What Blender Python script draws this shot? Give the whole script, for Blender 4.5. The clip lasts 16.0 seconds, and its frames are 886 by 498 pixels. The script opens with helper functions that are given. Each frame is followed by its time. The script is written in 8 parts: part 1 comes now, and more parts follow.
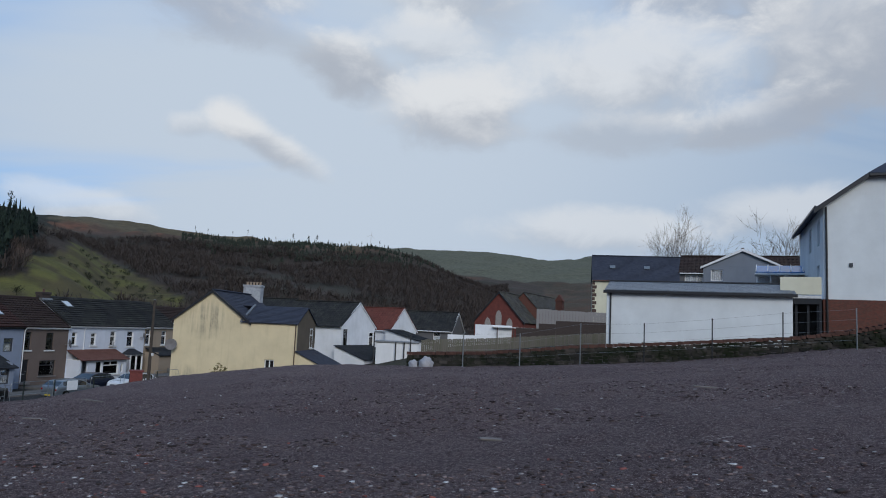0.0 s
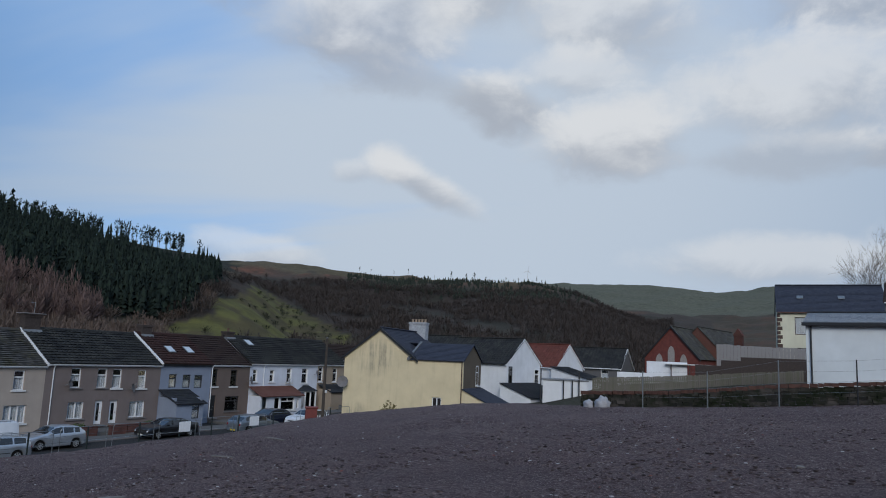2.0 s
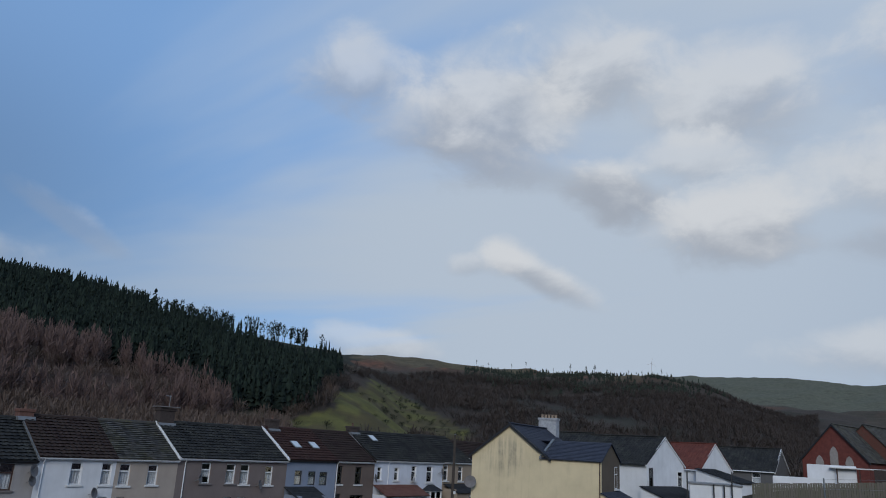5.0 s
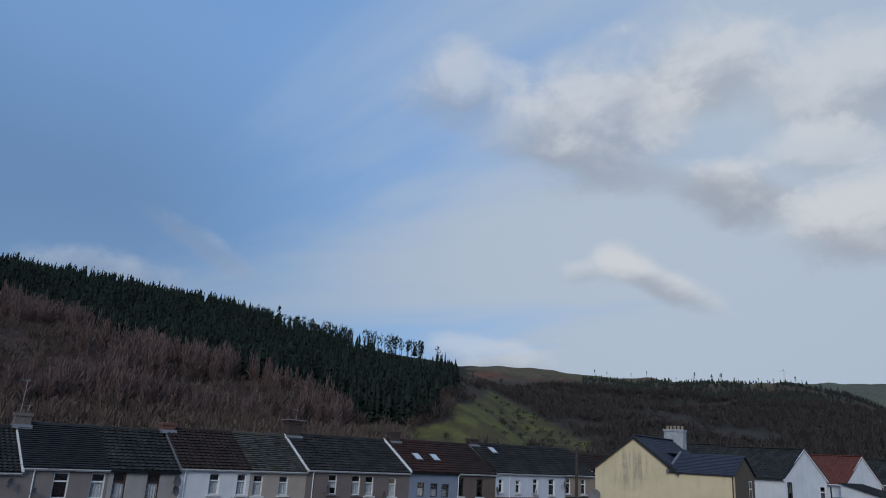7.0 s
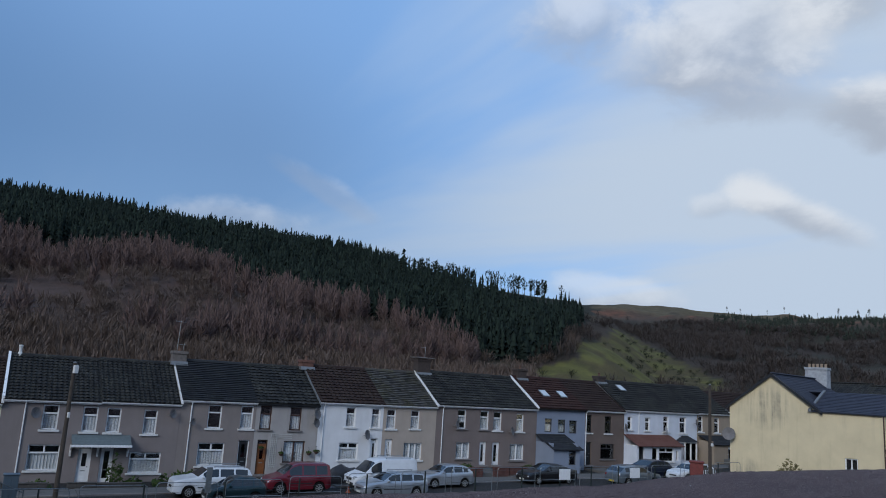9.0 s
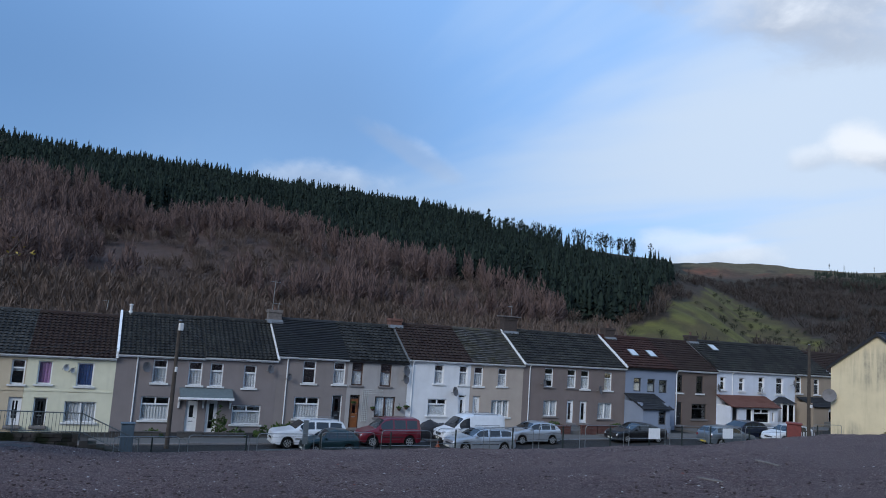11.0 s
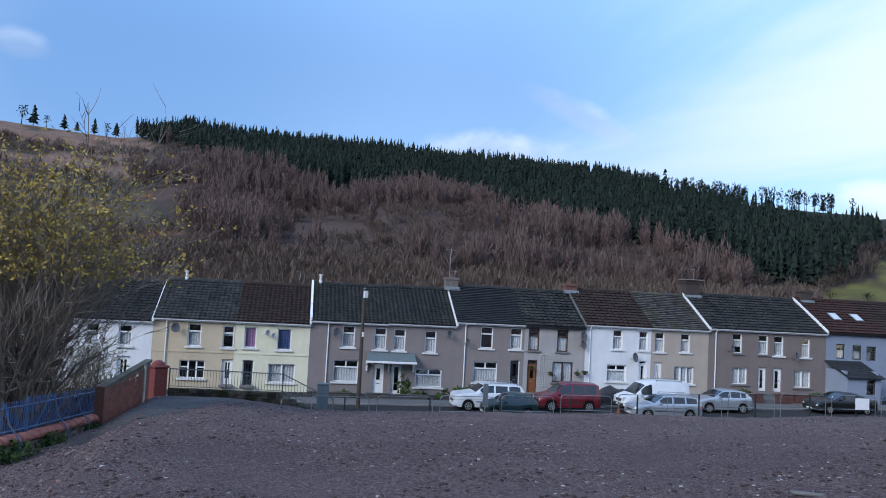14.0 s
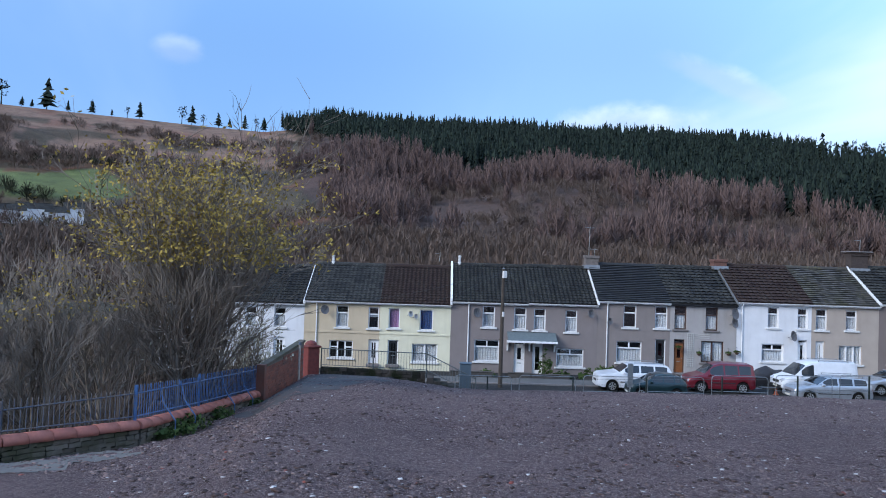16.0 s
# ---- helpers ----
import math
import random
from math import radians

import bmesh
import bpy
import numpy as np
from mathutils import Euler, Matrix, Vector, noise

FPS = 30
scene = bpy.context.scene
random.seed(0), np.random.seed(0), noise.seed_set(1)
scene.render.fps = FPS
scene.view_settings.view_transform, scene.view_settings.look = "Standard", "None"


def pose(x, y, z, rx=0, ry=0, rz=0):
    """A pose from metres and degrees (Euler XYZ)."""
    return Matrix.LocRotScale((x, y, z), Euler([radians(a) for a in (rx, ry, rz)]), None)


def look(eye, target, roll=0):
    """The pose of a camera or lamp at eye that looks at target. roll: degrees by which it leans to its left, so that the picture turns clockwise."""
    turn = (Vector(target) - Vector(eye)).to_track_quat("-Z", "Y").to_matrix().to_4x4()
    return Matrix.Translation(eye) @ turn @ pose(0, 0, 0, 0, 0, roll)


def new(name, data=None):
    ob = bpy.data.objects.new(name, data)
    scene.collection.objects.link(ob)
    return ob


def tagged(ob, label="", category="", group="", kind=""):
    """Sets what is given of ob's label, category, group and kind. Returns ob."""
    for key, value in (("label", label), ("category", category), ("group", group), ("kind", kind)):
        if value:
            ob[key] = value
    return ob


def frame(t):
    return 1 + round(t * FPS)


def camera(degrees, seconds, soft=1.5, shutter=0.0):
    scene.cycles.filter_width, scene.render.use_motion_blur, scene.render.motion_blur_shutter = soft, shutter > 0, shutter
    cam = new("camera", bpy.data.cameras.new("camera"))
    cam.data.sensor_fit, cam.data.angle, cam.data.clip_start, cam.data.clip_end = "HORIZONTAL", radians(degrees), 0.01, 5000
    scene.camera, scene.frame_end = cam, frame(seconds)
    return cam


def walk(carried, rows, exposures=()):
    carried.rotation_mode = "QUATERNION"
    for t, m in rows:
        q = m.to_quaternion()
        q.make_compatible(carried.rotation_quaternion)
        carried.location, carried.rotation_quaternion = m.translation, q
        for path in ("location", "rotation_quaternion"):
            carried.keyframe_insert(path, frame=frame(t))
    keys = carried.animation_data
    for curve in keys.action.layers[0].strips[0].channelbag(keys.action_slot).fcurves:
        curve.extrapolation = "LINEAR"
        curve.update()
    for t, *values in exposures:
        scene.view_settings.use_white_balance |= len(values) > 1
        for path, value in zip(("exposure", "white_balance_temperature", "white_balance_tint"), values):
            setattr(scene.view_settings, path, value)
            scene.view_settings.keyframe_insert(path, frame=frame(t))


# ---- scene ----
cam = camera(62.424, 16.0, soft=1.0)
walk(cam, [
    (0, pose(-0.000, 0.000, 1.600, 96.150, -2.490, 0.000)),
    (0.5, pose(-0.102, 0.247, 1.560, 95.814, -2.781, 2.903)),
    (1, pose(-0.365, 0.694, 1.559, 96.244, -2.703, 6.342)),
    (1.5, pose(-0.586, 1.041, 1.598, 97.234, -2.432, 9.799)),
    (2, pose(-0.824, 1.391, 1.617, 98.447, -2.379, 12.308)),
    (2.5, pose(-1.013, 1.814, 1.602, 99.778, -2.438, 13.741)),
    (3, pose(-1.283, 2.129, 1.588, 101.099, -2.529, 14.574)),
    (3.5, pose(-1.574, 2.506, 1.595, 102.470, -2.676, 15.598)),
    (4, pose(-1.946, 2.961, 1.688, 103.815, -2.938, 17.020)),
    (6.5, pose(-2.498, 3.330, 1.746, 105.980, -3.132, 28.451)),
    (7, pose(-2.495, 3.257, 1.784, 105.579, -3.222, 30.358)),
    (7.5, pose(-2.550, 3.292, 1.806, 104.706, -3.365, 32.295)),
    (8, pose(-2.637, 3.293, 1.780, 103.366, -3.486, 34.607)),
    (8.5, pose(-2.673, 3.324, 1.744, 101.828, -3.549, 37.283)),
    (9, pose(-2.650, 3.361, 1.726, 100.349, -3.593, 39.976)),
    (9.5, pose(-2.669, 3.332, 1.737, 99.163, -3.695, 42.268)),
    (12, pose(-2.584, 3.267, 1.656, 95.400, -3.909, 49.463)),
    (12.5, pose(-2.611, 3.233, 1.657, 94.668, -3.913, 51.418)),
    (13, pose(-2.705, 3.287, 1.641, 94.127, -3.779, 53.957)),
    (13.5, pose(-2.719, 3.305, 1.597, 93.746, -3.479, 56.980)),
    (14, pose(-2.730, 3.312, 1.538, 93.432, -3.124, 60.244)),
    (14.5, pose(-2.769, 3.333, 1.528, 93.034, -2.848, 63.459)),
    (15, pose(-2.771, 3.284, 1.524, 92.517, -2.616, 66.316)),
    (15.5, pose(-2.794, 3.257, 1.494, 92.009, -2.237, 68.754)),
    (16, pose(-2.828, 3.236, 1.511, 91.419, -1.939, 70.942)),
], exposures=[(0, -0.27, 6500, 10), (3, -0.42, 6450, 10), (5, -0.5, 6400, 10), (7, -0.55, 6300, 10), (9, -0.28, 6200, 10), (11, 0.02, 6100, 10), (12.5, 0.27, 6100, 11), (14, 0.52, 6150, 12), (16, 0.76, 6150, 12)])

# ---- sky and sun ----
SUN_AZ, SUN_EL = -165.0, 28.0      # degrees from +y towards the left, and above the horizon
world = bpy.data.worlds.new("world")
scene.world = world
world.use_nodes = True
wt = world.node_tree
wt.nodes.clear()


def wnode(kind, **values):
    n = wt.nodes.new(kind)
    for key, value in values.items():
        if key == "op":
            n.operation = value
        elif isinstance(key, str) and key.startswith("i"):
            n.inputs[int(key[1:])].default_value = value
    return n


def wmath(op, a, b=0.0):
    n = wt.nodes.new("ShaderNodeMath")
    n.operation = op
    n.use_clamp = False
    for i, v in enumerate((a, b)):
        if isinstance(v, (int, float)):
            n.inputs[i].default_value = v
        else:
            wt.links.new(v, n.inputs[i])
    return n.outputs[0]


def wramp(value, lo, hi):
    n = wt.nodes.new("ShaderNodeMapRange")
    n.interpolation_type = "SMOOTHSTEP"
    wt.links.new(value, n.inputs[0])
    n.inputs[1].default_value, n.inputs[2].default_value = lo, hi
    return n.outputs[0]


def wmix(fac, a, b):
    n = wt.nodes.new("ShaderNodeMix")
    n.data_type = "RGBA"
    for sock, v in ((n.inputs[0], fac), (n.inputs[6], a), (n.inputs[7], b)):
        if isinstance(v, (tuple, float, int)):
            sock.default_value = v
        else:
            wt.links.new(v, sock)
    return n.outputs[2]


sky = wt.nodes.new("ShaderNodeTexSky")
sky.sky_type = "NISHITA"
sky.sun_disc = False
sky.sun_elevation = radians(SUN_EL)
sky.sun_rotation = radians(-SUN_AZ)
sky.air_density, sky.dust_density, sky.ozone_density = 1.0, 0.6, 2.0
coord = wt.nodes.new("ShaderNodeTexCoord")
xyz = wt.nodes.new("ShaderNodeSeparateXYZ")
wt.links.new(coord.outputs["Generated"], xyz.inputs[0])
up = wmath("MAXIMUM", xyz.outputs[2], 0.0)
# cloud layer seen in perspective: direction over height
high = wmath("ADD", up, 0.16)
flat = wt.nodes.new("ShaderNodeCombineXYZ")
wt.links.new(wmath("DIVIDE", xyz.outputs[0], high), flat.inputs[0])
wt.links.new(wmath("DIVIDE", xyz.outputs[1], high), flat.inputs[1])


def wnoise(vector, scale, detail, rough, offset=(0, 0, 0), stretch=(1, 1, 1), distort=0.0):
    m = wt.nodes.new("ShaderNodeMapping")
    m.inputs[1].default_value, m.inputs[3].default_value = offset, stretch
    wt.links.new(vector, m.inputs[0])
    n = wt.nodes.new("ShaderNodeTexNoise")
    n.inputs["Scale"].default_value, n.inputs["Detail"].default_value = scale, detail
    n.inputs["Roughness"].default_value, n.inputs["Distortion"].default_value = rough, distort
    wt.links.new(m.outputs[0], n.inputs["Vector"])
    return n.outputs[0]


def towards(az, el):
    a, e = radians(az), radians(el)
    return (-math.sin(a) * math.cos(e), math.cos(a) * math.cos(e), math.sin(e))


def wdot(vec):
    n = wt.nodes.new("ShaderNodeVectorMath")
    n.operation = "DOT_PRODUCT"
    wt.links.new(coord.outputs["Generated"], n.inputs[0])
    n.inputs[1].default_value = vec
    return n.outputs["Value"]


# clear sky: brighter towards the middle of the valley, deeper blue to the west
glow = wramp(wdot(towards(12, 22)), 0.73, 1.0)
tall = wramp(up, 0.26, 0.52)
blue = wmix(glow, wmix(tall, (1.45, 2.7, 4.95, 1.0), (2.5, 4.5, 8.0, 1.0)), (2.5, 4.8, 8.8, 1.0))
west = wramp(wdot(towards(100, 15)), 0.80, 0.98)
clear = wmix(wmath("MULTIPLY", west, 0.35), wmix(0.7, sky.outputs[0], blue), (0.55, 1.5, 3.3, 1.0))
# thin high veil, thicker towards the bright side of the sky and the horizon
veil = wnoise(flat.outputs[0], 0.5, 5.0, 0.5, (3.1, 1.7, 0), (0.5, 1.3, 1), 0.7)
side = wramp(wdot(towards(-30, 4)), 0.15, 1.0)
low = wramp(up, 0.34, 0.0)
veil_mask = wramp(wmath("ADD", wmath("ADD", wmath("MULTIPLY", wramp(veil, 0.34, 0.64), 0.78), wmath("MULTIPLY", side, 0.52)), wmath("MULTIPLY", low, 0.14)), 0.12, 1.0)
veil_mask = wmath("MULTIPLY", veil_mask, wmath("SUBTRACT", 1.0, wmath("MULTIPLY", west, 0.8)))
veil_c = wmix(glow, wmix(tall, (3.3, 4.3, 5.7, 1.0), (4.9, 6.0, 7.6, 1.0)), (4.85, 5.65, 6.65, 1.0))
base = wmix(veil_mask, clear, veil_c)


# heaped clouds: soft lumps with a billowing outline, lit above and grey below
fray = wnoise(coord.outputs["Generated"], 11.0, 7.0, 0.58, (0, 0, 0), (1, 1, 1.5), 0.25)
fray2 = wnoise(coord.outputs["Generated"], 4.2, 4.0, 0.5, (4.2, 0.4, 1.0), (1, 1, 1.6))
ragged = wmath("ADD", wmath("MULTIPLY", wmath("SUBTRACT", fray, 0.5), 1.15), wmath("MULTIPLY", wmath("SUBTRACT", fray2, 0.5), 0.55))


def lump(az, el, half_w, half_h, tilt=0.0):
    """How far a direction lies inside an elliptical lump of cloud, and how high in it."""
    c, t = Vector(towards(az, el)), radians(tilt)
    right = Vector((math.cos(radians(az)), math.sin(radians(az)), 0.0))
    upv = right.cross(c)
    r2, u2 = right * math.cos(t) + upv * math.sin(t), upv * math.cos(t) - right * math.sin(t)
    a, b = wdot(tuple(r2 / math.sin(radians(half_w)))), wdot(tuple(u2 / math.sin(radians(half_h))))
    d2 = wmath("ADD", wmath("MULTIPLY", a, a), wmath("MULTIPLY", b, b))
    inside = wmath("SUBTRACT", 1.0, wmath("SQRT", d2))
    front = wramp(wdot(tuple(c)), 0.3, 0.5)
    return wmath("SUBTRACT", wmath("MULTIPLY", inside, front), wmath("SUBTRACT", 1.0, front)), b


# bearing, height, half width, half height, tilt, thickness, tone (above 0 whiter, below 0 greyer)
LUMPS = [(17.2, 14.7, 2.6, 1.7, -10, 0.95, 0.35), (14.0, 13.3, 4.6, 1.3, -24, 0.85, 0.05), (20.0, 14.2, 2.0, 1.0, 0, 0.5, 0.1),
         (8.4, 19.9, 4.4, 2.5, -10, 0.9, -0.25), (-0.3, 17.3, 5.6, 3.1, 0, 0.95, 0.05), (-14.0, 20.2, 7.6, 3.9, 0, 0.75, 0.2),
         (-23.5, 15.6, 5.5, 1.9, 10, 0.8, -0.35), (-29.0, 20.0, 6.0, 4.5, 0, 0.8, -0.2), (-13.0, 15.2, 6.5, 1.8, 0, 0.55, -0.3),
         (30.2, 28.0, 4.6, 3.2, 0, 0.65, 0.0), (18.5, 26.0, 7.2, 5.0, -15, 0.8, -0.05), (9.8, 29.0, 5.6, 3.8, 0, 0.8, 0.1),
         (-0.5, 26.3, 7.0, 3.8, 0, 0.75, 0.05), (2.6, 22.2, 4.6, 2.2, 0, 0.6, 0.2), (16.0, 21.8, 7.0, 1.8, -12, 0.5, -0.2),
         (-20.0, 27.0, 10.0, 4.5, 0, 0.8, -0.1), (-38.0, 24.0, 12.0, 8.0, 0, 0.8, -0.1), (-12.0, 8.0, 9.0, 1.7, 0, 0.6, 0.2),
         (-26.0, 9.2, 8.0, 1.9, 0, 0.6, 0.1), (27.0, 7.7, 5.5, 1.5, -6, 0.55, 0.05), (49.6, 13.8, 4.2, 1.0, -26, 0.3, -0.5),
         (57.3, 11.3, 5.0, 1.5, 0, 0.42, -0.1), (91.4, 15.1, 1.7, 0.9, 0, 0.2, -0.1), (24.0, 25.0, 5.0, 3.0, 0, 0.45, 0.0)]
open_v, light_v, weight_v = None, None, None
for az_, el_, w_, h_, tl_, thick_, tone_ in LUMPS:
    v, b = lump(az_, el_, w_ * 1.3, h_ * 1.3, tl_)
    a_ = wmath("MULTIPLY", wmath("MULTIPLY", wramp(wmath("ADD", v, ragged), 0.02, 0.62), wramp(v, -0.45, 0.05)), thick_)
    lit = wmath("MULTIPLY", wmath("ADD", b, tone_ * 1.5), a_)
    gap_ = wmath("SUBTRACT", 1.0, a_)
    open_v = gap_ if open_v is None else wmath("MULTIPLY", open_v, gap_)
    light_v = lit if light_v is None else wmath("ADD", light_v, lit)
    weight_v = a_ if weight_v is None else wmath("ADD", weight_v, a_)
level = wmath("DIVIDE", light_v, wmath("MAXIMUM", weight_v, 0.02))
shade = wramp(wmath("ADD", level, wmath("MULTIPLY", wmath("SUBTRACT", fray, 0.5), 2.0)), -0.6, 0.45)
cloud = wmix(shade, (3.6, 3.9, 4.45, 1.0), (7.1, 7.2, 7.3, 1.0))
sky_all = wmix(wmath("MULTIPLY", wmath("SUBTRACT", 1.0, open_v), 0.85), base, cloud)
back = wt.nodes.new("ShaderNodeBackground")
back.inputs[1].default_value = 0.13
wt.links.new(sky_all, back.inputs[0])
wout = wt.nodes.new("ShaderNodeOutputWorld")
wt.links.new(back.outputs[0], wout.inputs[0])

sun = new("sun", bpy.data.lights.new("sun", "SUN"))
sun.data.energy, sun.data.angle, sun.data.color = 1.8, radians(25), (1.0, 0.975, 0.94)
sun.matrix_world = look(tuple(300 * c for c in towards(SUN_AZ, SUN_EL)), (0, 0, 0))


# ---- materials ----
class Mat:
    """A principled material with small helpers to wire procedural variation."""

    def __init__(self, name, rough=0.8, metal=0.0, spec=0.5):
        self.m = bpy.data.materials.new(name)
        self.m.use_nodes = True
        self.t = self.m.node_tree
        self.b = self.t.nodes["Principled BSDF"]
        self.b.inputs["Roughness"].default_value = rough
        self.b.inputs["Metallic"].default_value = metal
        self.b.inputs["Specular IOR Level"].default_value = spec
        self.co = self.t.nodes.new("ShaderNodeTexCoord").outputs["Object"]

    def link(self, a, b):
        self.t.links.new(a, b)

    def noise(self, scale, detail=4.0, rough=0.55, stretch=(1, 1, 1), vec=None, distort=0.0):
        m = self.t.nodes.new("ShaderNodeMapping")
        m.inputs[3].default_value = stretch
        self.link(vec or self.co, m.inputs[0])
        n = self.t.nodes.new("ShaderNodeTexNoise")
        n.inputs["Scale"].default_value, n.inputs["Detail"].default_value, n.inputs["Roughness"].default_value = scale, detail, rough
        n.inputs["Distortion"].default_value = distort
        self.link(m.outputs[0], n.inputs["Vector"])
        return n.outputs[0]

    def ramp(self, value, lo, hi):
        n = self.t.nodes.new("ShaderNodeMapRange")
        self.link(value, n.inputs[0])
        n.inputs[1].default_value, n.inputs[2].default_value = lo, hi
        return n.outputs[0]

    def math(self, op, a, b=0.0):
        n = self.t.nodes.new("ShaderNodeMath")
        n.operation = op
        for i, v in enumerate((a, b)):
            if isinstance(v, (int, float)):
                n.inputs[i].default_value = v
            else:
                self.link(v, n.inputs[i])
        return n.outputs[0]

    def mix(self, fac, a, b, mode="MIX"):
        n = self.t.nodes.new("ShaderNodeMix")
        n.data_type, n.blend_type = "RGBA", mode
        for sock, v in ((n.inputs[0], fac), (n.inputs[6], a), (n.inputs[7], b)):
            if isinstance(v, (int, float)):
                sock.default_value = v
            elif isinstance(v, tuple):
                sock.default_value = (*v[:3], 1.0)
            else:
                self.link(v, sock)
        return n.outputs[2]

    def colour(self, c):
        if isinstance(c, tuple):
            self.b.inputs["Base Color"].default_value = (*c[:3], 1.0)
        else:
            self.link(c, self.b.inputs["Base Color"])
        return self

    def bump(self, height, strength=0.3, distance=0.02):
        n = self.t.nodes.new("ShaderNodeBump")
        n.inputs["Strength"].default_value, n.inputs["Distance"].default_value = strength, distance
        self.link(height, n.inputs["Height"])
        self.link(n.outputs[0], self.b.inputs["Normal"])
        return self

    def island(self):
        return self.t.nodes.new("ShaderNodeNewGeometry").outputs["Random Per Island"]

    def obrand(self):
        return self.t.nodes.new("ShaderNodeObjectInfo").outputs["Random"]


def dim(c, k):
    return tuple(v * k for v in c[:3])


def render_wall(name, c, stain=0.5, dirt=(0.10, 0.09, 0.08)):
    """Painted or cement-rendered wall with rain streaks, blotches and fine grain."""
    m = Mat(name, 0.9, spec=0.2)
    blotch = m.noise(0.55, 5, 0.6)
    streak = m.noise(2.2, 4, 0.6, (1, 1, 0.12))
    grain = m.noise(38, 3, 0.6)
    c1 = m.mix(m.ramp(blotch, 0.3, 0.75), c, dim(c, 0.80))
    c2 = m.mix(m.math("MULTIPLY", m.ramp(streak, 0.52, 0.8), stain), c1, tuple(0.45 * a + 0.55 * b for a, b in zip(c, dirt)))
    c3 = m.mix(m.math("MULTIPLY", m.ramp(grain, 0.3, 0.7), 0.10), c2, dim(c, 0.6))
    m.colour(c3).bump(grain, 0.35, 0.01)
    return m.m


def plain(name, c, rough=0.5, metal=0.0, vary=0.15, scale=6.0, spec=0.5):
    """Paint, plastic or metal with slight wear."""
    m = Mat(name, rough, metal, spec)
    n = m.noise(scale, 5, 0.6)
    m.colour(m.mix(m.ramp(n, 0.35, 0.75), c, dim(c, 1 - vary)))
    return m.m


def tile_mat(name, c, c2, moss=0.35, moss_c=(0.10, 0.105, 0.07)):
    """Weathered roof tiles: tone per island, lichen blotches and streaks."""
    m = Mat(name, 0.85, spec=0.15)
    tone = m.mix(m.island(), c, c2)
    big = m.noise(0.8, 5, 0.65)
    fine = m.noise(9, 4, 0.7)
    lich = m.math("MULTIPLY", m.math("MULTIPLY", m.ramp(big, 0.42, 0.7), m.ramp(fine, 0.45, 0.62)), moss)
    m.colour(m.mix(lich, tone, moss_c)).bump(fine, 0.3, 0.01)
    return m.m


def glass_mat(name, tint=(0.05, 0.06, 0.07)):
    """Window glass: mostly clear, with a mirror gloss that grows at grazing angles."""
    m = bpy.data.materials.new(name)
    m.use_nodes = True
    t = m.node_tree
    t.nodes.clear()
    clear = t.nodes.new("ShaderNodeBsdfTransparent")
    clear.inputs[0].default_value = (0.93, 0.95, 0.96, 1)
    gloss = t.nodes.new("ShaderNodeBsdfGlossy")
    gloss.inputs["Roughness"].default_value = 0.02
    fres = t.nodes.new("ShaderNodeFresnel")
    fres.inputs[0].default_value = 1.52
    boost = t.nodes.new("ShaderNodeMath")
    boost.operation = "ADD"
    boost.inputs[1].default_value = 0.06
    t.links.new(fres.outputs[0], boost.inputs[0])
    mix = t.nodes.new("ShaderNodeMixShader")
    t.links.new(boost.outputs[0], mix.inputs[0])
    t.links.new(clear.outputs[0], mix.inputs[1])
    t.links.new(gloss.outputs[0], mix.inputs[2])
    out = t.nodes.new("ShaderNodeOutputMaterial")
    t.links.new(mix.outputs[0], out.inputs[0])
    return m


WHITE_UPVC = plain("white_upvc", (0.78, 0.79, 0.80), 0.35, vary=0.12)
BROWN_WOOD = plain("brown_frame", (0.06, 0.03, 0.022), 0.5)
BLACK_PAINT = plain("black_paint", (0.02, 0.021, 0.024), 0.4)
DARK_FRAME = plain("dark_frame", (0.035, 0.04, 0.05), 0.45)
GLASS = glass_mat("window_glass")
CURTAIN = plain("net_curtain", (0.70, 0.74, 0.80), 0.95, vary=0.35, scale=9)
CURTAIN_BLUE = plain("blue_blind", (0.05, 0.11, 0.30), 0.9)
CURTAIN_PURPLE = plain("purple_curtain", (0.42, 0.24, 0.46), 0.9)
# near-black colour that holds the shade of unlit rooms
UNLIT_ROOM = plain("unlit_room_dark", (0.035, 0.033, 0.032), 0.95, vary=0.3)
SILL = plain("sill_paint", (0.66, 0.66, 0.65), 0.6, vary=0.25)
SILL_GREY = plain("sill_grey", (0.18, 0.165, 0.16), 0.8, vary=0.25)
GREY_METAL = plain("galvanised", (0.27, 0.29, 0.30), 0.45, 0.7, 0.3)
LEAD = plain("lead_flashing", (0.19, 0.20, 0.21), 0.55, 0.3, 0.3)


# ---- ground: one sheet, field, street, valley and hills ----
CX, CY = -1.5, 1.8


def interp(table):
    xs, ys = zip(*sorted(table))
    return lambda a: np.interp(a, xs, ys)


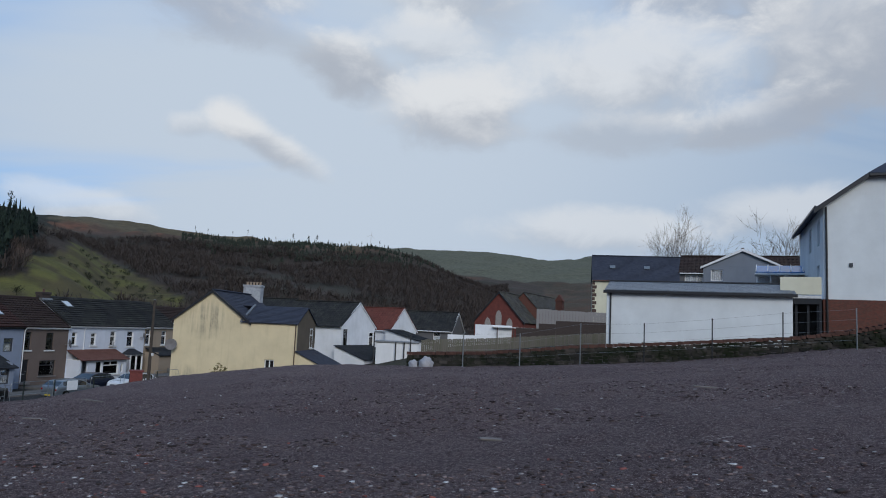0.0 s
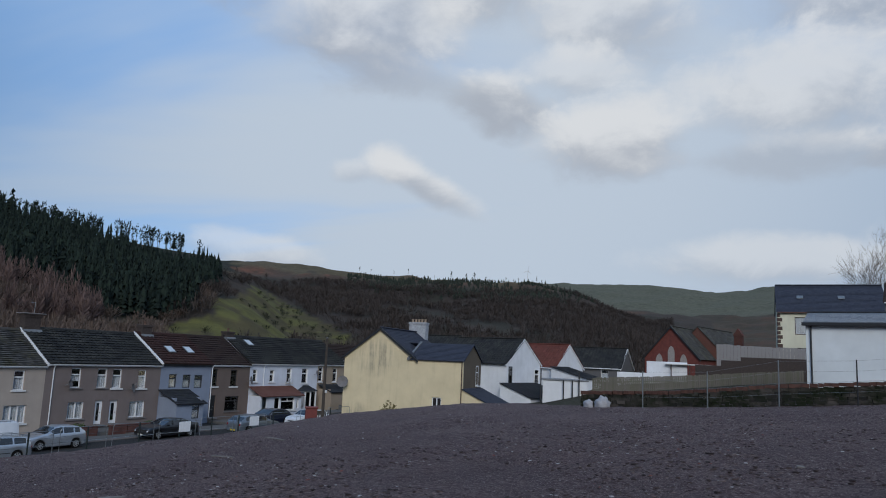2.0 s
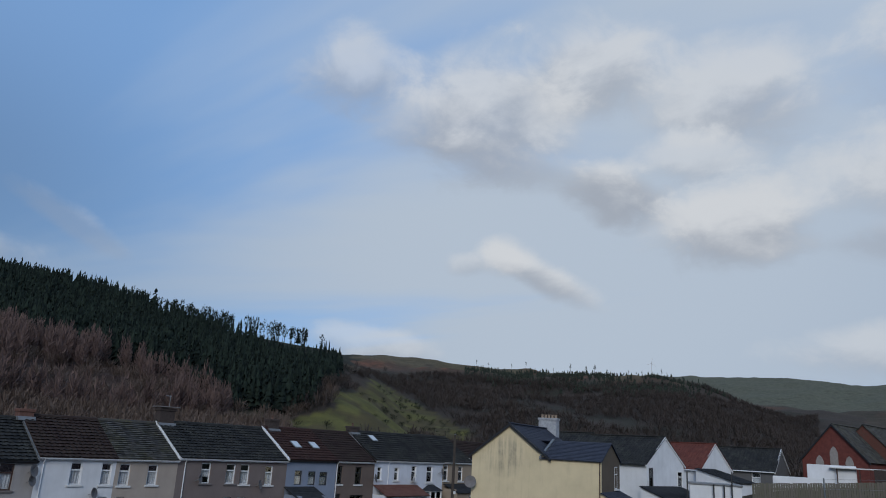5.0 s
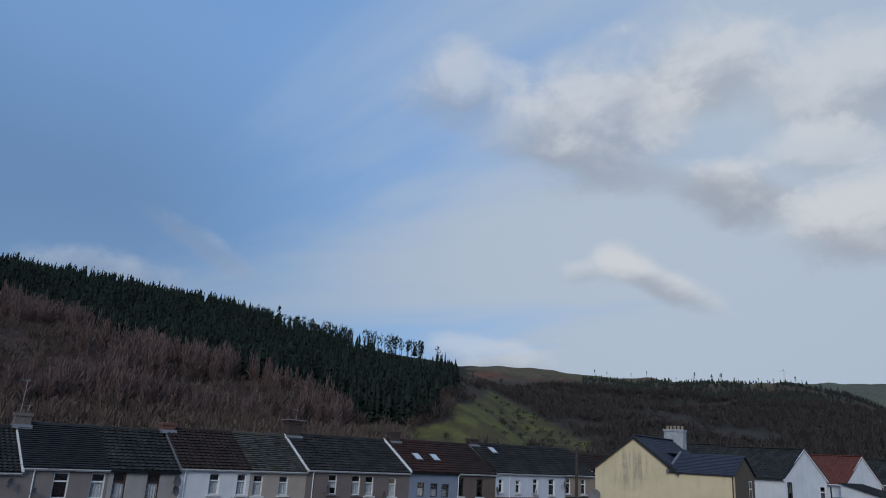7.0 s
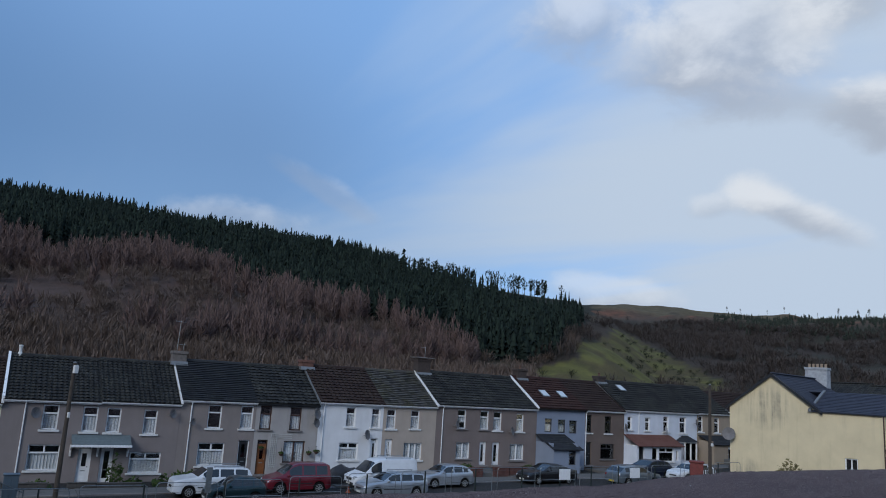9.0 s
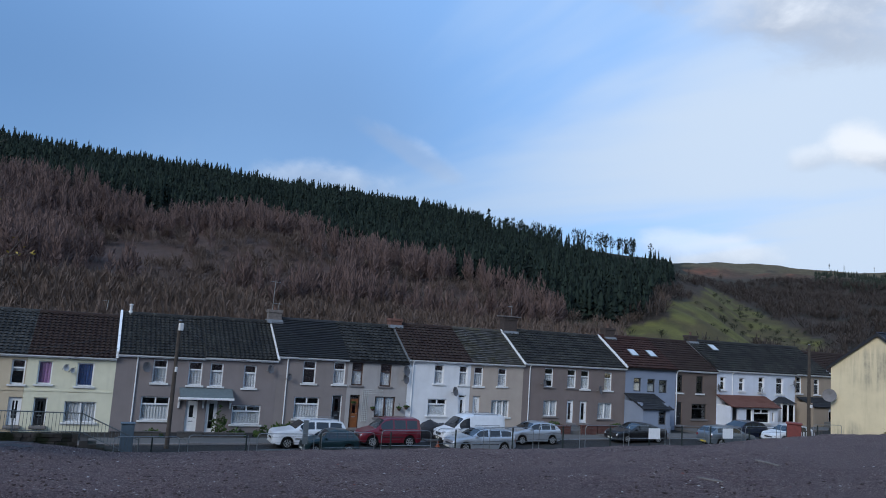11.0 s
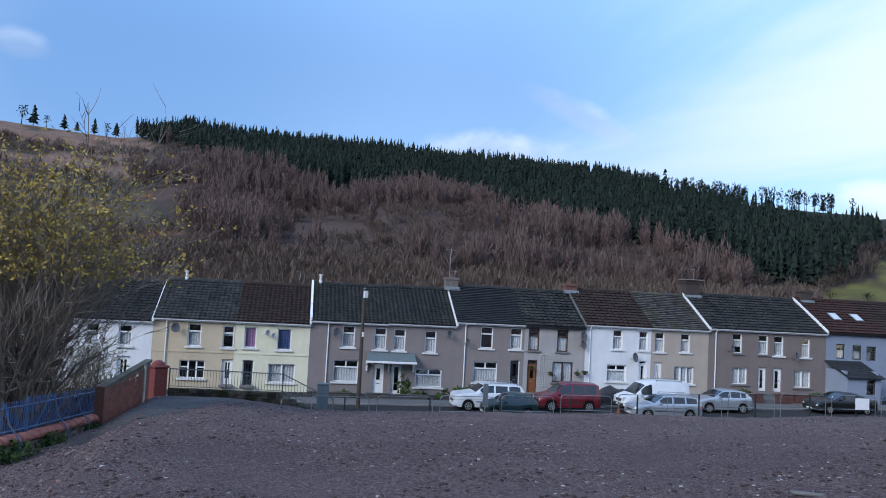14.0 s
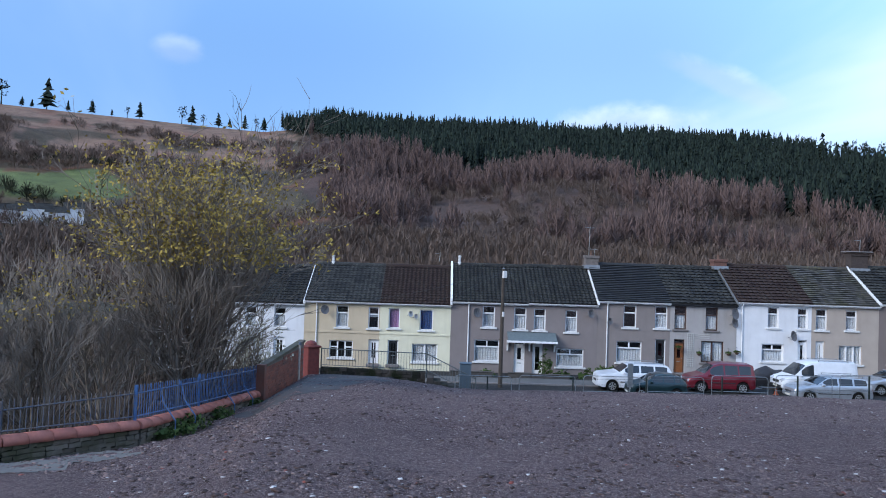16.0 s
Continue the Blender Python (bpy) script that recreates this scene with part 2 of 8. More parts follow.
# bearing (degrees, left positive) against distance and height of the field's edge
EDGE_R = interp([(-180, 40), (-60, 36), (-31, 46.0), (-25, 44.6), (-18, 43.7), (-12, 43.5), (-6, 43.7), (-2, 44.1), (1, 44.6), (4, 51), (10, 54), (20, 52), (27, 48), (33, 46), (40, 42.5), (50, 38.5), (60, 36.6), (68, 36), (74, 38.5), (79.4, 42.5), (82.3, 35.0), (86, 29.6), (90, 25.0), (97.3, 22.8), (110, 22.5), (180, 40)])
EDGE_Z = interp([(-180, 3.5), (-90, 4.0), (-60, 2.6), (-31, 1.42), (-28.8, 1.2), (-25, 0.8), (-18, 0.18), (-10.7, -0.28), (-5.4, -0.58), (1, -0.82), (4, -1.25), (10, -1.6), (20, -2.62), (24, -3.1), (28, -3.6), (33, -3.85), (37, -4.05), (40, -4.06), (50, -4.0), (60, -4.08), (68, -4.12), (74, -4.08), (79.4, -4.62), (82.3, -4.78), (86, -4.5), (90, -4.05), (97.3, -3.75), (110, -3.6), (180, 1.0)])
FAR_Z = interp([(-180, 6.0), (-60, 5.5), (-31, 2.1), (-18, 1.2), (-10, 0.5), (-2, -0.5), (4, -2.3), (10, -3.2), (17, -3.7), (22, -4.7), (27, -4.95), (33, -5.1), (45, -5.3), (60, -5.52), (85, -5.65), (95, -6.5), (115, -7), (180, 3)])
H1 = interp([(-180, 1.5), (-90, 0), (14, -0.5), (20, 0.0), (24, 2.6), (27, 5.2), (30.4, 6.85), (33, 7.05), (38, 7.6), (43, 8.2), (48, 9.2), (55, 9.8), (60, 10.0), (66, 10.4), (73, 10.4), (80, 10.6), (85, 9.8), (94, 9.95), (103, 9.9), (120, 10.5), (150, 8), (180, 3)])
H2 = interp([(-180, 0), (-10, 0.2), (-7, 1.5), (-4, 3.0), (-2, 3.8), (0, 4.5), (2.3, 5.5), (4.9, 6.0), (6, 6.1), (12, 6.1), (16, 6.05), (20, 6.25), (26, 6.65), (30, 6.75), (38, 6.4), (60, 5), (180, 0)])
H3 = interp([(-180, 5), (-60, 5.6), (-20, 5.5), (-12, 5.9), (-8, 5.62), (-5, 6.0), (0.5, 6.08), (4.5, 6.12), (10, 5.9), (20, 5), (180, 4)])


def vnoise(x, y, scale, seed):
    """Smooth value noise on arrays."""
    rs = np.random.RandomState(seed)
    g = rs.rand(64, 64)
    fx, fy = np.asarray(x) / scale, np.asarray(y) / scale
    ix, iy = np.floor(fx).astype(int), np.floor(fy).astype(int)
    u, v = fx - ix, fy - iy
    u, v = u * u * (3 - 2 * u), v * v * (3 - 2 * v)
    a, b = g[ix % 64, iy % 64], g[(ix + 1) % 64, iy % 64]
    c, d = g[ix % 64, (iy + 1) % 64], g[(ix + 1) % 64, (iy + 1) % 64]
    return (a * (1 - u) + b * u) * (1 - v) + (c * (1 - u) + d * u) * v - 0.5


def smooth(x, lo, hi):
    t = np.clip((x - lo) / (hi - lo), 0, 1)
    return t * t * (3 - 2 * t)


def ridge(r, az, table, foot, top, foot_z, bend):
    e = table(az)
    zt = 1.6 + top * np.tan(np.radians(e))
    u = (r - foot) / (top - foot)
    up_side = foot_z + (zt - foot_z) * np.clip(u, 0, 1) ** bend
    return np.where(u <= 1, up_side, zt - (r - top) * 0.12)


def ground_z(x, y, rough=True):
    x, y = np.asarray(x, float), np.asarray(y, float)
    r = np.hypot(x - CX, y - CY)
    az = np.degrees(np.arctan2(-(x - CX), y - CY))
    er, ez, fz = EDGE_R(az), EDGE_Z(az), FAR_Z(az)
    z = ez * r / er
    beyond = smooth(r, er, er + 3.5)
    z = np.where(r < er, z, ez + (fz - ez) * beyond)
    valley = smooth(r, 95, 260)
    z = z + np.where(r > 95, valley * (-9 - fz) * smooth(az, -14, 4), 0)
    h = np.maximum(np.maximum(ridge(r, az, H1, 190, 740, -12, 1.12), ridge(r, az, H2, 260, 1300, -14, 1.25)), ridge(r, az, H3, 500, 2600, -10, 1.2))
    h = np.where(r > 150, h, -99)
    hill = h > z
    z = np.maximum(z, h)
    if rough:
        amp = np.where(hill, smooth(r, 200, 420), 0.0)
        z = z + amp * (vnoise(x, y, 70, 3) * 16 + vnoise(x, y, 26, 4) * 5) * smooth(np.abs(r - 740), 0, 220)
        field = 1 - smooth(r, er - 1.0, er + 1.0)
        z = z + field * (vnoise(x, y, 5.5, 5) * 0.16 + vnoise(x, y, 1.3, 6) * 0.10 + vnoise(x, y, 0.45, 7) * 0.075 + vnoise(x, y, 0.17, 8) * 0.03 * (r < 25)) * smooth(r, 1.0, 3.0)
        # wheel ruts of the machines that levelled the field
        for rx_, ry_, rr_ in ((35, 5, 38.0), (35, 5, 39.9), (-40, -20, 52.0), (-40, -20, 53.9), (12, 62, 46.0), (12, 62, 47.9), (-52, 30, 38.0), (-52, 30, 39.9)):
            d = np.hypot(x - rx_, y - ry_) - rr_
            z = z + field * smooth(r, 3.0, 6.0) * (0.05 * np.exp(-((np.abs(d) - 0.42) / 0.16) ** 2) - 0.085 * np.exp(-(d / 0.26) ** 2)) * (0.6 + vnoise(x, y, 4, 9))
    return z


CON_LOW = interp([(27.0, 6.9), (29, 5.9), (31, 3.1), (33.7, 1.5), (38.2, 1.6), (40, 3.3), (44.5, 4.2), (49, 4.9), (57.4, 6.7), (63.5, 7.9), (65.2, 6.9), (70.7, 7.8), (76.5, 8.5), (80, 9.5), (84.3, 10.0), (86, 12)])
LARCH_LOW = interp([(34, 3), (38, 0.6), (60, 0.6), (74, 1.6), (79, 3.2), (82, 5.5), (84.5, 7.5)])


def poly_mask(az, el, corners):
    inside = np.zeros(np.shape(az), bool)
    n = len(corners)
    for i in range(n):
        (x0, y0), (x1, y1) = corners[i], corners[(i + 1) % n]
        cross = ((y0 > el) != (y1 > el)) & (az < (x1 - x0) * (el - y0) / ((y1 - y0) or 1e-9) + x0)
        inside ^= cross
    return inside


GREEN = [(33.6, 0.2), (32.9, 1.2), (31.0, 2.5), (29.2, 3.4), (27.4, 4.9), (26.2, 4.5), (24.2, 3.4), (22.0, 2.5), (19.8, 1.4), (18.5, 0.2)]
GREEN_L = [(104, 5.6), (100.8, 5.7), (95.5, 6.0), (93.4, 4.6), (95.5, 3.8), (104, 3.3)]


def build_ground():
    az = np.concatenate([np.arange(-180, -44, 4.0), np.arange(-44, 116, 0.36), np.arange(116, 180, 4.0)])
    r = [0.5]
    while r[-1] < 4600:
        r.append(r[-1] * 1.0205 + 0.0)
    r = np.array(r)
    A, R = np.meshgrid(np.radians(az), r)
    x, y = CX - np.sin(A) * R, CY + np.cos(A) * R
    z = ground_z(x, y)
    nr, na = R.shape
    co = np.stack([x, y, z], -1).reshape(-1, 3)
    centre = np.array([[CX, CY, 0.0]])
    co = np.concatenate([co, centre])
    i = np.arange(nr - 1)[:, None] * na
    j = np.arange(na)[None, :]
    k = (j + 1) % na
    quads = np.stack([i + j, i + na + j, i + na + k, i + k], -1).reshape(-1, 4)[:, ::-1]
    me = bpy.data.meshes.new("ground")
    tri = np.stack([np.arange(na), (np.arange(na) + 1) % na, np.full(na, len(co) - 1)], -1)[:, ::-1]
    nq, nt = len(quads), len(tri)
    me.vertices.add(len(co))
    me.vertices.foreach_set("co", co.ravel())
    me.loops.add(nq * 4 + nt * 3)
    me.loops.foreach_set("vertex_index", np.concatenate([quads.ravel(), tri.ravel()]))
    me.polygons.add(nq + nt)
    me.polygons.foreach_set("loop_start", np.concatenate([np.arange(nq) * 4, nq * 4 + np.arange(nt) * 3]))
    me.update(calc_edges=True)
    me.polygons.foreach_set("use_smooth", np.ones(nq + nt, bool))
    # cover of the land: colour per place, the far hill's paled to carry haze
    cx, cy, cz = co[:, 0], co[:, 1], co[:, 2]
    rr = np.hypot(cx - CX, cy - CY)
    aa = np.degrees(np.arctan2(-(cx - CX), cy - CY))
    el = np.degrees(np.arctan2(cz - 1.6, rr))
    wob = vnoise(cx, cy, 40, 11) * 1.2 + vnoise(cx, cy, 14, 12) * 0.7
    ja, je = aa + wob * 1.1, el + wob * 0.5
    col = np.zeros((len(co), 3))
    col[:] = (0.105, 0.080, 0.052)                                        # bracken and rough grass
    n1, n2 = vnoise(cx, cy, 55, 13), vnoise(cx, cy, 17, 14)
    rust = smooth(n1 + 0.6 * n2, 0.0, 0.35)[:, None]
    col = col * (1 - rust) + np.array((0.175, 0.078, 0.048)) * rust
    dark = smooth(vnoise(cx, cy, 33, 15) + 0.5 * n2, 0.05, 0.4)[:, None]
    col = col * (1 - dark) + np.array((0.062, 0.054, 0.042)) * dark

    def lay(mask, c, k=1.0):
        w = (mask.astype(float) * k)[:, None]
        col[:] = col * (1 - w) + np.array(c) * w

    left = (ja > 83) & (rr > 150)
    lay(left & (je > 6.6), (0.25, 0.155, 0.115), 0.8)
    lay(left & (je > 6.6) & (n2 > 0.12), (0.19, 0.088, 0.062), 0.6)
    lay(left & (je > 6.6) & (n2 + vnoise(cx, cy, 30, 16) > 0.22), (0.055, 0.05, 0.035), 0.8)
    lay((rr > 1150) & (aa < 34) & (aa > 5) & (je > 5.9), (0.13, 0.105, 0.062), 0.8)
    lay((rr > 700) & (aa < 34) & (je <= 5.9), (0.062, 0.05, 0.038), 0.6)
    lay(poly_mask(ja, je, GREEN) & (rr > 150), (0.130, 0.124, 0.036), 0.9)
    lay(poly_mask(ja, je, GREEN) & (rr > 150) & (n2 + 0.6 * vnoise(cx, cy, 9, 17) > 0.0), (0.085, 0.066, 0.034), 0.8)
    lay(poly_mask(ja, je, GREEN_L) & (rr > 150), (0.12, 0.15, 0.055), 0.95)
    # farthest hill: distance haze painted into a paler grey-green base
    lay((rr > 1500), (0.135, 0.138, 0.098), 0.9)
    lay((je < CON_LOW(ja)) & (je > LARCH_LOW(ja)) & (aa > 35) & (aa < 82) & (rr > 150), (0.085, 0.056, 0.050), 0.9)
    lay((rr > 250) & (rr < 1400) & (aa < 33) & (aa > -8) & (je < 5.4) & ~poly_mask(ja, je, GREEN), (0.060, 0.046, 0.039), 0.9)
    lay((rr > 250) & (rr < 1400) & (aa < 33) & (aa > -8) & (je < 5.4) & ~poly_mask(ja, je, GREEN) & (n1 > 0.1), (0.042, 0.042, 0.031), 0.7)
    lay((je > CON_LOW(ja)) & (aa > 27) & (aa < 85) & (rr > 150), (0.018, 0.022, 0.016), 0.9)
    lay((rr > 44) & (rr < 150), (0.05, 0.052, 0.035), 0.8)
    lay((rr > EDGE_R(aa)) & (rr < 75) & (aa > 16) & (aa < 88), (0.052, 0.052, 0.055), 1.0)
    lay((rr > EDGE_R(aa)) & (rr < 75) & (aa > 16) & (aa < 88) & (n2 > 0.2), (0.06, 0.062, 0.06), 0.6)
    soil = 1 - smooth(rr, EDGE_R(aa), EDGE_R(aa) + 1.5)
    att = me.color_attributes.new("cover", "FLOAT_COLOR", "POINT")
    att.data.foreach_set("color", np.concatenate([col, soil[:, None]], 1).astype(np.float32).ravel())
    ob = tagged(new("ground", me), "dark bare soil field with gravel, falling to a valley of brown hills", "ground", kind="structure")
    # material
    m = Mat("land", 0.95, spec=0.15)
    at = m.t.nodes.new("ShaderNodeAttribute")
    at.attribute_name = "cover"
    far_n = m.noise(0.09, 8, 0.7)
    far_f = m.noise(0.5, 4, 0.7)
    land = m.mix(m.ramp(far_n, 0.35, 0.65), at.outputs["Color"], m.mix(0.5, at.outputs["Color"], (0.02, 0.02, 0.014)))
    land = m.mix(m.math("MULTIPLY", m.ramp(far_f, 0.5, 0.7), 0.4), land, m.mix(1.0, land, (1.5, 1.4, 1.2), "MULTIPLY"))
    broad = m.noise(0.22, 5, 0.6)
    mid = m.noise(2.4, 6, 0.7)
    fine = m.noise(16, 6, 0.75)
    chip = m.noise(55, 3, 0.6)
    soil_c = m.mix(m.ramp(broad, 0.35, 0.65), (0.092, 0.062, 0.066), (0.145, 0.102, 0.104))
    soil_c = m.mix(m.math("MULTIPLY", m.ramp(mid, 0.45, 0.7), 0.75), soil_c, (0.060, 0.041, 0.044))
    soil_c = m.mix(m.math("MULTIPLY", m.ramp(fine, 0.50, 0.62), 0.85), soil_c, (0.235, 0.182, 0.182))
    soil_c = m.mix(m.ramp(fine, 0.48, 0.30), soil_c, (0.032, 0.022, 0.022))
    speck = m.noise(9, 2, 0.5)
    soil_c = m.mix(m.ramp(chip, 0.60, 0.64), soil_c, (0.42, 0.36, 0.34))
    soil_c = m.mix(m.math("MULTIPLY", m.ramp(speck, 0.69, 0.72), 0.8), soil_c, (0.40, 0.35, 0.33))
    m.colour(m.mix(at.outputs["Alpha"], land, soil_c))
    m.bump(m.math("ADD", m.math("MULTIPLY", mid, 1.2), m.math("ADD", fine, m.math("MULTIPLY", chip, 0.4))), 1.0, 0.10)
    me.materials.append(m.m)
    return ob


build_ground()


# ---- mesh helpers ----
def box(bm, x0, x1, y0, y1, z0, z1, m=None, bevel=0.0):
    v = [bm.verts.new(p) for p in ((x0, y0, z0), (x1, y0, z0), (x1, y1, z0), (x0, y1, z0), (x0, y0, z1), (x1, y0, z1), (x1, y1, z1), (x0, y1, z1))]
    f = [bm.faces.new([v[i] for i in q]) for q in ((0, 3, 2, 1), (4, 5, 6, 7), (0, 1, 5, 4), (1, 2, 6, 5), (2, 3, 7, 6), (3, 0, 4, 7))]
    if m is not None:
        bmesh.ops.transform(bm, matrix=m, verts=v)
    if bevel:
        bmesh.ops.bevel(bm, geom=list({e for q in f for e in q.edges}), offset=bevel, segments=1, affect="EDGES")
    return v


def prism(bm, outline, a0, a1, axis="x"):
    """Extrude an outline (pairs in the other two axes) along an axis."""
    def at(p, a):
        return {"x": (a, p[0], p[1]), "y": (p[0], a, p[1]), "z": (p[0], p[1], a)}[axis]
    lo = [bm.verts.new(at(p, a0)) for p in outline]
    hi = [bm.verts.new(at(p, a1)) for p in outline]
    n = len(outline)
    bm.faces.new(lo)
    bm.faces.new(hi[::-1])
    for i in range(n):
        bm.faces.new((lo[i], hi[i], hi[(i + 1) % n], lo[(i + 1) % n]))
    return lo + hi


def tube(bm, p0, p1, r0, r1=None, sides=8):
    """A capped, tapered rod between two points."""
    r1 = r0 if r1 is None else r1
    p0, p1 = Vector(p0), Vector(p1)
    q = (p1 - p0).to_track_quat("Z", "Y")
    rings = []
    for p, r in ((p0, r0), (p1, r1)):
        rings.append([bm.verts.new(p + q @ Vector((r * math.cos(2 * math.pi * i / sides), r * math.sin(2 * math.pi * i / sides), 0))) for i in range(sides)])
    for i in range(sides):
        j = (i + 1) % sides
        bm.faces.new((rings[0][i], rings[0][j], rings[1][j], rings[1][i]))
    bm.faces.new(rings[0][::-1])
    bm.faces.new(rings[1])


def lathe(bm, profile, sides=12, centre=(0, 0, 0)):
    """A turned form from (radius, height) pairs."""
    rings = []
    for r, z in profile:
        rings.append([bm.verts.new((centre[0] + r * math.cos(2 * math.pi * i / sides), centre[1] + r * math.sin(2 * math.pi * i / sides), centre[2] + z)) for i in range(sides)])
    for a, b in zip(rings, rings[1:]):
        for i in range(sides):
            j = (i + 1) % sides
            bm.faces.new((a[i], a[j], b[j], b[i]))
    bm.faces.new(rings[0][::-1])
    bm.faces.new(rings[-1])


def part(name, bm, material, parent, label="", smooth_faces=False):
    me = bpy.data.meshes.new(name)
    bmesh.ops.recalc_face_normals(bm, faces=bm.faces)
    if smooth_faces:
        for f in bm.faces:
            f.smooth = True
    bm.to_mesh(me)
    bm.free()
    me.materials.append(material)
    ob = new(name, me)
    ob.parent = parent
    if label:
        ob["label"] = label
    return ob


def thing(name, m, label, category, group="", kind=""):
    ob = new(name)
    ob.matrix_world = m
    ob.empty_display_size = 0.3
    return tagged(ob, label, category, group, kind)


def panel_wall(bm, x0, x1, z0, z1, holes, y0, y1):
    """A wall slab between y0 and y1 with rectangular openings right through it. holes: (xa, xb, za, zb)."""
    xs = sorted({x0, x1, *[h[0] for h in holes], *[h[1] for h in holes]})
    zs = sorted({z0, z1, *[h[2] for h in holes], *[h[3] for h in holes]})
    xs = [x for x in xs if x0 <= x <= x1]
    zs = [z for z in zs if z0 <= z <= z1]
    grid = {}
    def vert(i, k, y):
        key = (i, k, y)
        if key not in grid:
            grid[key] = bm.verts.new((xs[i], y, zs[k]))
        return grid[key]
    def solid(i, k):
        if not (0 <= i < len(xs) - 1 and 0 <= k < len(zs) - 1):
            return False
        cx, cz = (xs[i] + xs[i + 1]) / 2, (zs[k] + zs[k + 1]) / 2
        return not any(h[0] < cx < h[1] and h[2] < cz < h[3] for h in holes)
    for i in range(len(xs) - 1):
        for k in range(len(zs) - 1):
            if not solid(i, k):
                continue
            bm.faces.new((vert(i, k, y0), vert(i + 1, k, y0), vert(i + 1, k + 1, y0), vert(i, k + 1, y0)))
            bm.faces.new((vert(i, k, y1), vert(i, k + 1, y1), vert(i + 1, k + 1, y1), vert(i + 1, k, y1)))
            for di, dk, a, b in ((-1, 0, (i, k), (i, k + 1)), (1, 0, (i + 1, k + 1), (i + 1, k)), (0, -1, (i + 1, k), (i, k)), (0, 1, (i, k + 1), (i + 1, k + 1))):
                if not solid(i + di, k + dk):
                    bm.faces.new((vert(*a, y0), vert(*b, y0), vert(*b, y1), vert(*a, y1)))


def add_window(parent, x0, x1, z0, z1, y=0.0, style="sash", frame=None, curtain=None, sill=None, drop=0.0):
    """A window set in its opening: frame, pane, sill and what hangs behind it. The face is at -y."""
    frame = frame or WHITE_UPVC
    bm = bmesh.new()
    t, f0, f1 = 0.075, y + 0.10, y + 0.17
    w, h = x1 - x0, z1 - z0
    xa, xb, za, zb, g = x0 + t, x1 - t, z0 + t, z1 - t, 0.045
    xm, zt = (x0 + x1) / 2, z0 + h * (0.66 if style == "sash" else 0.68)
    p1, p2 = x0 + w * 0.34, x0 + w * 0.66
    if style == "sash":
        lights = [(xa, xb, za, zt - g), (xa, xb, zt + g, zb)]
    elif style == "transom":
        lights = [(xa, xb, za, zt - g), (xa, xm - g, zt + g, zb), (xm + g, xb, zt + g, zb)]
    elif style == "pair":
        lights = [(xa, xm - g, za, zb), (xm + g, xb, za, zb)]
    elif style == "triple":
        lights = [(xa, p1 - g, za, zb), (p1 + g, p2 - g, za, zb), (p2 + g, xb, za, zb)]
    elif style == "triple_top":
        zk = z0 + h * 0.62
        lights = [(xa, p1 - g, za, zk - 0.04), (xa, p1 - g, zk + 0.04, zb), (p1 + g, p2 - g, za, zb), (p2 + g, xb, za, zk - 0.04), (p2 + g, xb, zk + 0.04, zb)]
    else:
        lights = [(xa, xb, za, zb)]
    panel_wall(bm, x0, x1, z0, z1, lights, f0, f1)
    win = part("window", bm, frame, parent)
    bm = bmesh.new()
    box(bm, x0 + t * 0.5, x1 - t * 0.5, f1 - 0.035, f1 - 0.02, z0 + t * 0.5, z1 - t * 0.5)
    pane = part("pane", bm, GLASS, win)
    pane.visible_shadow = False
    if curtain:
        bm = bmesh.new()
        n = max(6, int(w / 0.06))
        za, zb = z0 + 0.04 + drop * h, z1 - (0.03 if style in ("none", "pair", "triple") else 0.31 * h)
        row = []
        for i in range(n + 1):
            x = x0 + 0.03 + (w - 0.06) * i / n
            yy = y + 0.212 + 0.022 * math.sin(i * 1.9 + x * 3)
            row.append((bm.verts.new((x, yy, za)), bm.verts.new((x, yy, zb))))
        for a, b in zip(row, row[1:]):
            bm.faces.new((a[0], b[0], b[1], a[1]))
        part("curtain", bm, curtain, win)
    if sill:
        bm = bmesh.new()
        box(bm, x0 - 0.14, x1 + 0.14, y - 0.10, y + 0.10, z0 - 0.12, z0, bevel=0.015)
        part("sill", bm, sill, win)
    return win


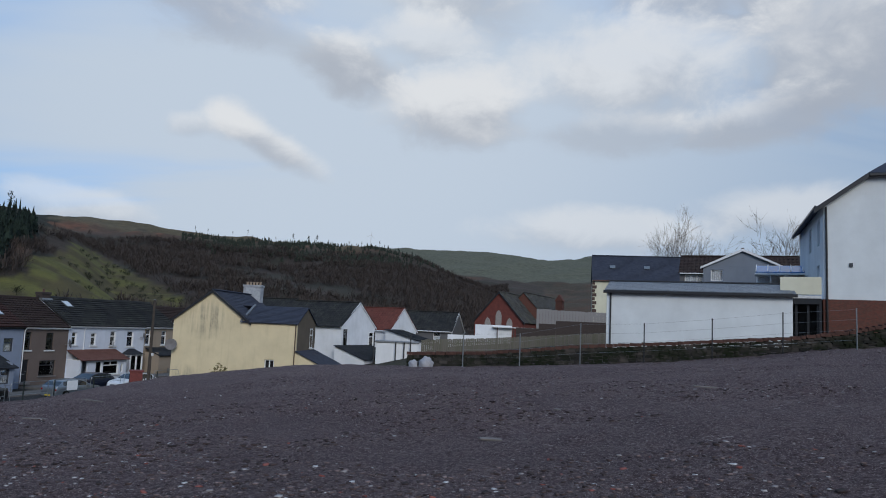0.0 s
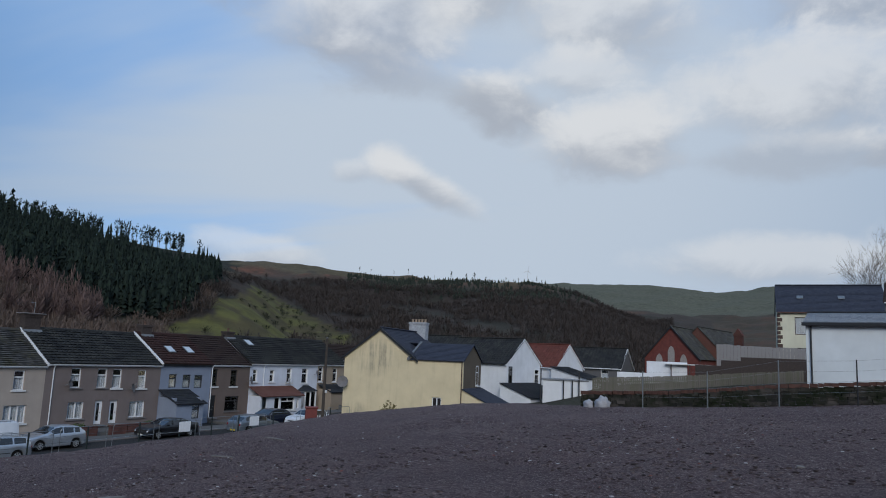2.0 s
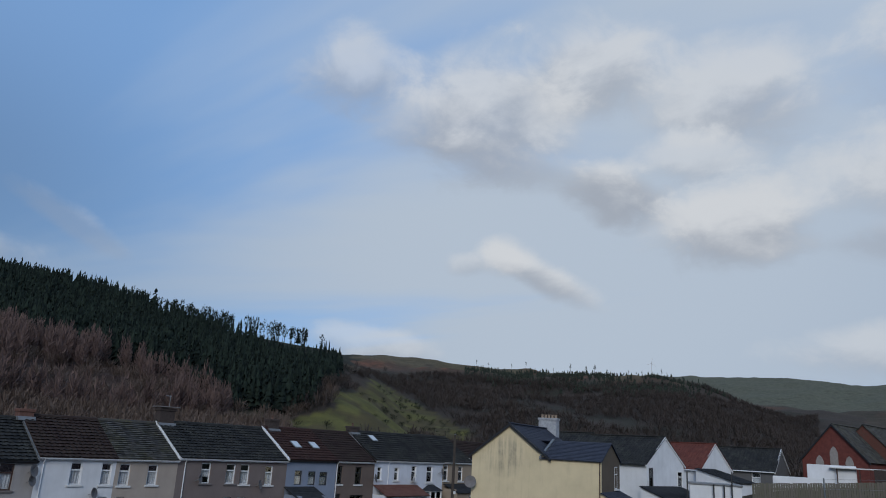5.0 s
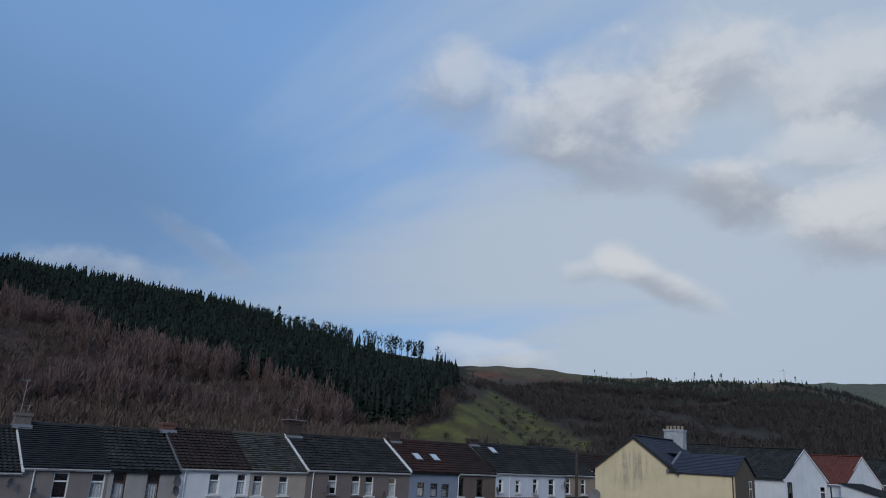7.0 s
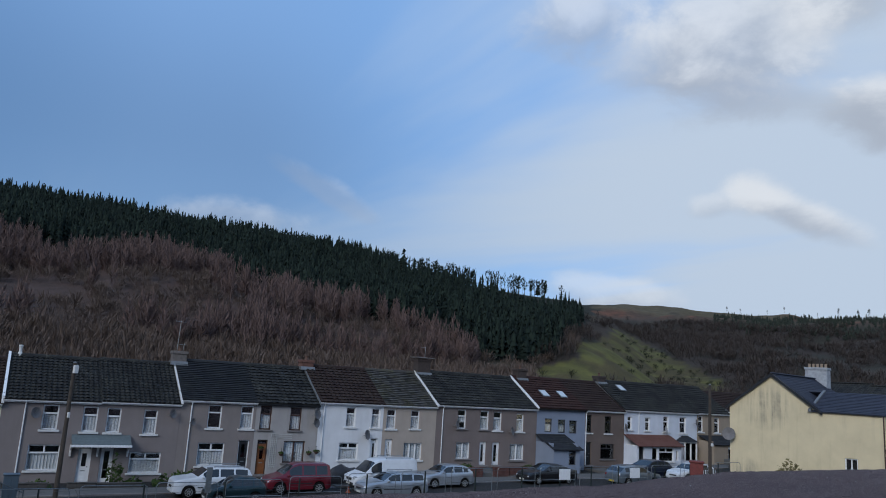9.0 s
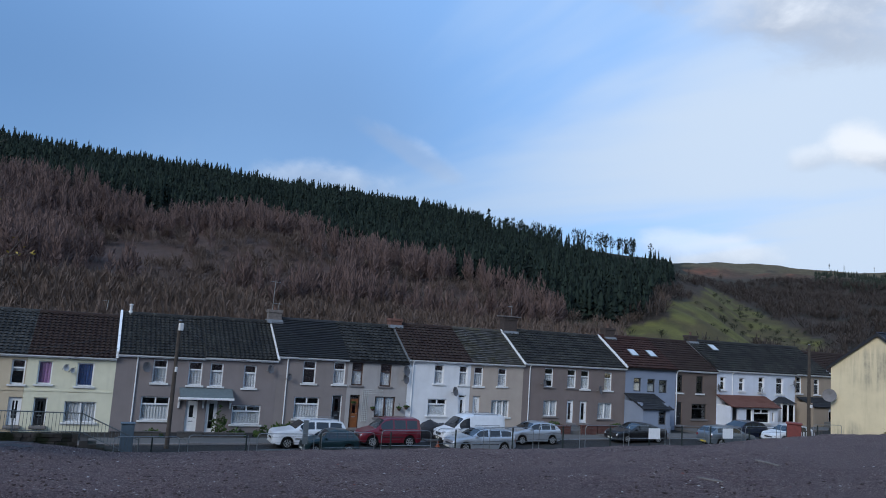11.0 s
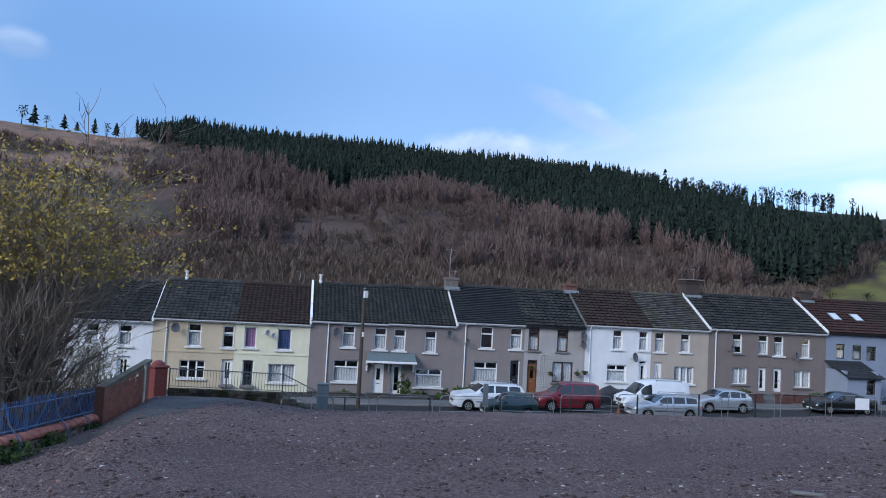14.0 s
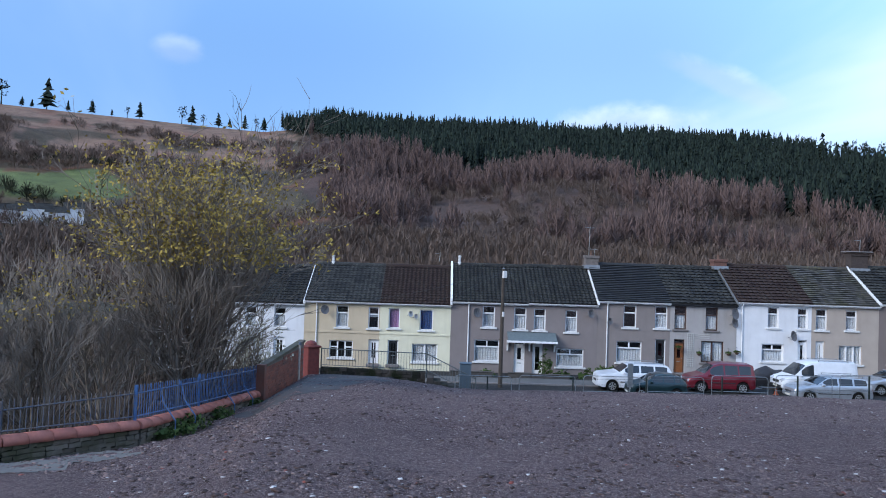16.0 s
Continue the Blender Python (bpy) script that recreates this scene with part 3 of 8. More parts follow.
def add_door(parent, x0, x1, z0, z1, y=0.0, leaf=None, frame=None, top=None, glazed="none", slab=True):
    """A front door with a fanlight over it: leaf, frame, panes, handle and letter plate."""
    leaf, frame = leaf or WHITE_UPVC, frame or WHITE_UPVC
    t, f0, f1 = 0.07, y + 0.12, y + 0.20
    zt = min(z0 + 1.98, z1 - t)
    if z1 - zt < 0.22:
        zt = z1 - t
    bm = bmesh.new()
    box(bm, x0, x0 + t, f0, f1, z0, z1)
    box(bm, x1 - t, x1, f0, f1, z0, z1)
    box(bm, x0 + t, x1 - t, f0, f1, z1 - t, z1)
    if zt < z1 - t:
        box(bm, x0 + t, x1 - t, f0 - 0.004, f1, zt, zt + 0.06)
    door = part("door_frame", bm, frame, parent)
    bm = bmesh.new()
    a, b = x0 + t + 0.004, x1 - t - 0.004
    h = zt - z0
    holes = []
    xm = (a + b) / 2
    if glazed == "half":
        holes = [(a + 0.14, xm - 0.03, z0 + h * 0.25, zt - 0.16), (xm + 0.03, b - 0.14, z0 + h * 0.25, zt - 0.16)]
    elif glazed == "small":
        holes = [(xm - 0.13, xm + 0.13, z0 + h * 0.5, zt - 0.22)]
    elif glazed == "full":
        holes = [(a + 0.13, b - 0.13, z0 + 0.25, zt - 0.14)]
    panel_wall(bm, a, b, z0 + 0.01, zt - 0.004, holes, f0 + 0.015, f1 - 0.015)
    if glazed != "full":
        for k in (0.08,):
            box(bm, a + 0.12, b - 0.12, f0 + 0.002, f0 + 0.012, z0 + h * k, z0 + h * (k + 0.13), bevel=0.006)
    d = part("door", bm, leaf, door)
    for hx in holes:
        bm = bmesh.new()
        box(bm, hx[0], hx[1], f0 + 0.04, f0 + 0.05, hx[2], hx[3])
        part("pane", bm, GLASS, door).visible_shadow = False
    if zt < z1 - t:
        bm = bmesh.new()
        box(bm, x0 + t * 0.6, x1 - t * 0.6, f0 + 0.04, f0 + 0.05, zt + 0.03, z1 - t * 0.6)
        part("pane", bm, GLASS, door).visible_shadow = False
    bm = bmesh.new()
    box(bm, b - 0.12, b - 0.06, f0 - 0.045, f0 + 0.015, z0 + h * 0.48, z0 + h * 0.51, bevel=0.008)
    part("handle", bm, GREY_METAL, door)
    bm = bmesh.new()
    box(bm, xm - 0.13, xm + 0.13, f0 - 0.002, f0 + 0.014, z0 + h * 0.36, z0 + h * 0.39, bevel=0.004)
    part("letter_plate", bm, GREY_METAL, door)
    bm = bmesh.new()
    box(bm, x0 - 0.1, x1 + 0.1, y - 0.28, y + 0.12, z0 - 0.16, z0, bevel=0.02)
    part("doorstep", bm, SILL_GREY, door)
    return door


def roof_slope(bm, x0, x1, y0, z0, y1, z1, course=0.33, wave=0.30, lift=0.035, amp=0.022, thick=0.06, seed=0, ragged=0.0):
    """Tiled slope from the eave (y0, z0) to the ridge (y1, z1): overlapping courses of rolled tiles with real steps."""
    rng = random.Random(seed)
    length = math.hypot(y1 - y0, z1 - z0)
    uy, uz = (y1 - y0) / length, (z1 - z0) / length
    ny, nz = -uz, uy
    if nz < 0:
        ny, nz = -ny, -nz
    n = max(3, round(length / course))
    cols = max(4, round((x1 - x0) / wave))
    per = 4 if amp else 1
    for k in range(n):
        a, b = length * k / n, min(length * (k + 1) / n + 0.05, length)
        dx = 0 if not ragged else (k % 2) * wave / 2
        for c in range(cols):
            j = rng.uniform(-1, 1) * ragged
            xs = [x0 + (x1 - x0) * (c + i / per) / cols for i in range(per + 1)]
            lo, hi, dn = [], [], []
            for i, x in enumerate(xs):
                wv = amp * (math.sin(math.pi * 2 * (i / per)) if amp else 0)
                l = lift + wv + j
                lo.append(bm.verts.new((x, y0 + uy * a + ny * l, z0 + uz * a + nz * l)))
                dn.append(bm.verts.new((x, y0 + uy * (a + lift), z0 + uz * (a + lift))))
                h2 = wv * 0.9 + j * 0.5
                hi.append(bm.verts.new((x, y0 + uy * b + ny * h2, z0 + uz * b + nz * h2)))
            for i in range(per):
                bm.faces.new((lo[i], lo[i + 1], hi[i + 1], hi[i]))
                bm.faces.new((dn[i], dn[i + 1], lo[i + 1], lo[i]))
    # boarding below
    o = thick
    q = [bm.verts.new(p) for p in ((x0, y0, z0), (x1, y0, z0), (x1, y1, z1), (x0, y1, z1))]
    w = [bm.verts.new((v.co.x, v.co.y - ny * o, v.co.z - nz * o)) for v in q]
    bm.faces.new(q)
    bm.faces.new(w[::-1])
    for i in range(4):
        bm.faces.new((q[i], w[i], w[(i + 1) % 4], q[(i + 1) % 4]))


def chimney(parent, x, y, z0, z1, w, d, material, pots=2, pot_material=None, label=""):
    bm = bmesh.new()
    box(bm, x - w / 2, x + w / 2, y - d / 2, y + d / 2, z0, z1 - 0.2, bevel=0.01)
    box(bm, x - w / 2 - 0.06, x + w / 2 + 0.06, y - d / 2 - 0.06, y + d / 2 + 0.06, z1 - 0.2, z1, bevel=0.015)
    st = part("chimney", bm, material, parent, label)
    for i in range(pots):
        bm = bmesh.new()
        px = x + (i - (pots - 1) / 2) * (w / max(pots, 1)) * 0.95
        lathe(bm, [(0.12, 0), (0.10, 0.22), (0.13, 0.26), (0.13, 0.32), (0.09, 0.32), (0.08, 0.15)], 10, (px, y, z1))
        part("chimney_pot", bm, pot_material or POT, st)
    return st


POT = plain("clay_pot", (0.13, 0.075, 0.055), 0.8, vary=0.4)
BRICK_DARK = plain("sooty_brick", (0.06, 0.045, 0.04), 0.9, vary=0.5, scale=9)
BRICK_RED = plain("red_brick_stack", (0.15, 0.075, 0.058), 0.9, vary=0.4, scale=9)

# ---- the terrace: x along the street, y away from it ----
UX, UY = 0.3256, 0.9455
TERR = Matrix(((UX, -UY, 0, -UY * 53.7), (UY, UX, 0, UX * 53.7), (0, 0, 1, 0), (0, 0, 0, 1)))


def house(label, x0, x1, zb, ze, wall, roof, rise=2.55, depth=8.0, windows=(), doors=(), seed=0, style_roof=(0.33, 0.30, 0.022, 0.0), gutter=None, verge_right=False, verge_left=False, downpipe=None, gutter_z=0.0):
    """One terraced house: walls, roof, openings and rainwater goods."""
    h = thing("terraced_house", TERR @ Matrix.Translation((x0, 0, 0)), label, "house", "houses of the terrace")
    w = x1 - x0
    g0 = zb - 1.2
    holes = [(a - x0, b - x0, c, d) for a, b, c, d, *_ in windows] + [(a - x0, b - x0, c, d) for a, b, c, d, *_ in doors]
    bm = bmesh.new()
    panel_wall(bm, 0.003, w - 0.003, g0, ze, holes, 0.0, 0.28)
    part("front_wall", bm, wall, h)
    bm = bmesh.new()
    panel_wall(bm, 0.003, w - 0.003, g0, ze, [], depth - 0.28, depth)
    part("back_wall", bm, wall, h)
    for xa in (0.003, w - 0.153):
        bm = bmesh.new()
        prism(bm, [(0.283, g0), (depth - 0.283, g0), (depth - 0.283, ze), (depth / 2, ze + rise - 0.1), (0.283, ze)], xa, xa + 0.15, "x")
        part("side_wall", bm, wall, h)
    # added dark sheet and floor slab: painted shade of the rooms inside
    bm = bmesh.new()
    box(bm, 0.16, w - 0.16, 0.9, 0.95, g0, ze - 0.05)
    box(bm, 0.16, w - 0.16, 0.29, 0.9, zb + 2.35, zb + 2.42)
    part("unlit_room_backing", bm, UNLIT_ROOM, h)
    course, wave, amp, ragged = style_roof
    bm = bmesh.new()
    roof_slope(bm, 0, w, -0.22, ze + 0.02, depth / 2, ze + rise, course, wave, 0.085, amp, seed=seed, ragged=ragged)
    part("roof", bm, roof, h)
    bm = bmesh.new()
    roof_slope(bm, 0, w, depth + 0.22, ze + 0.02, depth / 2, ze + rise, 0.66, 1.2, 0.035, 0.0, seed=seed)
    part("back_roof", bm, roof, h)
    bm = bmesh.new()
    prism(bm, [(depth / 2 - 0.16, ze + rise - 0.03), (depth / 2 - 0.10, ze + rise + 0.09), (depth / 2, ze + rise + 0.13), (depth / 2 + 0.10, ze + rise + 0.09), (depth / 2 + 0.16, ze + rise - 0.03)], 0, w, "x")
    part("ridge_tiles", bm, roof, h)
    bm = bmesh.new()
    box(bm, 0.0, w, -0.17, -0.004, ze - 0.16, ze - 0.02)
    part("fascia", bm, gutter or WHITE_UPVC, h)
    bm = bmesh.new()
    prism(bm, [(-0.30, ze - 0.02), (-0.28, ze - 0.08), (-0.23, ze - 0.10), (-0.19, ze - 0.08), (-0.175, ze - 0.02), (-0.20, ze - 0.03), (-0.24, ze - 0.055), (-0.275, ze - 0.03)], 0, w, "x")
    part("gutter", bm, gutter or WHITE_UPVC, h)
    for flag, xa in ((verge_left, 0.0), (verge_right, w)):
        if flag:
            bm = bmesh.new()
            c = Matrix.Identity(4)
            prism(bm, [(-0.25, ze + 0.02), (-0.25, ze + 0.20), (depth / 2, ze + rise + 0.20), (depth / 2, ze + rise + 0.02)], xa - 0.075, xa + 0.075, "x")
            part("roof_verge", bm, LEAD if flag == "lead" else WHITE_UPVC, h)
    if downpipe is not None:
        bm = bmesh.new()
        xd = downpipe - x0
        tube(bm, (xd, -0.24, ze - 0.08), (xd, -0.06, ze - 0.32), 0.04)
        tube(bm, (xd, -0.06, ze - 0.32), (xd, -0.06, zb + 0.05), 0.04)
        part("downpipe", bm, gutter or WHITE_UPVC, h)
    for a, b, c, d, style, fr, cur, sl, *rest in windows:
        add_window(h, a - x0, b - x0, c, d, 0.0, style, fr, cur, sl, *(rest or (0.0,)))
    for a, b, c, d, lf, fr, gl in doors:
        add_door(h, a - x0, b - x0, c, d, 0.0, lf, fr, None, gl)
    HOUSES.append((h, x0, x1, zb, ze, ze + rise))
    return h


HOUSES = []


W_A1 = render_wall("sand_render", (0.55, 0.46, 0.33), 0.35)
W_A2 = render_wall("cream_render", (0.72, 0.69, 0.52), 0.25)
W_B = render_wall("grey_render", (0.235, 0.205, 0.20), 0.4)
W_C1 = render_wall("grey_render_c", (0.245, 0.215, 0.205), 0.4)
W_C2 = render_wall("pale_grey_render", (0.38, 0.36, 0.35), 0.6)
W_D1 = render_wall("white_render", (0.72, 0.73, 0.75), 0.25)
W_D2 = render_wall("beige_render", (0.42, 0.36, 0.31), 0.25)
W_E = render_wall("brown_grey_render", (0.20, 0.165, 0.155), 0.35)
W_BLUE = render_wall("blue_grey_render", (0.24, 0.28, 0.36), 0.15)
W_BR = render_wall("brown_render", (0.16, 0.125, 0.11), 0.3)
W_W = render_wall("white_blue_render", (0.66, 0.70, 0.78), 0.2)
W_T = render_wall("tan_render", (0.33, 0.27, 0.21), 0.35)
R_MOSS = tile_mat("mossy_grey_tiles", (0.022, 0.024, 0.025), (0.050, 0.050, 0.049), 0.5, (0.18, 0.18, 0.165))
R_BROWN = tile_mat("brown_tiles", (0.028, 0.018, 0.017), (0.045, 0.030, 0.026), 0.25)
R_DARK = tile_mat("dark_tiles", (0.017, 0.018, 0.019), (0.034, 0.034, 0.034), 0.6, (0.13, 0.13, 0.105))
R_SLATE = tile_mat("slate", (0.022, 0.025, 0.030), (0.036, 0.038, 0.044), 0.3)
R_RED = tile_mat("red_brown_tiles", (0.036, 0.018, 0.017), (0.056, 0.028, 0.024), 0.2)
R_OLD = tile_mat("old_mossy_slates", (0.030, 0.028, 0.027), (0.106, 0.102, 0.099), 0.9, (0.13, 0.12, 0.05))
ROLL = (0.33, 0.30, 0.036, 0.0)
FLAT = (0.24, 0.34, 0.0, 0.006)
RIB = (0.38, 0.40, 0.024, 0.006)
OAK = plain("orange_oak_door", (0.23, 0.085, 0.03), 0.4, vary=0.3)
N, P, Bq = None, None, None

house("cream and sand rendered house half hidden behind the tree", -17.0, -12.1, -5.6, -1.35, W_D1, R_DARK, seed=1, style_roof=ROLL, windows=[(-16, -15.2, -3.1, -1.7, "sash", N, CURTAIN, SILL), (-14, -13.2, -3.1, -1.7, "sash", N, CURTAIN, SILL), (-16.2, -14.6, -5.0, -3.7, "pair", N, CURTAIN, SILL)], doors=[(-13.6, -12.8, -5.5, -3.6, N, N, "half")])
house("white rendered terraced house with dark tiled roof", -12.1, -7.15, -5.5, -1.3, W_D1, R_DARK, seed=2, style_roof=ROLL, verge_right=True, windows=[(-11.2, -10.4, -3.0, -1.6, "sash", N, CURTAIN, SILL), (-9.2, -8.4, -2.95, -1.6, "sash", N, CURTAIN, SILL), (-11.4, -9.9, -5.0, -3.7, "pair", N, CURTAIN, SILL)], doors=[(-9.2, -8.4, -5.45, -3.6, N, N, "half")])
house("sand coloured rendered terraced house with white windows", -7.15, -2.0, -5.25, -1.05, W_A1, R_MOSS, seed=3, style_roof=ROLL, downpipe=-6.3, windows=[(-4.98, -4.14, -2.81, -1.33, "sash", N, CURTAIN, SILL), (-2.78, -1.98 - 0.08, -2.83, -1.38, "sash", N, CURTAIN, SILL, 0.5), (-5.38, -3.77, -5.14 + 0.25, -3.71, "triple_top", N, None, SILL)], doors=[(-2.72, -2.02, -5.22, -3.57, N, N, "half")])
house("pale cream terraced house with coloured blinds upstairs", -2.0, 2.85, -5.25, -1.05, W_A2, R_BROWN, seed=4, style_roof=ROLL, verge_right=True, windows=[(-1.4, -0.63, -2.78, -1.4, "none", N, CURTAIN_PURPLE, SILL), (0.72, 1.64, -2.84, -1.43, "none", N, CURTAIN_BLUE, SILL), (0.25, 2.0, -5.0, -3.76, "pair", N, CURTAIN, SILL)], doors=[(-1.4, -0.68, -5.22, -3.57, BLACK_PAINT, N, "half")])
house("grey rendered terraced house with mossy tiled roof", 2.85, 8.1, -5.6, -0.78, W_B, R_DARK, seed=5, style_roof=ROLL, verge_left=True, downpipe=4.05, windows=[(5.0, 5.85, -2.48, -1.03, "sash", N, CURTAIN, SILL), (7.16, 8.0, -2.56, -1.06, "sash", N, CURTAIN, SILL), (4.51, 6.2, -4.81, -3.34, "transom", N, CURTAIN, SILL)], doors=[(7.21, 7.95, -5.6, -3.33, N, N, "small")])
house("grey rendered terraced house with wide white window", 8.1, 12.85, -5.6, -0.72, W_B, R_DARK, seed=6, style_roof=ROLL, verge_right=True, windows=[(8.51, 9.32, -2.58, -1.1, "sash", N, CURTAIN, SILL), (10.66, 11.47, -2.63, -1.13, "sash", N, CURTAIN, SILL), (10.11, 11.97, -5.0, -3.75, "transom", N, CURTAIN, SILL)], doors=[(8.47, 9.17, -5.55, -3.5, N, N, "full")])
house("grey rendered terraced house with smooth slate roof", 12.85, 17.8, -5.15, -0.42, W_C1, R_SLATE, seed=7, style_roof=FLAT, downpipe=13.5, windows=[(14.61, 15.51, -2.18, -0.66, "sash", N, None, SILL), (16.77, 17.63, -2.17, -0.65, "sash", N, CURTAIN, SILL), (14.19, 15.92, -4.57, -3.11, "transom", N, CURTAIN, SILL)], doors=[(16.83, 17.55, -5.1, -2.9, BLACK_PAINT, N, "small")])
house("pale grey pebbledashed terraced house with brown windows", 17.8, 22.35, -5.15, -0.42, W_C2, R_DARK, seed=8, style_roof=RIB, verge_right="lead", gutter=BLACK_PAINT, windows=[(18.1, 18.91, -2.19, -0.61, "sash", BROWN_WOOD, CURTAIN, SILL_GREY), (20.23, 21.06, -2.2, -0.64, "sash", BROWN_WOOD, CURTAIN, SILL_GREY), (19.96, 21.5, -4.38, -2.92, "pair", BROWN_WOOD, CURTAIN, SILL_GREY)], doors=[(18.11, 18.83, -5.13, -2.86, OAK, BROWN_WOOD, "small")])
house("white rendered terraced house with dark brown tiles", 22.35, 27.45, -4.95, -0.18, W_D1, R_BROWN, seed=9, style_roof=RIB, downpipe=22.7, windows=[(24.46, 25.21, -1.87, -0.46, "sash", N, CURTAIN, SILL), (26.5, 27.2, -1.88, -0.47, "sash", N, CURTAIN, SILL), (24.08, 25.58, -4.19, -2.97, "transom", N, CURTAIN, SILL)], doors=[(26.57, 27.16, -4.85, -2.64, N, N, "full")])
house("beige rendered terraced house with old mossy slates", 27.45, 32.04, -4.95, -0.18, W_D2, R_OLD, seed=10, style_roof=(0.26, 0.30, 0.0, 0.016), verge_right=True, windows=[(27.74, 28.52, -1.93, -0.49, "sash", N, CURTAIN, SILL), (29.8, 30.57, -1.88, -0.51, "sash", N, CURTAIN, SILL), (29.35, 30.92, -4.19, -2.92, "triple", N, CURTAIN, SILL)], doors=[(27.76, 28.36, -4.85, -2.67, N, N, "half")])
house("brown-grey rendered terraced house with ribbed roof", 32.04, 37.2, -4.6, 0.0, W_E, R_DARK, seed=11, style_roof=RIB, downpipe=32.6, windows=[(34.01, 34.82, -1.77, -0.29, "sash", N, CURTAIN, SILL_GREY, 0.3), (36.16, 37.0, -1.79, -0.32, "sash", N, CURTAIN, SILL_GREY), (34.01, 35.29, -4.07, -2.82, "pair", N, CURTAIN, SILL_GREY)], doors=[(36.22, 36.88, -4.55, -2.75, N, N, "full")])
house("brown-grey rendered terraced house with white windows", 37.2, 41.9, -4.6, 0.0, W_E, R_DARK, seed=12, style_roof=RIB, verge_right=True, windows=[(37.46, 38.29, -1.85, -0.34, "sash", N, CURTAIN, SILL), (39.78, 40.55, -1.89, -0.41, "sash", N, CURTAIN, SILL), (39.22, 40.65, -4.18, -2.89, "pair", N, CURTAIN, SILL_GREY)], doors=[(37.47, 38.17, -4.55, -2.78, N, N, "full")])
house("blue-grey rendered house with red-brown roof and porch", 41.9, 47.3, -4.75, 0.12, W_BLUE, R_RED, seed=13, style_roof=RIB, gutter=BLACK_PAINT, windows=[(42.79, 43.58, -1.86, -0.73, "sash", DARK_FRAME, CURTAIN, None), (44.23, 45.06, -1.89, -0.78, "sash", DARK_FRAME, CURTAIN, None), (45.47, 46.37, -1.92, -0.82, "sash", DARK_FRAME, CURTAIN, None)], doors=[(45.57, 46.36, -4.72, -3.15, DARK_FRAME, DARK_FRAME, "full")])
house("dark brown rendered terraced house with black windows", 47.3, 51.98, -4.6, 0.12, W_BR, R_BROWN, seed=14, style_roof=RIB, downpipe=47.35, windows=[(47.42, 48.07, -1.82, -0.28, "sash", BLACK_PAINT, CURTAIN, SILL), (49.62, 50.41, -1.84, -0.34, "sash", BLACK_PAINT, CURTAIN, SILL), (49.16, 50.82, -4.06, -2.74, "transom", BLACK_PAINT, CURTAIN, SILL_GREY)], doors=[(47.42, 48.07, -4.55, -2.61, BLACK_PAINT, BLACK_PAINT, "none")])
house("bluish white terraced house with a red porch roof", 51.98, 56.4, -4.5, 0.3, W_W, R_DARK, seed=15, style_roof=RIB, downpipe=53.8, windows=[(52.4, 52.98, -1.45, -0.27, "sash", N, CURTAIN, SILL), (54.65, 55.29, -1.49, -0.3, "sash", N, CURTAIN, SILL)])
house("bluish white terraced house with a bay window", 56.4, 61.7, -4.5, 0.3, W_W, R_DARK, seed=16, style_roof=RIB, windows=[(57.05, 57.77, -1.55, -0.02 - 0.1, "sash", N, CURTAIN, SILL), (59.28, 60.19, -1.64, -0.1, "sash", N, CURTAIN, SILL)])
house("tan rendered end house with a lean-to porch", 61.7, 66.6, -4.5, 0.35, W_T, R_DARK, seed=17, style_roof=RIB, windows=[(61.9, 62.63, -1.47, 0.1, "sash", N, CURTAIN, SILL), (64.25, 65.03, -1.52, -0.04, "sash", N, CURTAIN, SILL)])

house("end house with an old dark brown tiled roof", 66.6, 74.0, -4.5, 0.2, W_T, R_BROWN, rise=2.3, seed=18, style_roof=RIB, verge_left=True)


# ---- trees on the hills ----
def scatter(name, verts, tris, pos, height, width, material, label, category, seed=1, squash=None):
    """Many copies of one small tree form as one mesh, each turned, scaled and leant by chance."""
    rs = np.random.RandomState(seed)
    n, nv = len(pos), len(verts)
    a = rs.rand(n) * 2 * np.pi
    v = np.repeat(verts[None], n, 0)
    v = v * (1 + rs.uniform(-0.12, 0.12, (n, nv, 1)))
    x = (v[:, :, 0] * np.cos(a)[:, None] - v[:, :, 1] * np.sin(a)[:, None]) * width[:, None]
    y = (v[:, :, 0] * np.sin(a)[:, None] + v[:, :, 1] * np.cos(a)[:, None]) * width[:, None]
    z = v[:, :, 2] * height[:, None]
    lean = rs.uniform(-0.04, 0.04, (n, 2))
    co = np.stack([x + pos[:, 0:1] + z * lean[:, 0:1], y + pos[:, 1:2] + z * lean[:, 1:2], z + pos[:, 2:3]], -1).reshape(-1, 3)
    f = (tris[None] + (np.arange(n) * nv)[:, None, None]).reshape(-1, 3)
    me = bpy.data.meshes.new(name)
    me.vertices.add(len(co))
    me.vertices.foreach_set("co", co.ravel())
    me.loops.add(f.size)
    me.loops.foreach_set("vertex_index", f.ravel())
    me.polygons.add(len(f))
    me.polygons.foreach_set("loop_start", np.arange(len(f)) * 3)
    me.update(calc_edges=True)
    me.materials.append(material)
    return tagged(new(name, me), label, category, kind="stuff")


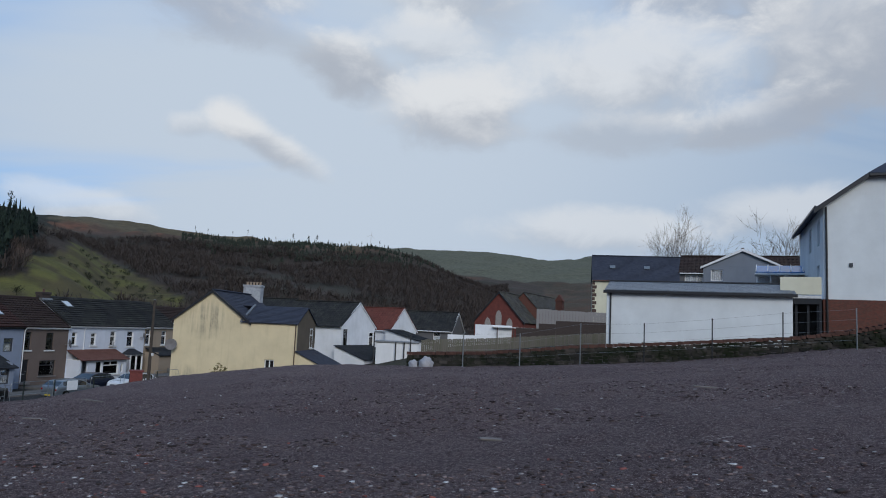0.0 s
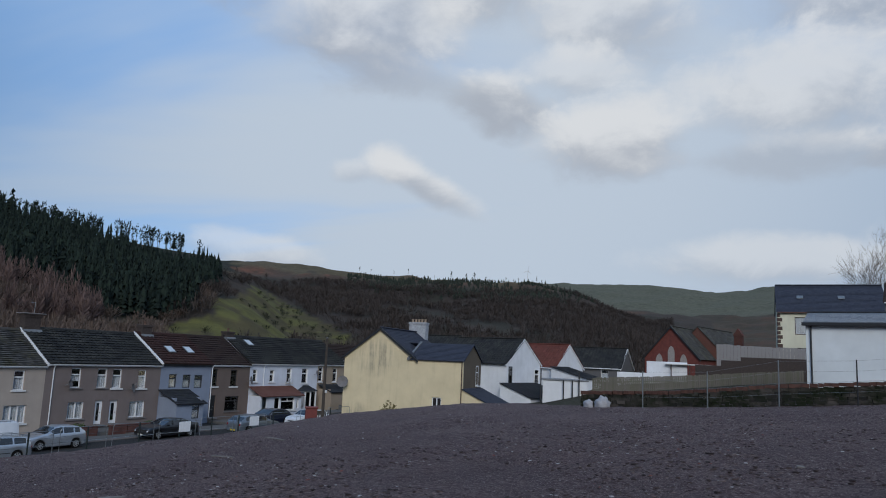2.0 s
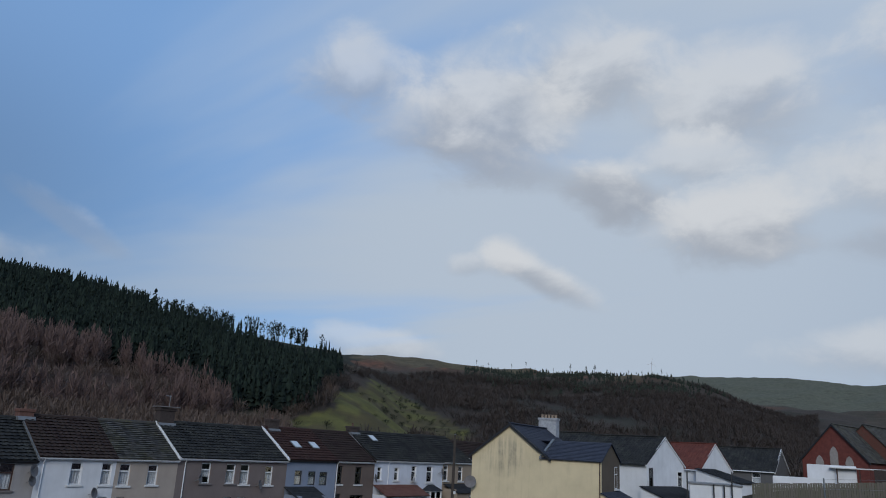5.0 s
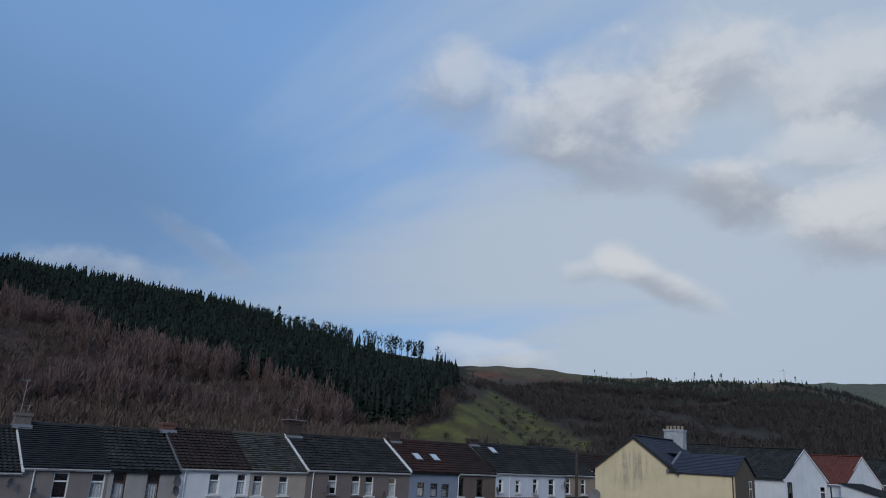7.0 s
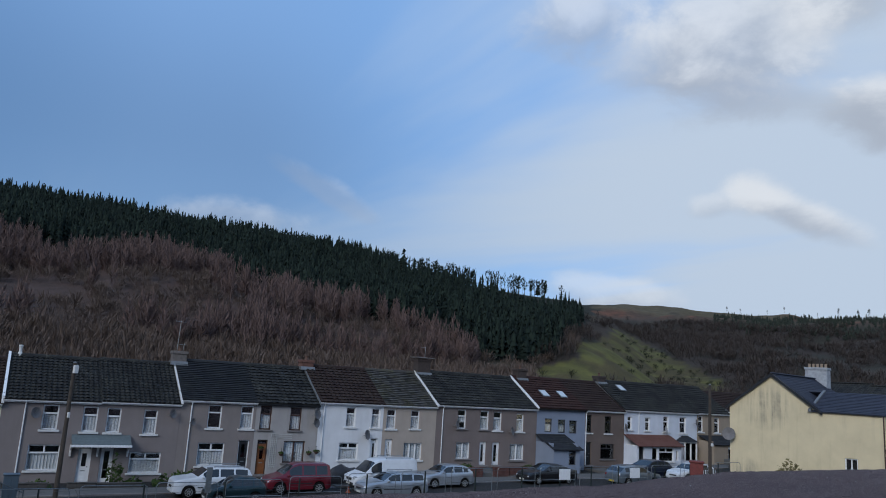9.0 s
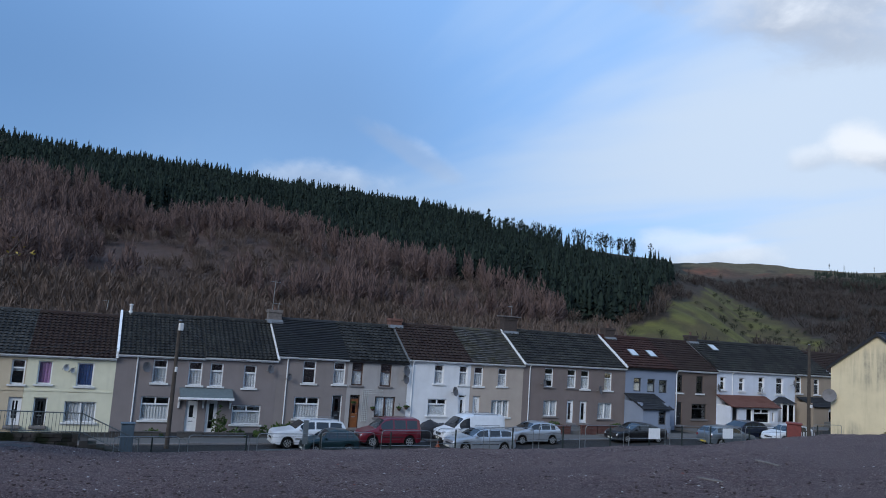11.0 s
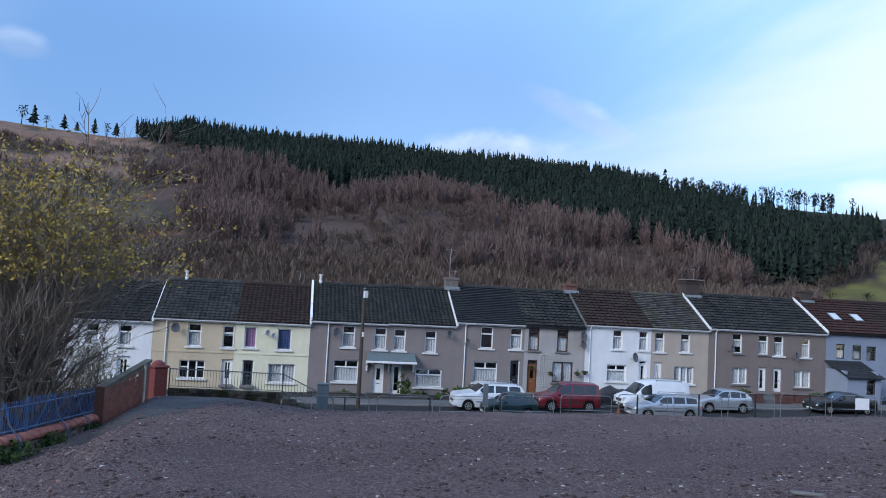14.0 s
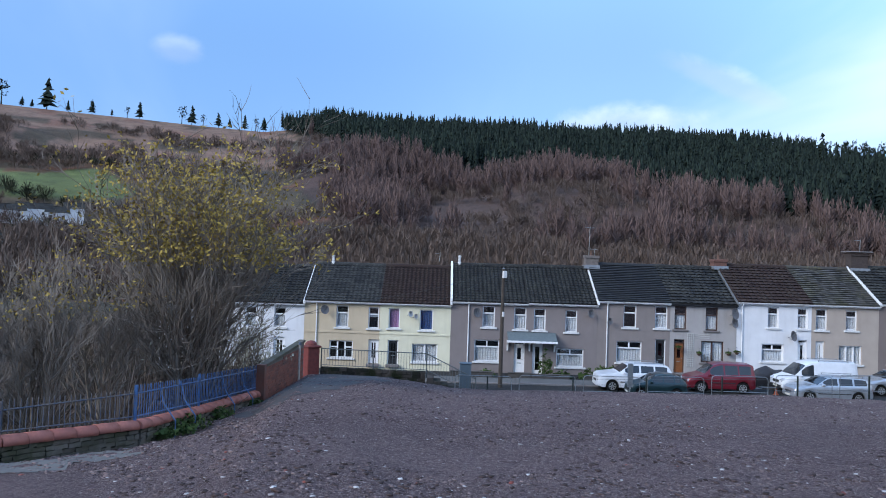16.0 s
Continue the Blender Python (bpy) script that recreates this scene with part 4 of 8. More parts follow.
def conifer_form(tiers=6, sides=8, bare=0.12, spread=0.16, seed=1):
    rs = np.random.RandomState(seed)
    v, t = [], []
    for k in range(3):
        a = 2 * np.pi * k / 3
        v.append((0.012 * np.cos(a), 0.012 * np.sin(a), -0.05))
    v.append((0, 0, 0.9))
    t += [(0, 1, 3), (1, 2, 3), (2, 0, 3)]
    for i in range(tiers):
        z0 = bare + (1 - bare) * i / tiers
        z1 = min(1.0, z0 + (1 - bare) / tiers * 1.7)
        r = spread * (1 - (i / tiers) ** 1.2) + 0.015
        b = len(v)
        v.append((0, 0, z1))
        for s in range(sides):
            a = 2 * np.pi * (s + 0.5 * (i % 2)) / sides
            rr = r * (1.0 if s % 2 else 0.5) * rs.uniform(0.8, 1.2)
            v.append((rr * np.cos(a), rr * np.sin(a), z0 + rs.uniform(-0.03, 0.03) + (0 if s % 2 else 0.05)))
        for s in range(sides):
            t.append((b, b + 1 + s, b + 1 + (s + 1) % sides))
    return np.array(v), np.array(t)


def twig_form(count=26, seed=2, shape="larch", fine=1.0):
    """A bare tree: thin stem and many fine upward twigs."""
    rs = np.random.RandomState(seed)
    v, t = [], []
    for k in range(3):
        a = 2 * np.pi * k / 3
        v.append((0.016 * np.cos(a), 0.016 * np.sin(a), -0.05))
    v.append((0, 0, 1.0))
    t += [(0, 1, 3), (1, 2, 3), (2, 0, 3)]
    for i in range(count):
        a = rs.rand() * 2 * np.pi
        if shape == "larch":
            z = rs.uniform(0.12, 0.9)
            r = 0.15 * (1 - z) + 0.03
            dz, w = 0.17, 0.018
            p0 = np.array((0, 0, z))
        else:
            z = rs.uniform(0.05, 0.6)
            r = 0.42 * np.sin(np.pi * min(1, z + 0.25)) * rs.uniform(0.5, 1.0)
            dz, w = rs.uniform(0.15, 0.42), 0.022
            p0 = np.array((0.25 * r * np.cos(a), 0.25 * r * np.sin(a), z * 0.8))
        p1 = np.array((r * np.cos(a), r * np.sin(a), z + dz))
        side = np.array((-np.sin(a), np.cos(a), 0.3)) * w * fine
        b = len(v)
        v += [tuple(p0), tuple(p1 + side), tuple(p1 - side * 0.6)]
        t.append((b, b + 1, b + 2))
    return np.array(v), np.array(t)


def pine_form(seed=5):
    """A tall thin pine, bare below, with ragged clumps at the top."""
    rs = np.random.RandomState(seed)
    v, t = [], []
    for k in range(3):
        a = 2 * np.pi * k / 3
        v.append((0.02 * np.cos(a), 0.02 * np.sin(a), -0.05))
    v.append((0, 0, 0.97))
    t += [(0, 1, 3), (1, 2, 3), (2, 0, 3)]
    for i in range(52):
        z = rs.uniform(0.34, 1.0)
        r = 0.15 * np.sqrt(max(0.05, 1 - ((z - 0.66) / 0.38) ** 2)) * rs.uniform(0.2, 1)
        a = rs.rand() * 2 * np.pi
        c = np.array((r * np.cos(a), r * np.sin(a), z))
        b = len(v)
        for _ in range(3):
            v.append(tuple(c + rs.uniform(-1, 1, 3) * np.array((0.06, 0.06, 0.05))))
        t.append((b, b + 1, b + 2))
    return np.array(v), np.array(t)


def leaf_mat(name, c, c2, rough=0.9):
    m = Mat(name, rough, spec=0.15)
    tone = m.mix(m.island(), c, c2)
    m.colour(m.mix(m.math("MULTIPLY", m.noise(0.35, 4, 0.6), 0.5), tone, dim(c, 0.6)))
    return m.m


CONIFER = leaf_mat("conifer_green", (0.008, 0.014, 0.012), (0.028, 0.042, 0.030))
LARCH = leaf_mat("bare_larch", (0.120, 0.083, 0.077), (0.185, 0.130, 0.115))
SCRUB = leaf_mat("bare_scrub", (0.10, 0.074, 0.062), (0.18, 0.135, 0.11))
WOODS = leaf_mat("brown_woods", (0.050, 0.041, 0.037), (0.096, 0.076, 0.066))
FARCON = leaf_mat("far_conifer_green", (0.025, 0.033, 0.024), (0.05, 0.058, 0.040))
THICK = leaf_mat("pale_twigs", (0.085, 0.068, 0.059), (0.18, 0.145, 0.122))
HEDGE = leaf_mat("dark_scrub", (0.022, 0.026, 0.016), (0.05, 0.05, 0.03))


def sow(n, az0, az1, r0, r1, test, seed):
    """Places on the land by bearing and distance that pass a test of bearing and height angle."""
    rs = np.random.RandomState(seed)
    az = rs.uniform(az0, az1, n)
    r = np.sqrt(rs.uniform(r0 ** 2, r1 ** 2, n))
    x, y = CX - np.sin(np.radians(az)) * r, CY + np.cos(np.radians(az)) * r
    z = ground_z(x, y)
    el = np.degrees(np.arctan2(z - 1.6, r))
    wob = vnoise(x, y, 40, 11) * 1.2 + vnoise(x, y, 14, 12) * 0.7
    keep = test(az + wob * 0.8, el + wob * 0.35, r, x, y)
    return np.stack([x, y, z], -1)[keep], rs


pos, rs = sow(11000, 27.5, 85.0, 230, 765, lambda a, e, r, x, y: (e > CON_LOW(a)) & (a > 29.5) & ~((a < 36.5) & (e > H1(a) - 1.3)) & ~((a < 44) & (e > H1(a) - 0.45)), 21)
scatter("conifer_forest", *conifer_form(), pos, rs.uniform(11, 20, len(pos)), rs.uniform(11, 20, len(pos)), CONIFER, "dark green conifer plantation along the ridge", "forest", 21)
pos, rs = sow(11500, 36, 84.5, 210, 700, lambda a, e, r, x, y: (e < CON_LOW(a) + 0.1) & (e > LARCH_LOW(a)) & (vnoise(x, y, 60, 31) + 0.5 * vnoise(x, y, 15, 35) > -0.10 + 0.5 * smooth(a, 72, 86)), 22)
scatter("larch_wood", *twig_form(76, 2, "larch", 0.65), pos, rs.uniform(9, 17, len(pos)), rs.uniform(12, 19, len(pos)), LARCH, "bare reddish brown larch wood on the hillside", "woodland", 22)
pos, rs = sow(5200, 30, 104, 190, 640, lambda a, e, r, x, y: (e < np.where(a > 83, 9.3, CON_LOW(a) - 0.2)) & (vnoise(x, y, 45, 32) > 0.02) & ~poly_mask(a, e, GREEN) & ~poly_mask(a, e, GREEN_L), 23)
scatter("bare_scrub", *twig_form(84, 3, "bush", 0.5), pos, rs.uniform(4, 9, len(pos)), rs.uniform(7, 14, len(pos)), SCRUB, "leafless grey-brown scrub and birch on the slope", "scrub", 23)
pos, rs = sow(4200, 33, 104, 165, 290, lambda a, e, r, x, y: e < np.where(a > 82, 0.6, 1.8), 29)
scatter("valley_scrub", *twig_form(60, 9, "bush", 0.6), pos, rs.uniform(5, 10, len(pos)), rs.uniform(8, 14, len(pos)), SCRUB, "leafless trees in the valley behind the houses", "scrub", 29)
pos, rs = sow(15000, -5, 33, 320, 1280, lambda a, e, r, x, y: (e < 5.3) & ~poly_mask(a, e, GREEN) & (vnoise(x, y, 90, 33) + 0.6 * vnoise(x, y, 25, 36) > -0.24), 24)
scatter("hillside_wood", *twig_form(26, 4, "bush", 1.1), pos, rs.uniform(5, 10, len(pos)), rs.uniform(8, 15, len(pos)), WOODS, "brown leafless woods on the middle hill", "woodland", 24)
pos, rs = sow(2200, -4, 20, 800, 1300, lambda a, e, r, x, y: (e > 4.2 + 0.06 * np.abs(a - 8)) & (e < 5.95), 25)
scatter("far_conifers", *conifer_form(4, 6), pos, rs.uniform(5, 9, len(pos)), rs.uniform(12, 20, len(pos)), FARCON, "distant belt of dark conifers below the skyline", "forest", 25)
pos, rs = sow(900, 18.5, 33, 300, 900, lambda a, e, r, x, y: poly_mask(a, e, GREEN) & (vnoise(x, y, 35, 34) + 0.4 * vnoise(x, y, 12, 37) > 0.16), 26)
scatter("gorse_clumps", *twig_form(30, 6, "bush"), pos, rs.uniform(2, 5, len(pos)), rs.uniform(5, 9, len(pos)), HEDGE, "dark gorse clumps on the green hillside", "scrub", 26)
pos, rs = sow(900, 90, 104, 180, 520, lambda a, e, r, x, y: (np.abs(e - 3.2 - 0.15 * (a - 97)) < 0.35) | (np.abs(e - 6.2) < 0.15) | (e < 1.4), 27)
scatter("field_hedges", *twig_form(36, 7, "bush"), pos, rs.uniform(3, 7, len(pos)), rs.uniform(6, 11, len(pos)), HEDGE, "dark hedgerows round the far green field", "hedge", 27)

# thicket on the low ground behind the railings
pos, rs = sow(420, 82.5, 112, 27, 80, lambda a, e, r, x, y: (r > EDGE_R(a) + 2.5) & ~((a < 86) & (r > 38)), 28)
scatter("thicket", *twig_form(150, 12, "bush", 0.22), pos, rs.uniform(1.5, 3.3, len(pos)), rs.uniform(3.0, 5, len(pos)), THICK, "tangled leafless thicket on the low ground", "scrub", 28)


def on_ridge(az, r, up=0.0):
    x, y = CX - math.sin(radians(az)) * r, CY + math.cos(radians(az)) * r
    return (x, y, float(ground_z(x, y)) + up)


rng = random.Random(7)
spots = [on_ridge(rng.uniform(32.2, 36.5), rng.uniform(722, 738)) for _ in range(26)] + [on_ridge(rng.uniform(38.0, 46), rng.uniform(722, 738)) for _ in range(60)] + [on_ridge(rng.uniform(31, 38), 730) for _ in range(8)]
pos = np.array(spots)
rs = np.random.RandomState(41)
scatter("ridge_pines", *pine_form(), pos, rs.uniform(13, 20, len(pos)), rs.uniform(11, 20, len(pos)), CONIFER, "thin wind-bent pines standing out on the ridge", "trees", 41)


def single_tree(form, az, r, h, w, material, label, seed):
    p = np.array([on_ridge(az, r)])
    ob = scatter("conifer_tree", *form, p - p, np.array([h]), np.array([w]), material, label, "tree", seed)
    ob.location = p[0]
    del ob["kind"]
    ob["group"] = "lone trees on the skyline"
    return ob


CF = conifer_form(7, 8, 0.1, 0.17, 9)
PF = pine_form(11)
for az, h, form in ((102.4, 20, PF), (99.7, 26, CF), (96.9, 13, CF), (98.4, 9, CF), (93.8, 15, CF), (94.6, 9, PF), (90.9, 15, PF), (90.2, 17, CF), (89.4, 10, PF), (88.3, 14, CF), (87.5, 9, CF), (86.4, 13, CF), (85.6, 11, PF), (85.0, 14, CF), (101.2, 9, CF), (100.6, 7, CF), (95.6, 6, CF), (43.7, 23, CF), (33.0, 12, CF), (31.2, 7, CF)):
    single_tree(form, az, 735, h, h * 1.9, CONIFER, "lone conifer on the bare skyline", int(az * 10))
for az, h in ((19.1, 9), (18.2, 8), (16.4, 7), (15.3, 8), (11.9, 14), (10.7, 12), (10.1, 15), (9.2, 12), (8.5, 6), (7.6, 9), (6.6, 8), (5.2, 11), (7.0, 6), (13.2, 6), (4.8, 7)):
    single_tree(PF, az, 1295, h * 1.15, h, CONIFER, "thin lone pine on the far skyline", int(az * 10))

# wind turbine on the far ridge
turb = thing("wind_turbine", Matrix.Translation(on_ridge(5.9, 1290)), "small white wind turbine on the far ridge", "turbine")
TURB_W = plain("turbine_white", (0.8, 0.8, 0.8), 0.4)
bm = bmesh.new(); tube(bm, (0, 0, 0), (0, 0, 24), 0.7, 0.4); part("tower", bm, TURB_W, turb)
for k in range(3):
    a = radians(80 + 120 * k)
    bm = bmesh.new(); tube(bm, (0, -0.8, 24), (9 * math.cos(a), -0.8, 24 + 9 * math.sin(a)), 0.45, 0.12, 6); part("blade", bm, TURB_W, turb)

# ---- houses and sheds to the north ----
def at_bearing(az, d, turn=0.0, z=0.0, dx=0.0):
    """A frame facing the field's middle: x right, y away, z up."""
    a = radians(az)
    return pose(-math.sin(a) * d + dx * math.cos(a), math.cos(a) * d + dx * math.sin(a), z, 0, 0, az + turn)


def grown(k):
    """Enlarges a frame, and its distance, about the eye's height over the field's middle."""
    return Matrix.Translation((0, 0, 1.6)) @ Matrix.Scale(k, 4) @ Matrix.Translation((0, 0, -1.6))


def gable_house(name, m, label, x0, x1, y0, y1, zb, ze, zr, axis, wall, roof, front=(), style=RIB, gutter=None, category="house", verge=None, over=0.25, seed=3):
    """A detached block with a pitched roof. axis: the way the ridge runs. front: windows in the wall at y0."""
    h = thing(name, m, label, category)
    holes = [f[:4] for f in front]
    bm = bmesh.new()
    panel_wall(bm, x0, x1, zb, ze, holes, y0, y0 + 0.28)
    part("front_wall", bm, wall, h)
    bm = bmesh.new(); panel_wall(bm, x0, x1, zb, ze, [], y1 - 0.28, y1); part("back_wall", bm, wall, h)
    for xa in (x0, x1 - 0.28):
        bm = bmesh.new(); box(bm, xa, xa + 0.28, y0 + 0.283, y1 - 0.283, zb, ze); part("side_wall", bm, wall, h)
    # added dark sheet behind the windows, shade put into its colour
    bm = bmesh.new(); box(bm, x0 + 0.3, x1 - 0.3, y0 + 0.9, y0 + 0.95, zb, ze - 0.05); part("unlit_room_backing", bm, UNLIT_ROOM, h)
    course, wave, amp, ragged = style
    if axis == "x":
        ym = (y0 + y1) / 2
        for xa in (x0, x1 - 0.28):
            bm = bmesh.new(); prism(bm, [(y0, ze + 0.003), (y1, ze + 0.003), (ym, zr - 0.08)], xa, xa + 0.28, "x"); part("gable", bm, wall, h)
        for ya, s in ((y0 - over, 1), (y1 + over, -1)):
            bm = bmesh.new(); roof_slope(bm, x0 - 0.12, x1 + 0.12, ya, ze - 0.02, ym, zr, course, wave, 0.035, amp, seed=seed, ragged=ragged); part("roof", bm, roof, h)
        bm = bmesh.new(); box(bm, x0 - 0.12, x1 + 0.12, ym - 0.14, ym + 0.14, zr + 0.0, zr + 0.11, bevel=0.04); part("ridge_tiles", bm, roof, h)
        bm = bmesh.new(); box(bm, x0, x1, y0 - over - 0.1, y0 - over, ze - 0.14, ze - 0.03, bevel=0.02); part("gutter", bm, gutter or WHITE_UPVC, h)
        if verge:
            bm = bmesh.new()
            prism(bm, [(y0 - over, ze - 0.05), (y0 - over, ze - 0.24), (ym, zr - 0.2), (y1 + over, ze - 0.24), (y1 + over, ze - 0.05), (ym, zr + 0.03)], x1 + 0.01, x1 + 0.11, "x")
            part("bargeboard", bm, verge, h)
    else:
        xm = (x0 + x1) / 2
        for ya in (y0, y1 - 0.28):
            bm = bmesh.new(); prism(bm, [(x0, ze + 0.003), (x1, ze + 0.003), (xm, zr - 0.08)], ya, ya + 0.28, "y"); part("gable", bm, wall, h)
        turn = pose(0, 0, 0, 0, 0, 90)
        for xa, xb in ((x0 - over, xm), (x1 + over, xm)):
            bm = bmesh.new(); roof_slope(bm, y0 - 0.12, y1 + 0.12, -xa, ze - 0.02, -xb, zr, course, wave, 0.035, amp, seed=seed, ragged=ragged)
            bmesh.ops.transform(bm, matrix=turn, verts=bm.verts)
            part("roof", bm, roof, h)
        bm = bmesh.new(); box(bm, xm - 0.14, xm + 0.14, y0 - 0.12, y1 + 0.12, zr, zr + 0.11, bevel=0.04); part("ridge_tiles", bm, roof, h)
        if verge:
            bm = bmesh.new()
            prism(bm, [(x0 - over, ze - 0.05), (x0 - over, ze - 0.24), (xm, zr - 0.2), (x1 + over, ze - 0.24), (x1 + over, ze - 0.05), (xm, zr + 0.03)], y0 - 0.24, y0 - 0.125, "y")
            part("bargeboard", bm, verge, h)
    for a, b, c, d, st, fr, cur, sl in front:
        add_window(h, a, b, c, d, y0, st, fr, cur, sl)
    return h


def stained_wall(name, c, stain, spots):
    """Painted render with soot-grey runs below the verge; spots: centre x, z, half width and half height of each stain."""
    m = Mat(name, 0.9, spec=0.2)
    grain, blotch = m.noise(38, 3, 0.6), m.noise(0.6, 5, 0.6)
    run = m.noise(3.4, 5, 0.65, (1, 1, 0.07))
    soft = m.noise(1.1, 5, 0.65)
    sep = m.t.nodes.new("ShaderNodeSeparateXYZ")
    m.link(m.co, sep.inputs[0])
    total = None
    for x, z, w, h in spots:
        a = m.math("MULTIPLY", m.math("SUBTRACT", sep.outputs[0], x), 1 / w)
        b = m.math("MULTIPLY", m.math("SUBTRACT", sep.outputs[2], z), 1 / h)
        near = m.ramp(m.math("ADD", m.math("MULTIPLY", a, a), m.math("MULTIPLY", b, b)), 1.0, 0.1)
        total = near if total is None else m.math("MAXIMUM", total, near)
    mask = m.math("MULTIPLY", m.math("MULTIPLY", total, m.ramp(run, 0.40, 0.62)), m.ramp(soft, 0.25, 0.6))
    c1 = m.mix(m.ramp(blotch, 0.3, 0.75), c, dim(c, 0.84))
    c1 = m.mix(m.math("MULTIPLY", m.ramp(m.noise(2.2, 4, 0.6, (1, 1, 0.12)), 0.55, 0.8), 0.35), c1, dim(c, 0.55))
    c2 = m.mix(m.math("MULTIPLY", mask, 0.75), c1, stain)
    m.colour(m.mix(m.math("MULTIPLY", m.ramp(grain, 0.3, 0.7), 0.10), c2, dim(c, 0.6))).bump(grain, 0.35, 0.01)
    return m.m


W_YEL = stained_wall("yellow_render", (0.72, 0.61, 0.40), (0.20, 0.18, 0.15), [(3.0, 1.4, 2.3, 1.9), (1.2, -3.9, 1.7, 1.5), (9.0, -4.5, 3.0, 0.7)])
W_WHITE = render_wall("bright_white_render", (0.79, 0.81, 0.84), 0.15)
W_GREYB = render_wall("grey_dash", (0.13, 0.13, 0.135), 0.3)
W_BROWNG = render_wall("brown_dash", (0.15, 0.12, 0.09), 0.4)
W_CREAM = render_wall("cream_dash", (0.72, 0.70, 0.55), 0.15)
W_PALE = render_wall("pale_blue_render", (0.72, 0.765, 0.79), 0.06)
R_NEWSL = tile_mat("dark_blue_slate", (0.040, 0.046, 0.066), (0.055, 0.062, 0.085), 0.1)
R_ORANGE = tile_mat("orange_red_tiles", (0.115, 0.038, 0.030), (0.16, 0.055, 0.042), 0.25)
SLATE = (0.24, 0.32, 0.0, 0.002)

# yellow gable house with its wing and lean-to
MY = at_bearing(16.2, 68, -22.0, 0, -4.66)
yh = gable_house("gable_house", MY, "pale yellow rendered house with rain-streaked gable wall", 0, 6.75, 0, 9.5, -5.6, 1.34, 4.0, "y", W_YEL, R_NEWSL, style=SLATE, verge=BLACK_PAINT)
bm = bmesh.new(); panel_wall(bm, 6.753, 11.02, -5.6, 1.38, [(8.35, 9.2, -3.2, -1.75)], 0.004, 0.28); part("wing_wall", bm, W_YEL, yh)
add_window(yh, 8.35, 9.2, -3.2, -1.75, 0.0, "pair", WHITE_UPVC, None, None)
bm = bmesh.new(); prism(bm, [(0.283, -5.6), (5.8, -5.6), (5.8, 1.38), (2.9, 2.78), (0.283, 1.45)], 10.74, 11.02, "x"); part("wing_gable", bm, W_BROWNG, yh, "brown pebbledashed end wall of the wing")
w = add_window(yh, 4.1, 4.95, -0.75, 1.0, 0.0, "sash", WHITE_UPVC, CURTAIN, SILL); w.matrix_basis = pose(11.03, 0, 0, 0, 0, 90) @ Matrix.Translation((0, -0.1, 0))
# dark sheet added in the wing for its unlit interior
bm = bmesh.new(); box(bm, 6.76, 10.7, 0.6, 0.66, -5.6, 1.3); part("unlit_room_backing", bm, UNLIT_ROOM, yh)
for ya in (-0.2, 6.0):
    bm = bmesh.new(); roof_slope(bm, 4.6 if ya > 0 else 6.2, 11.15, ya, 1.36, 2.9, 2.86, 0.24, 0.32, 0.03, 0.0, seed=5); part("wing_roof", bm, R_NEWSL, yh)
bm = bmesh.new(); prism(bm, [(-0.26, 1.30), (2.9, 2.80), (2.9, 2.98), (-0.26, 1.5)], 6.05, 6.25, "x"); part("flashing", bm, LEAD, yh)
bm = bmesh.new(); tube(bm, (10.95, -0.06, 1.3), (10.95, -0.06, -4.5), 0.045); part("downpipe", bm, BROWN_WOOD, yh)
bm = bmesh.new(); prism(bm, [(11.03, -5.6), (14.8, -5.6), (14.8, -2.75), (11.03, -1.02)], 0.01, 5.6, "y"); part("lean_to", bm, W_YEL, yh)
bm = bmesh.new(); roof_slope(bm, -0.15, 5.8, -15.0, -2.78, -11.03, -0.92, 0.24, 0.32, 0.03, 0.0, seed=6)
bmesh.ops.transform(bm, matrix=pose(0, 0, 0, 0, 0, 90) @ Matrix.Diagonal((1, 1, 1, 1)), verts=bm.verts); part("lean_to_roof", bm, R_NEWSL, yh)
STACK_W = plain("pale_stack", (0.40, 0.42, 0.45), 0.9, vary=0.4, scale=4)
chimney(yh, 3.5, 9.3, 3.2, 5.0, 1.75, 0.9, STACK_W, 5, plain("buff_pot", (0.33, 0.25, 0.18), 0.8), "pale grey rendered stack with five buff pots")

# row behind: ribbed grey roofs and a white gable
MW = at_bearing(7.6, 78, -32.0, 0, -0.32)
wh = gable_house("white_house", MW, "white rendered house with grey ribbed roof", -8.5, 0, 0, 7.0, -5.2, 1.3, 3.95, "x", W_WHITE, R_DARK, style=RIB, gutter=BLACK_PAINT, verge=WHITE_UPVC)
for a, b, c, d in ((0.35, 1.0, -0.8, 1.0), (5.6, 6.6, -0.75, 0.75)):
    w = add_window(wh, a, b, c, d, 0.0, "sash", DARK_FRAME if a < 1 else WHITE_UPVC, None if a < 1 else CURTAIN, None); w.matrix_basis = pose(0.0, 0, 0, 0, 0, 90) @ Matrix.Translation((0, -0.19, 0))
bm = bmesh.new(); prism(bm, [(0.02, -5.2), (0.02, -0.75), (3.6, -1.95), (3.6, -5.2)], -1.2, 6.0, "y"); part("lean_to", bm, W_WHITE, wh)
bm = bmesh.new(); roof_slope(bm, -1.35, 6.15, -3.8, -1.98, -0.0, -0.66, 0.24, 0.32, 0.03, 0.0, seed=6)
bmesh.ops.transform(bm, matrix=pose(0, 0, 0, 0, 0, 90), verts=bm.verts); part("lean_to_roof", bm, R_SLATE, wh)
gable_house("terraced_house", MW @ Matrix.Translation((-21.8, 0.3, 0.0)), "terraced house with a long ribbed grey roof", 0, 13.2, 0, 7.0, -5.2, 1.4, 4.15, "x", W_W, R_DARK, style=RIB)

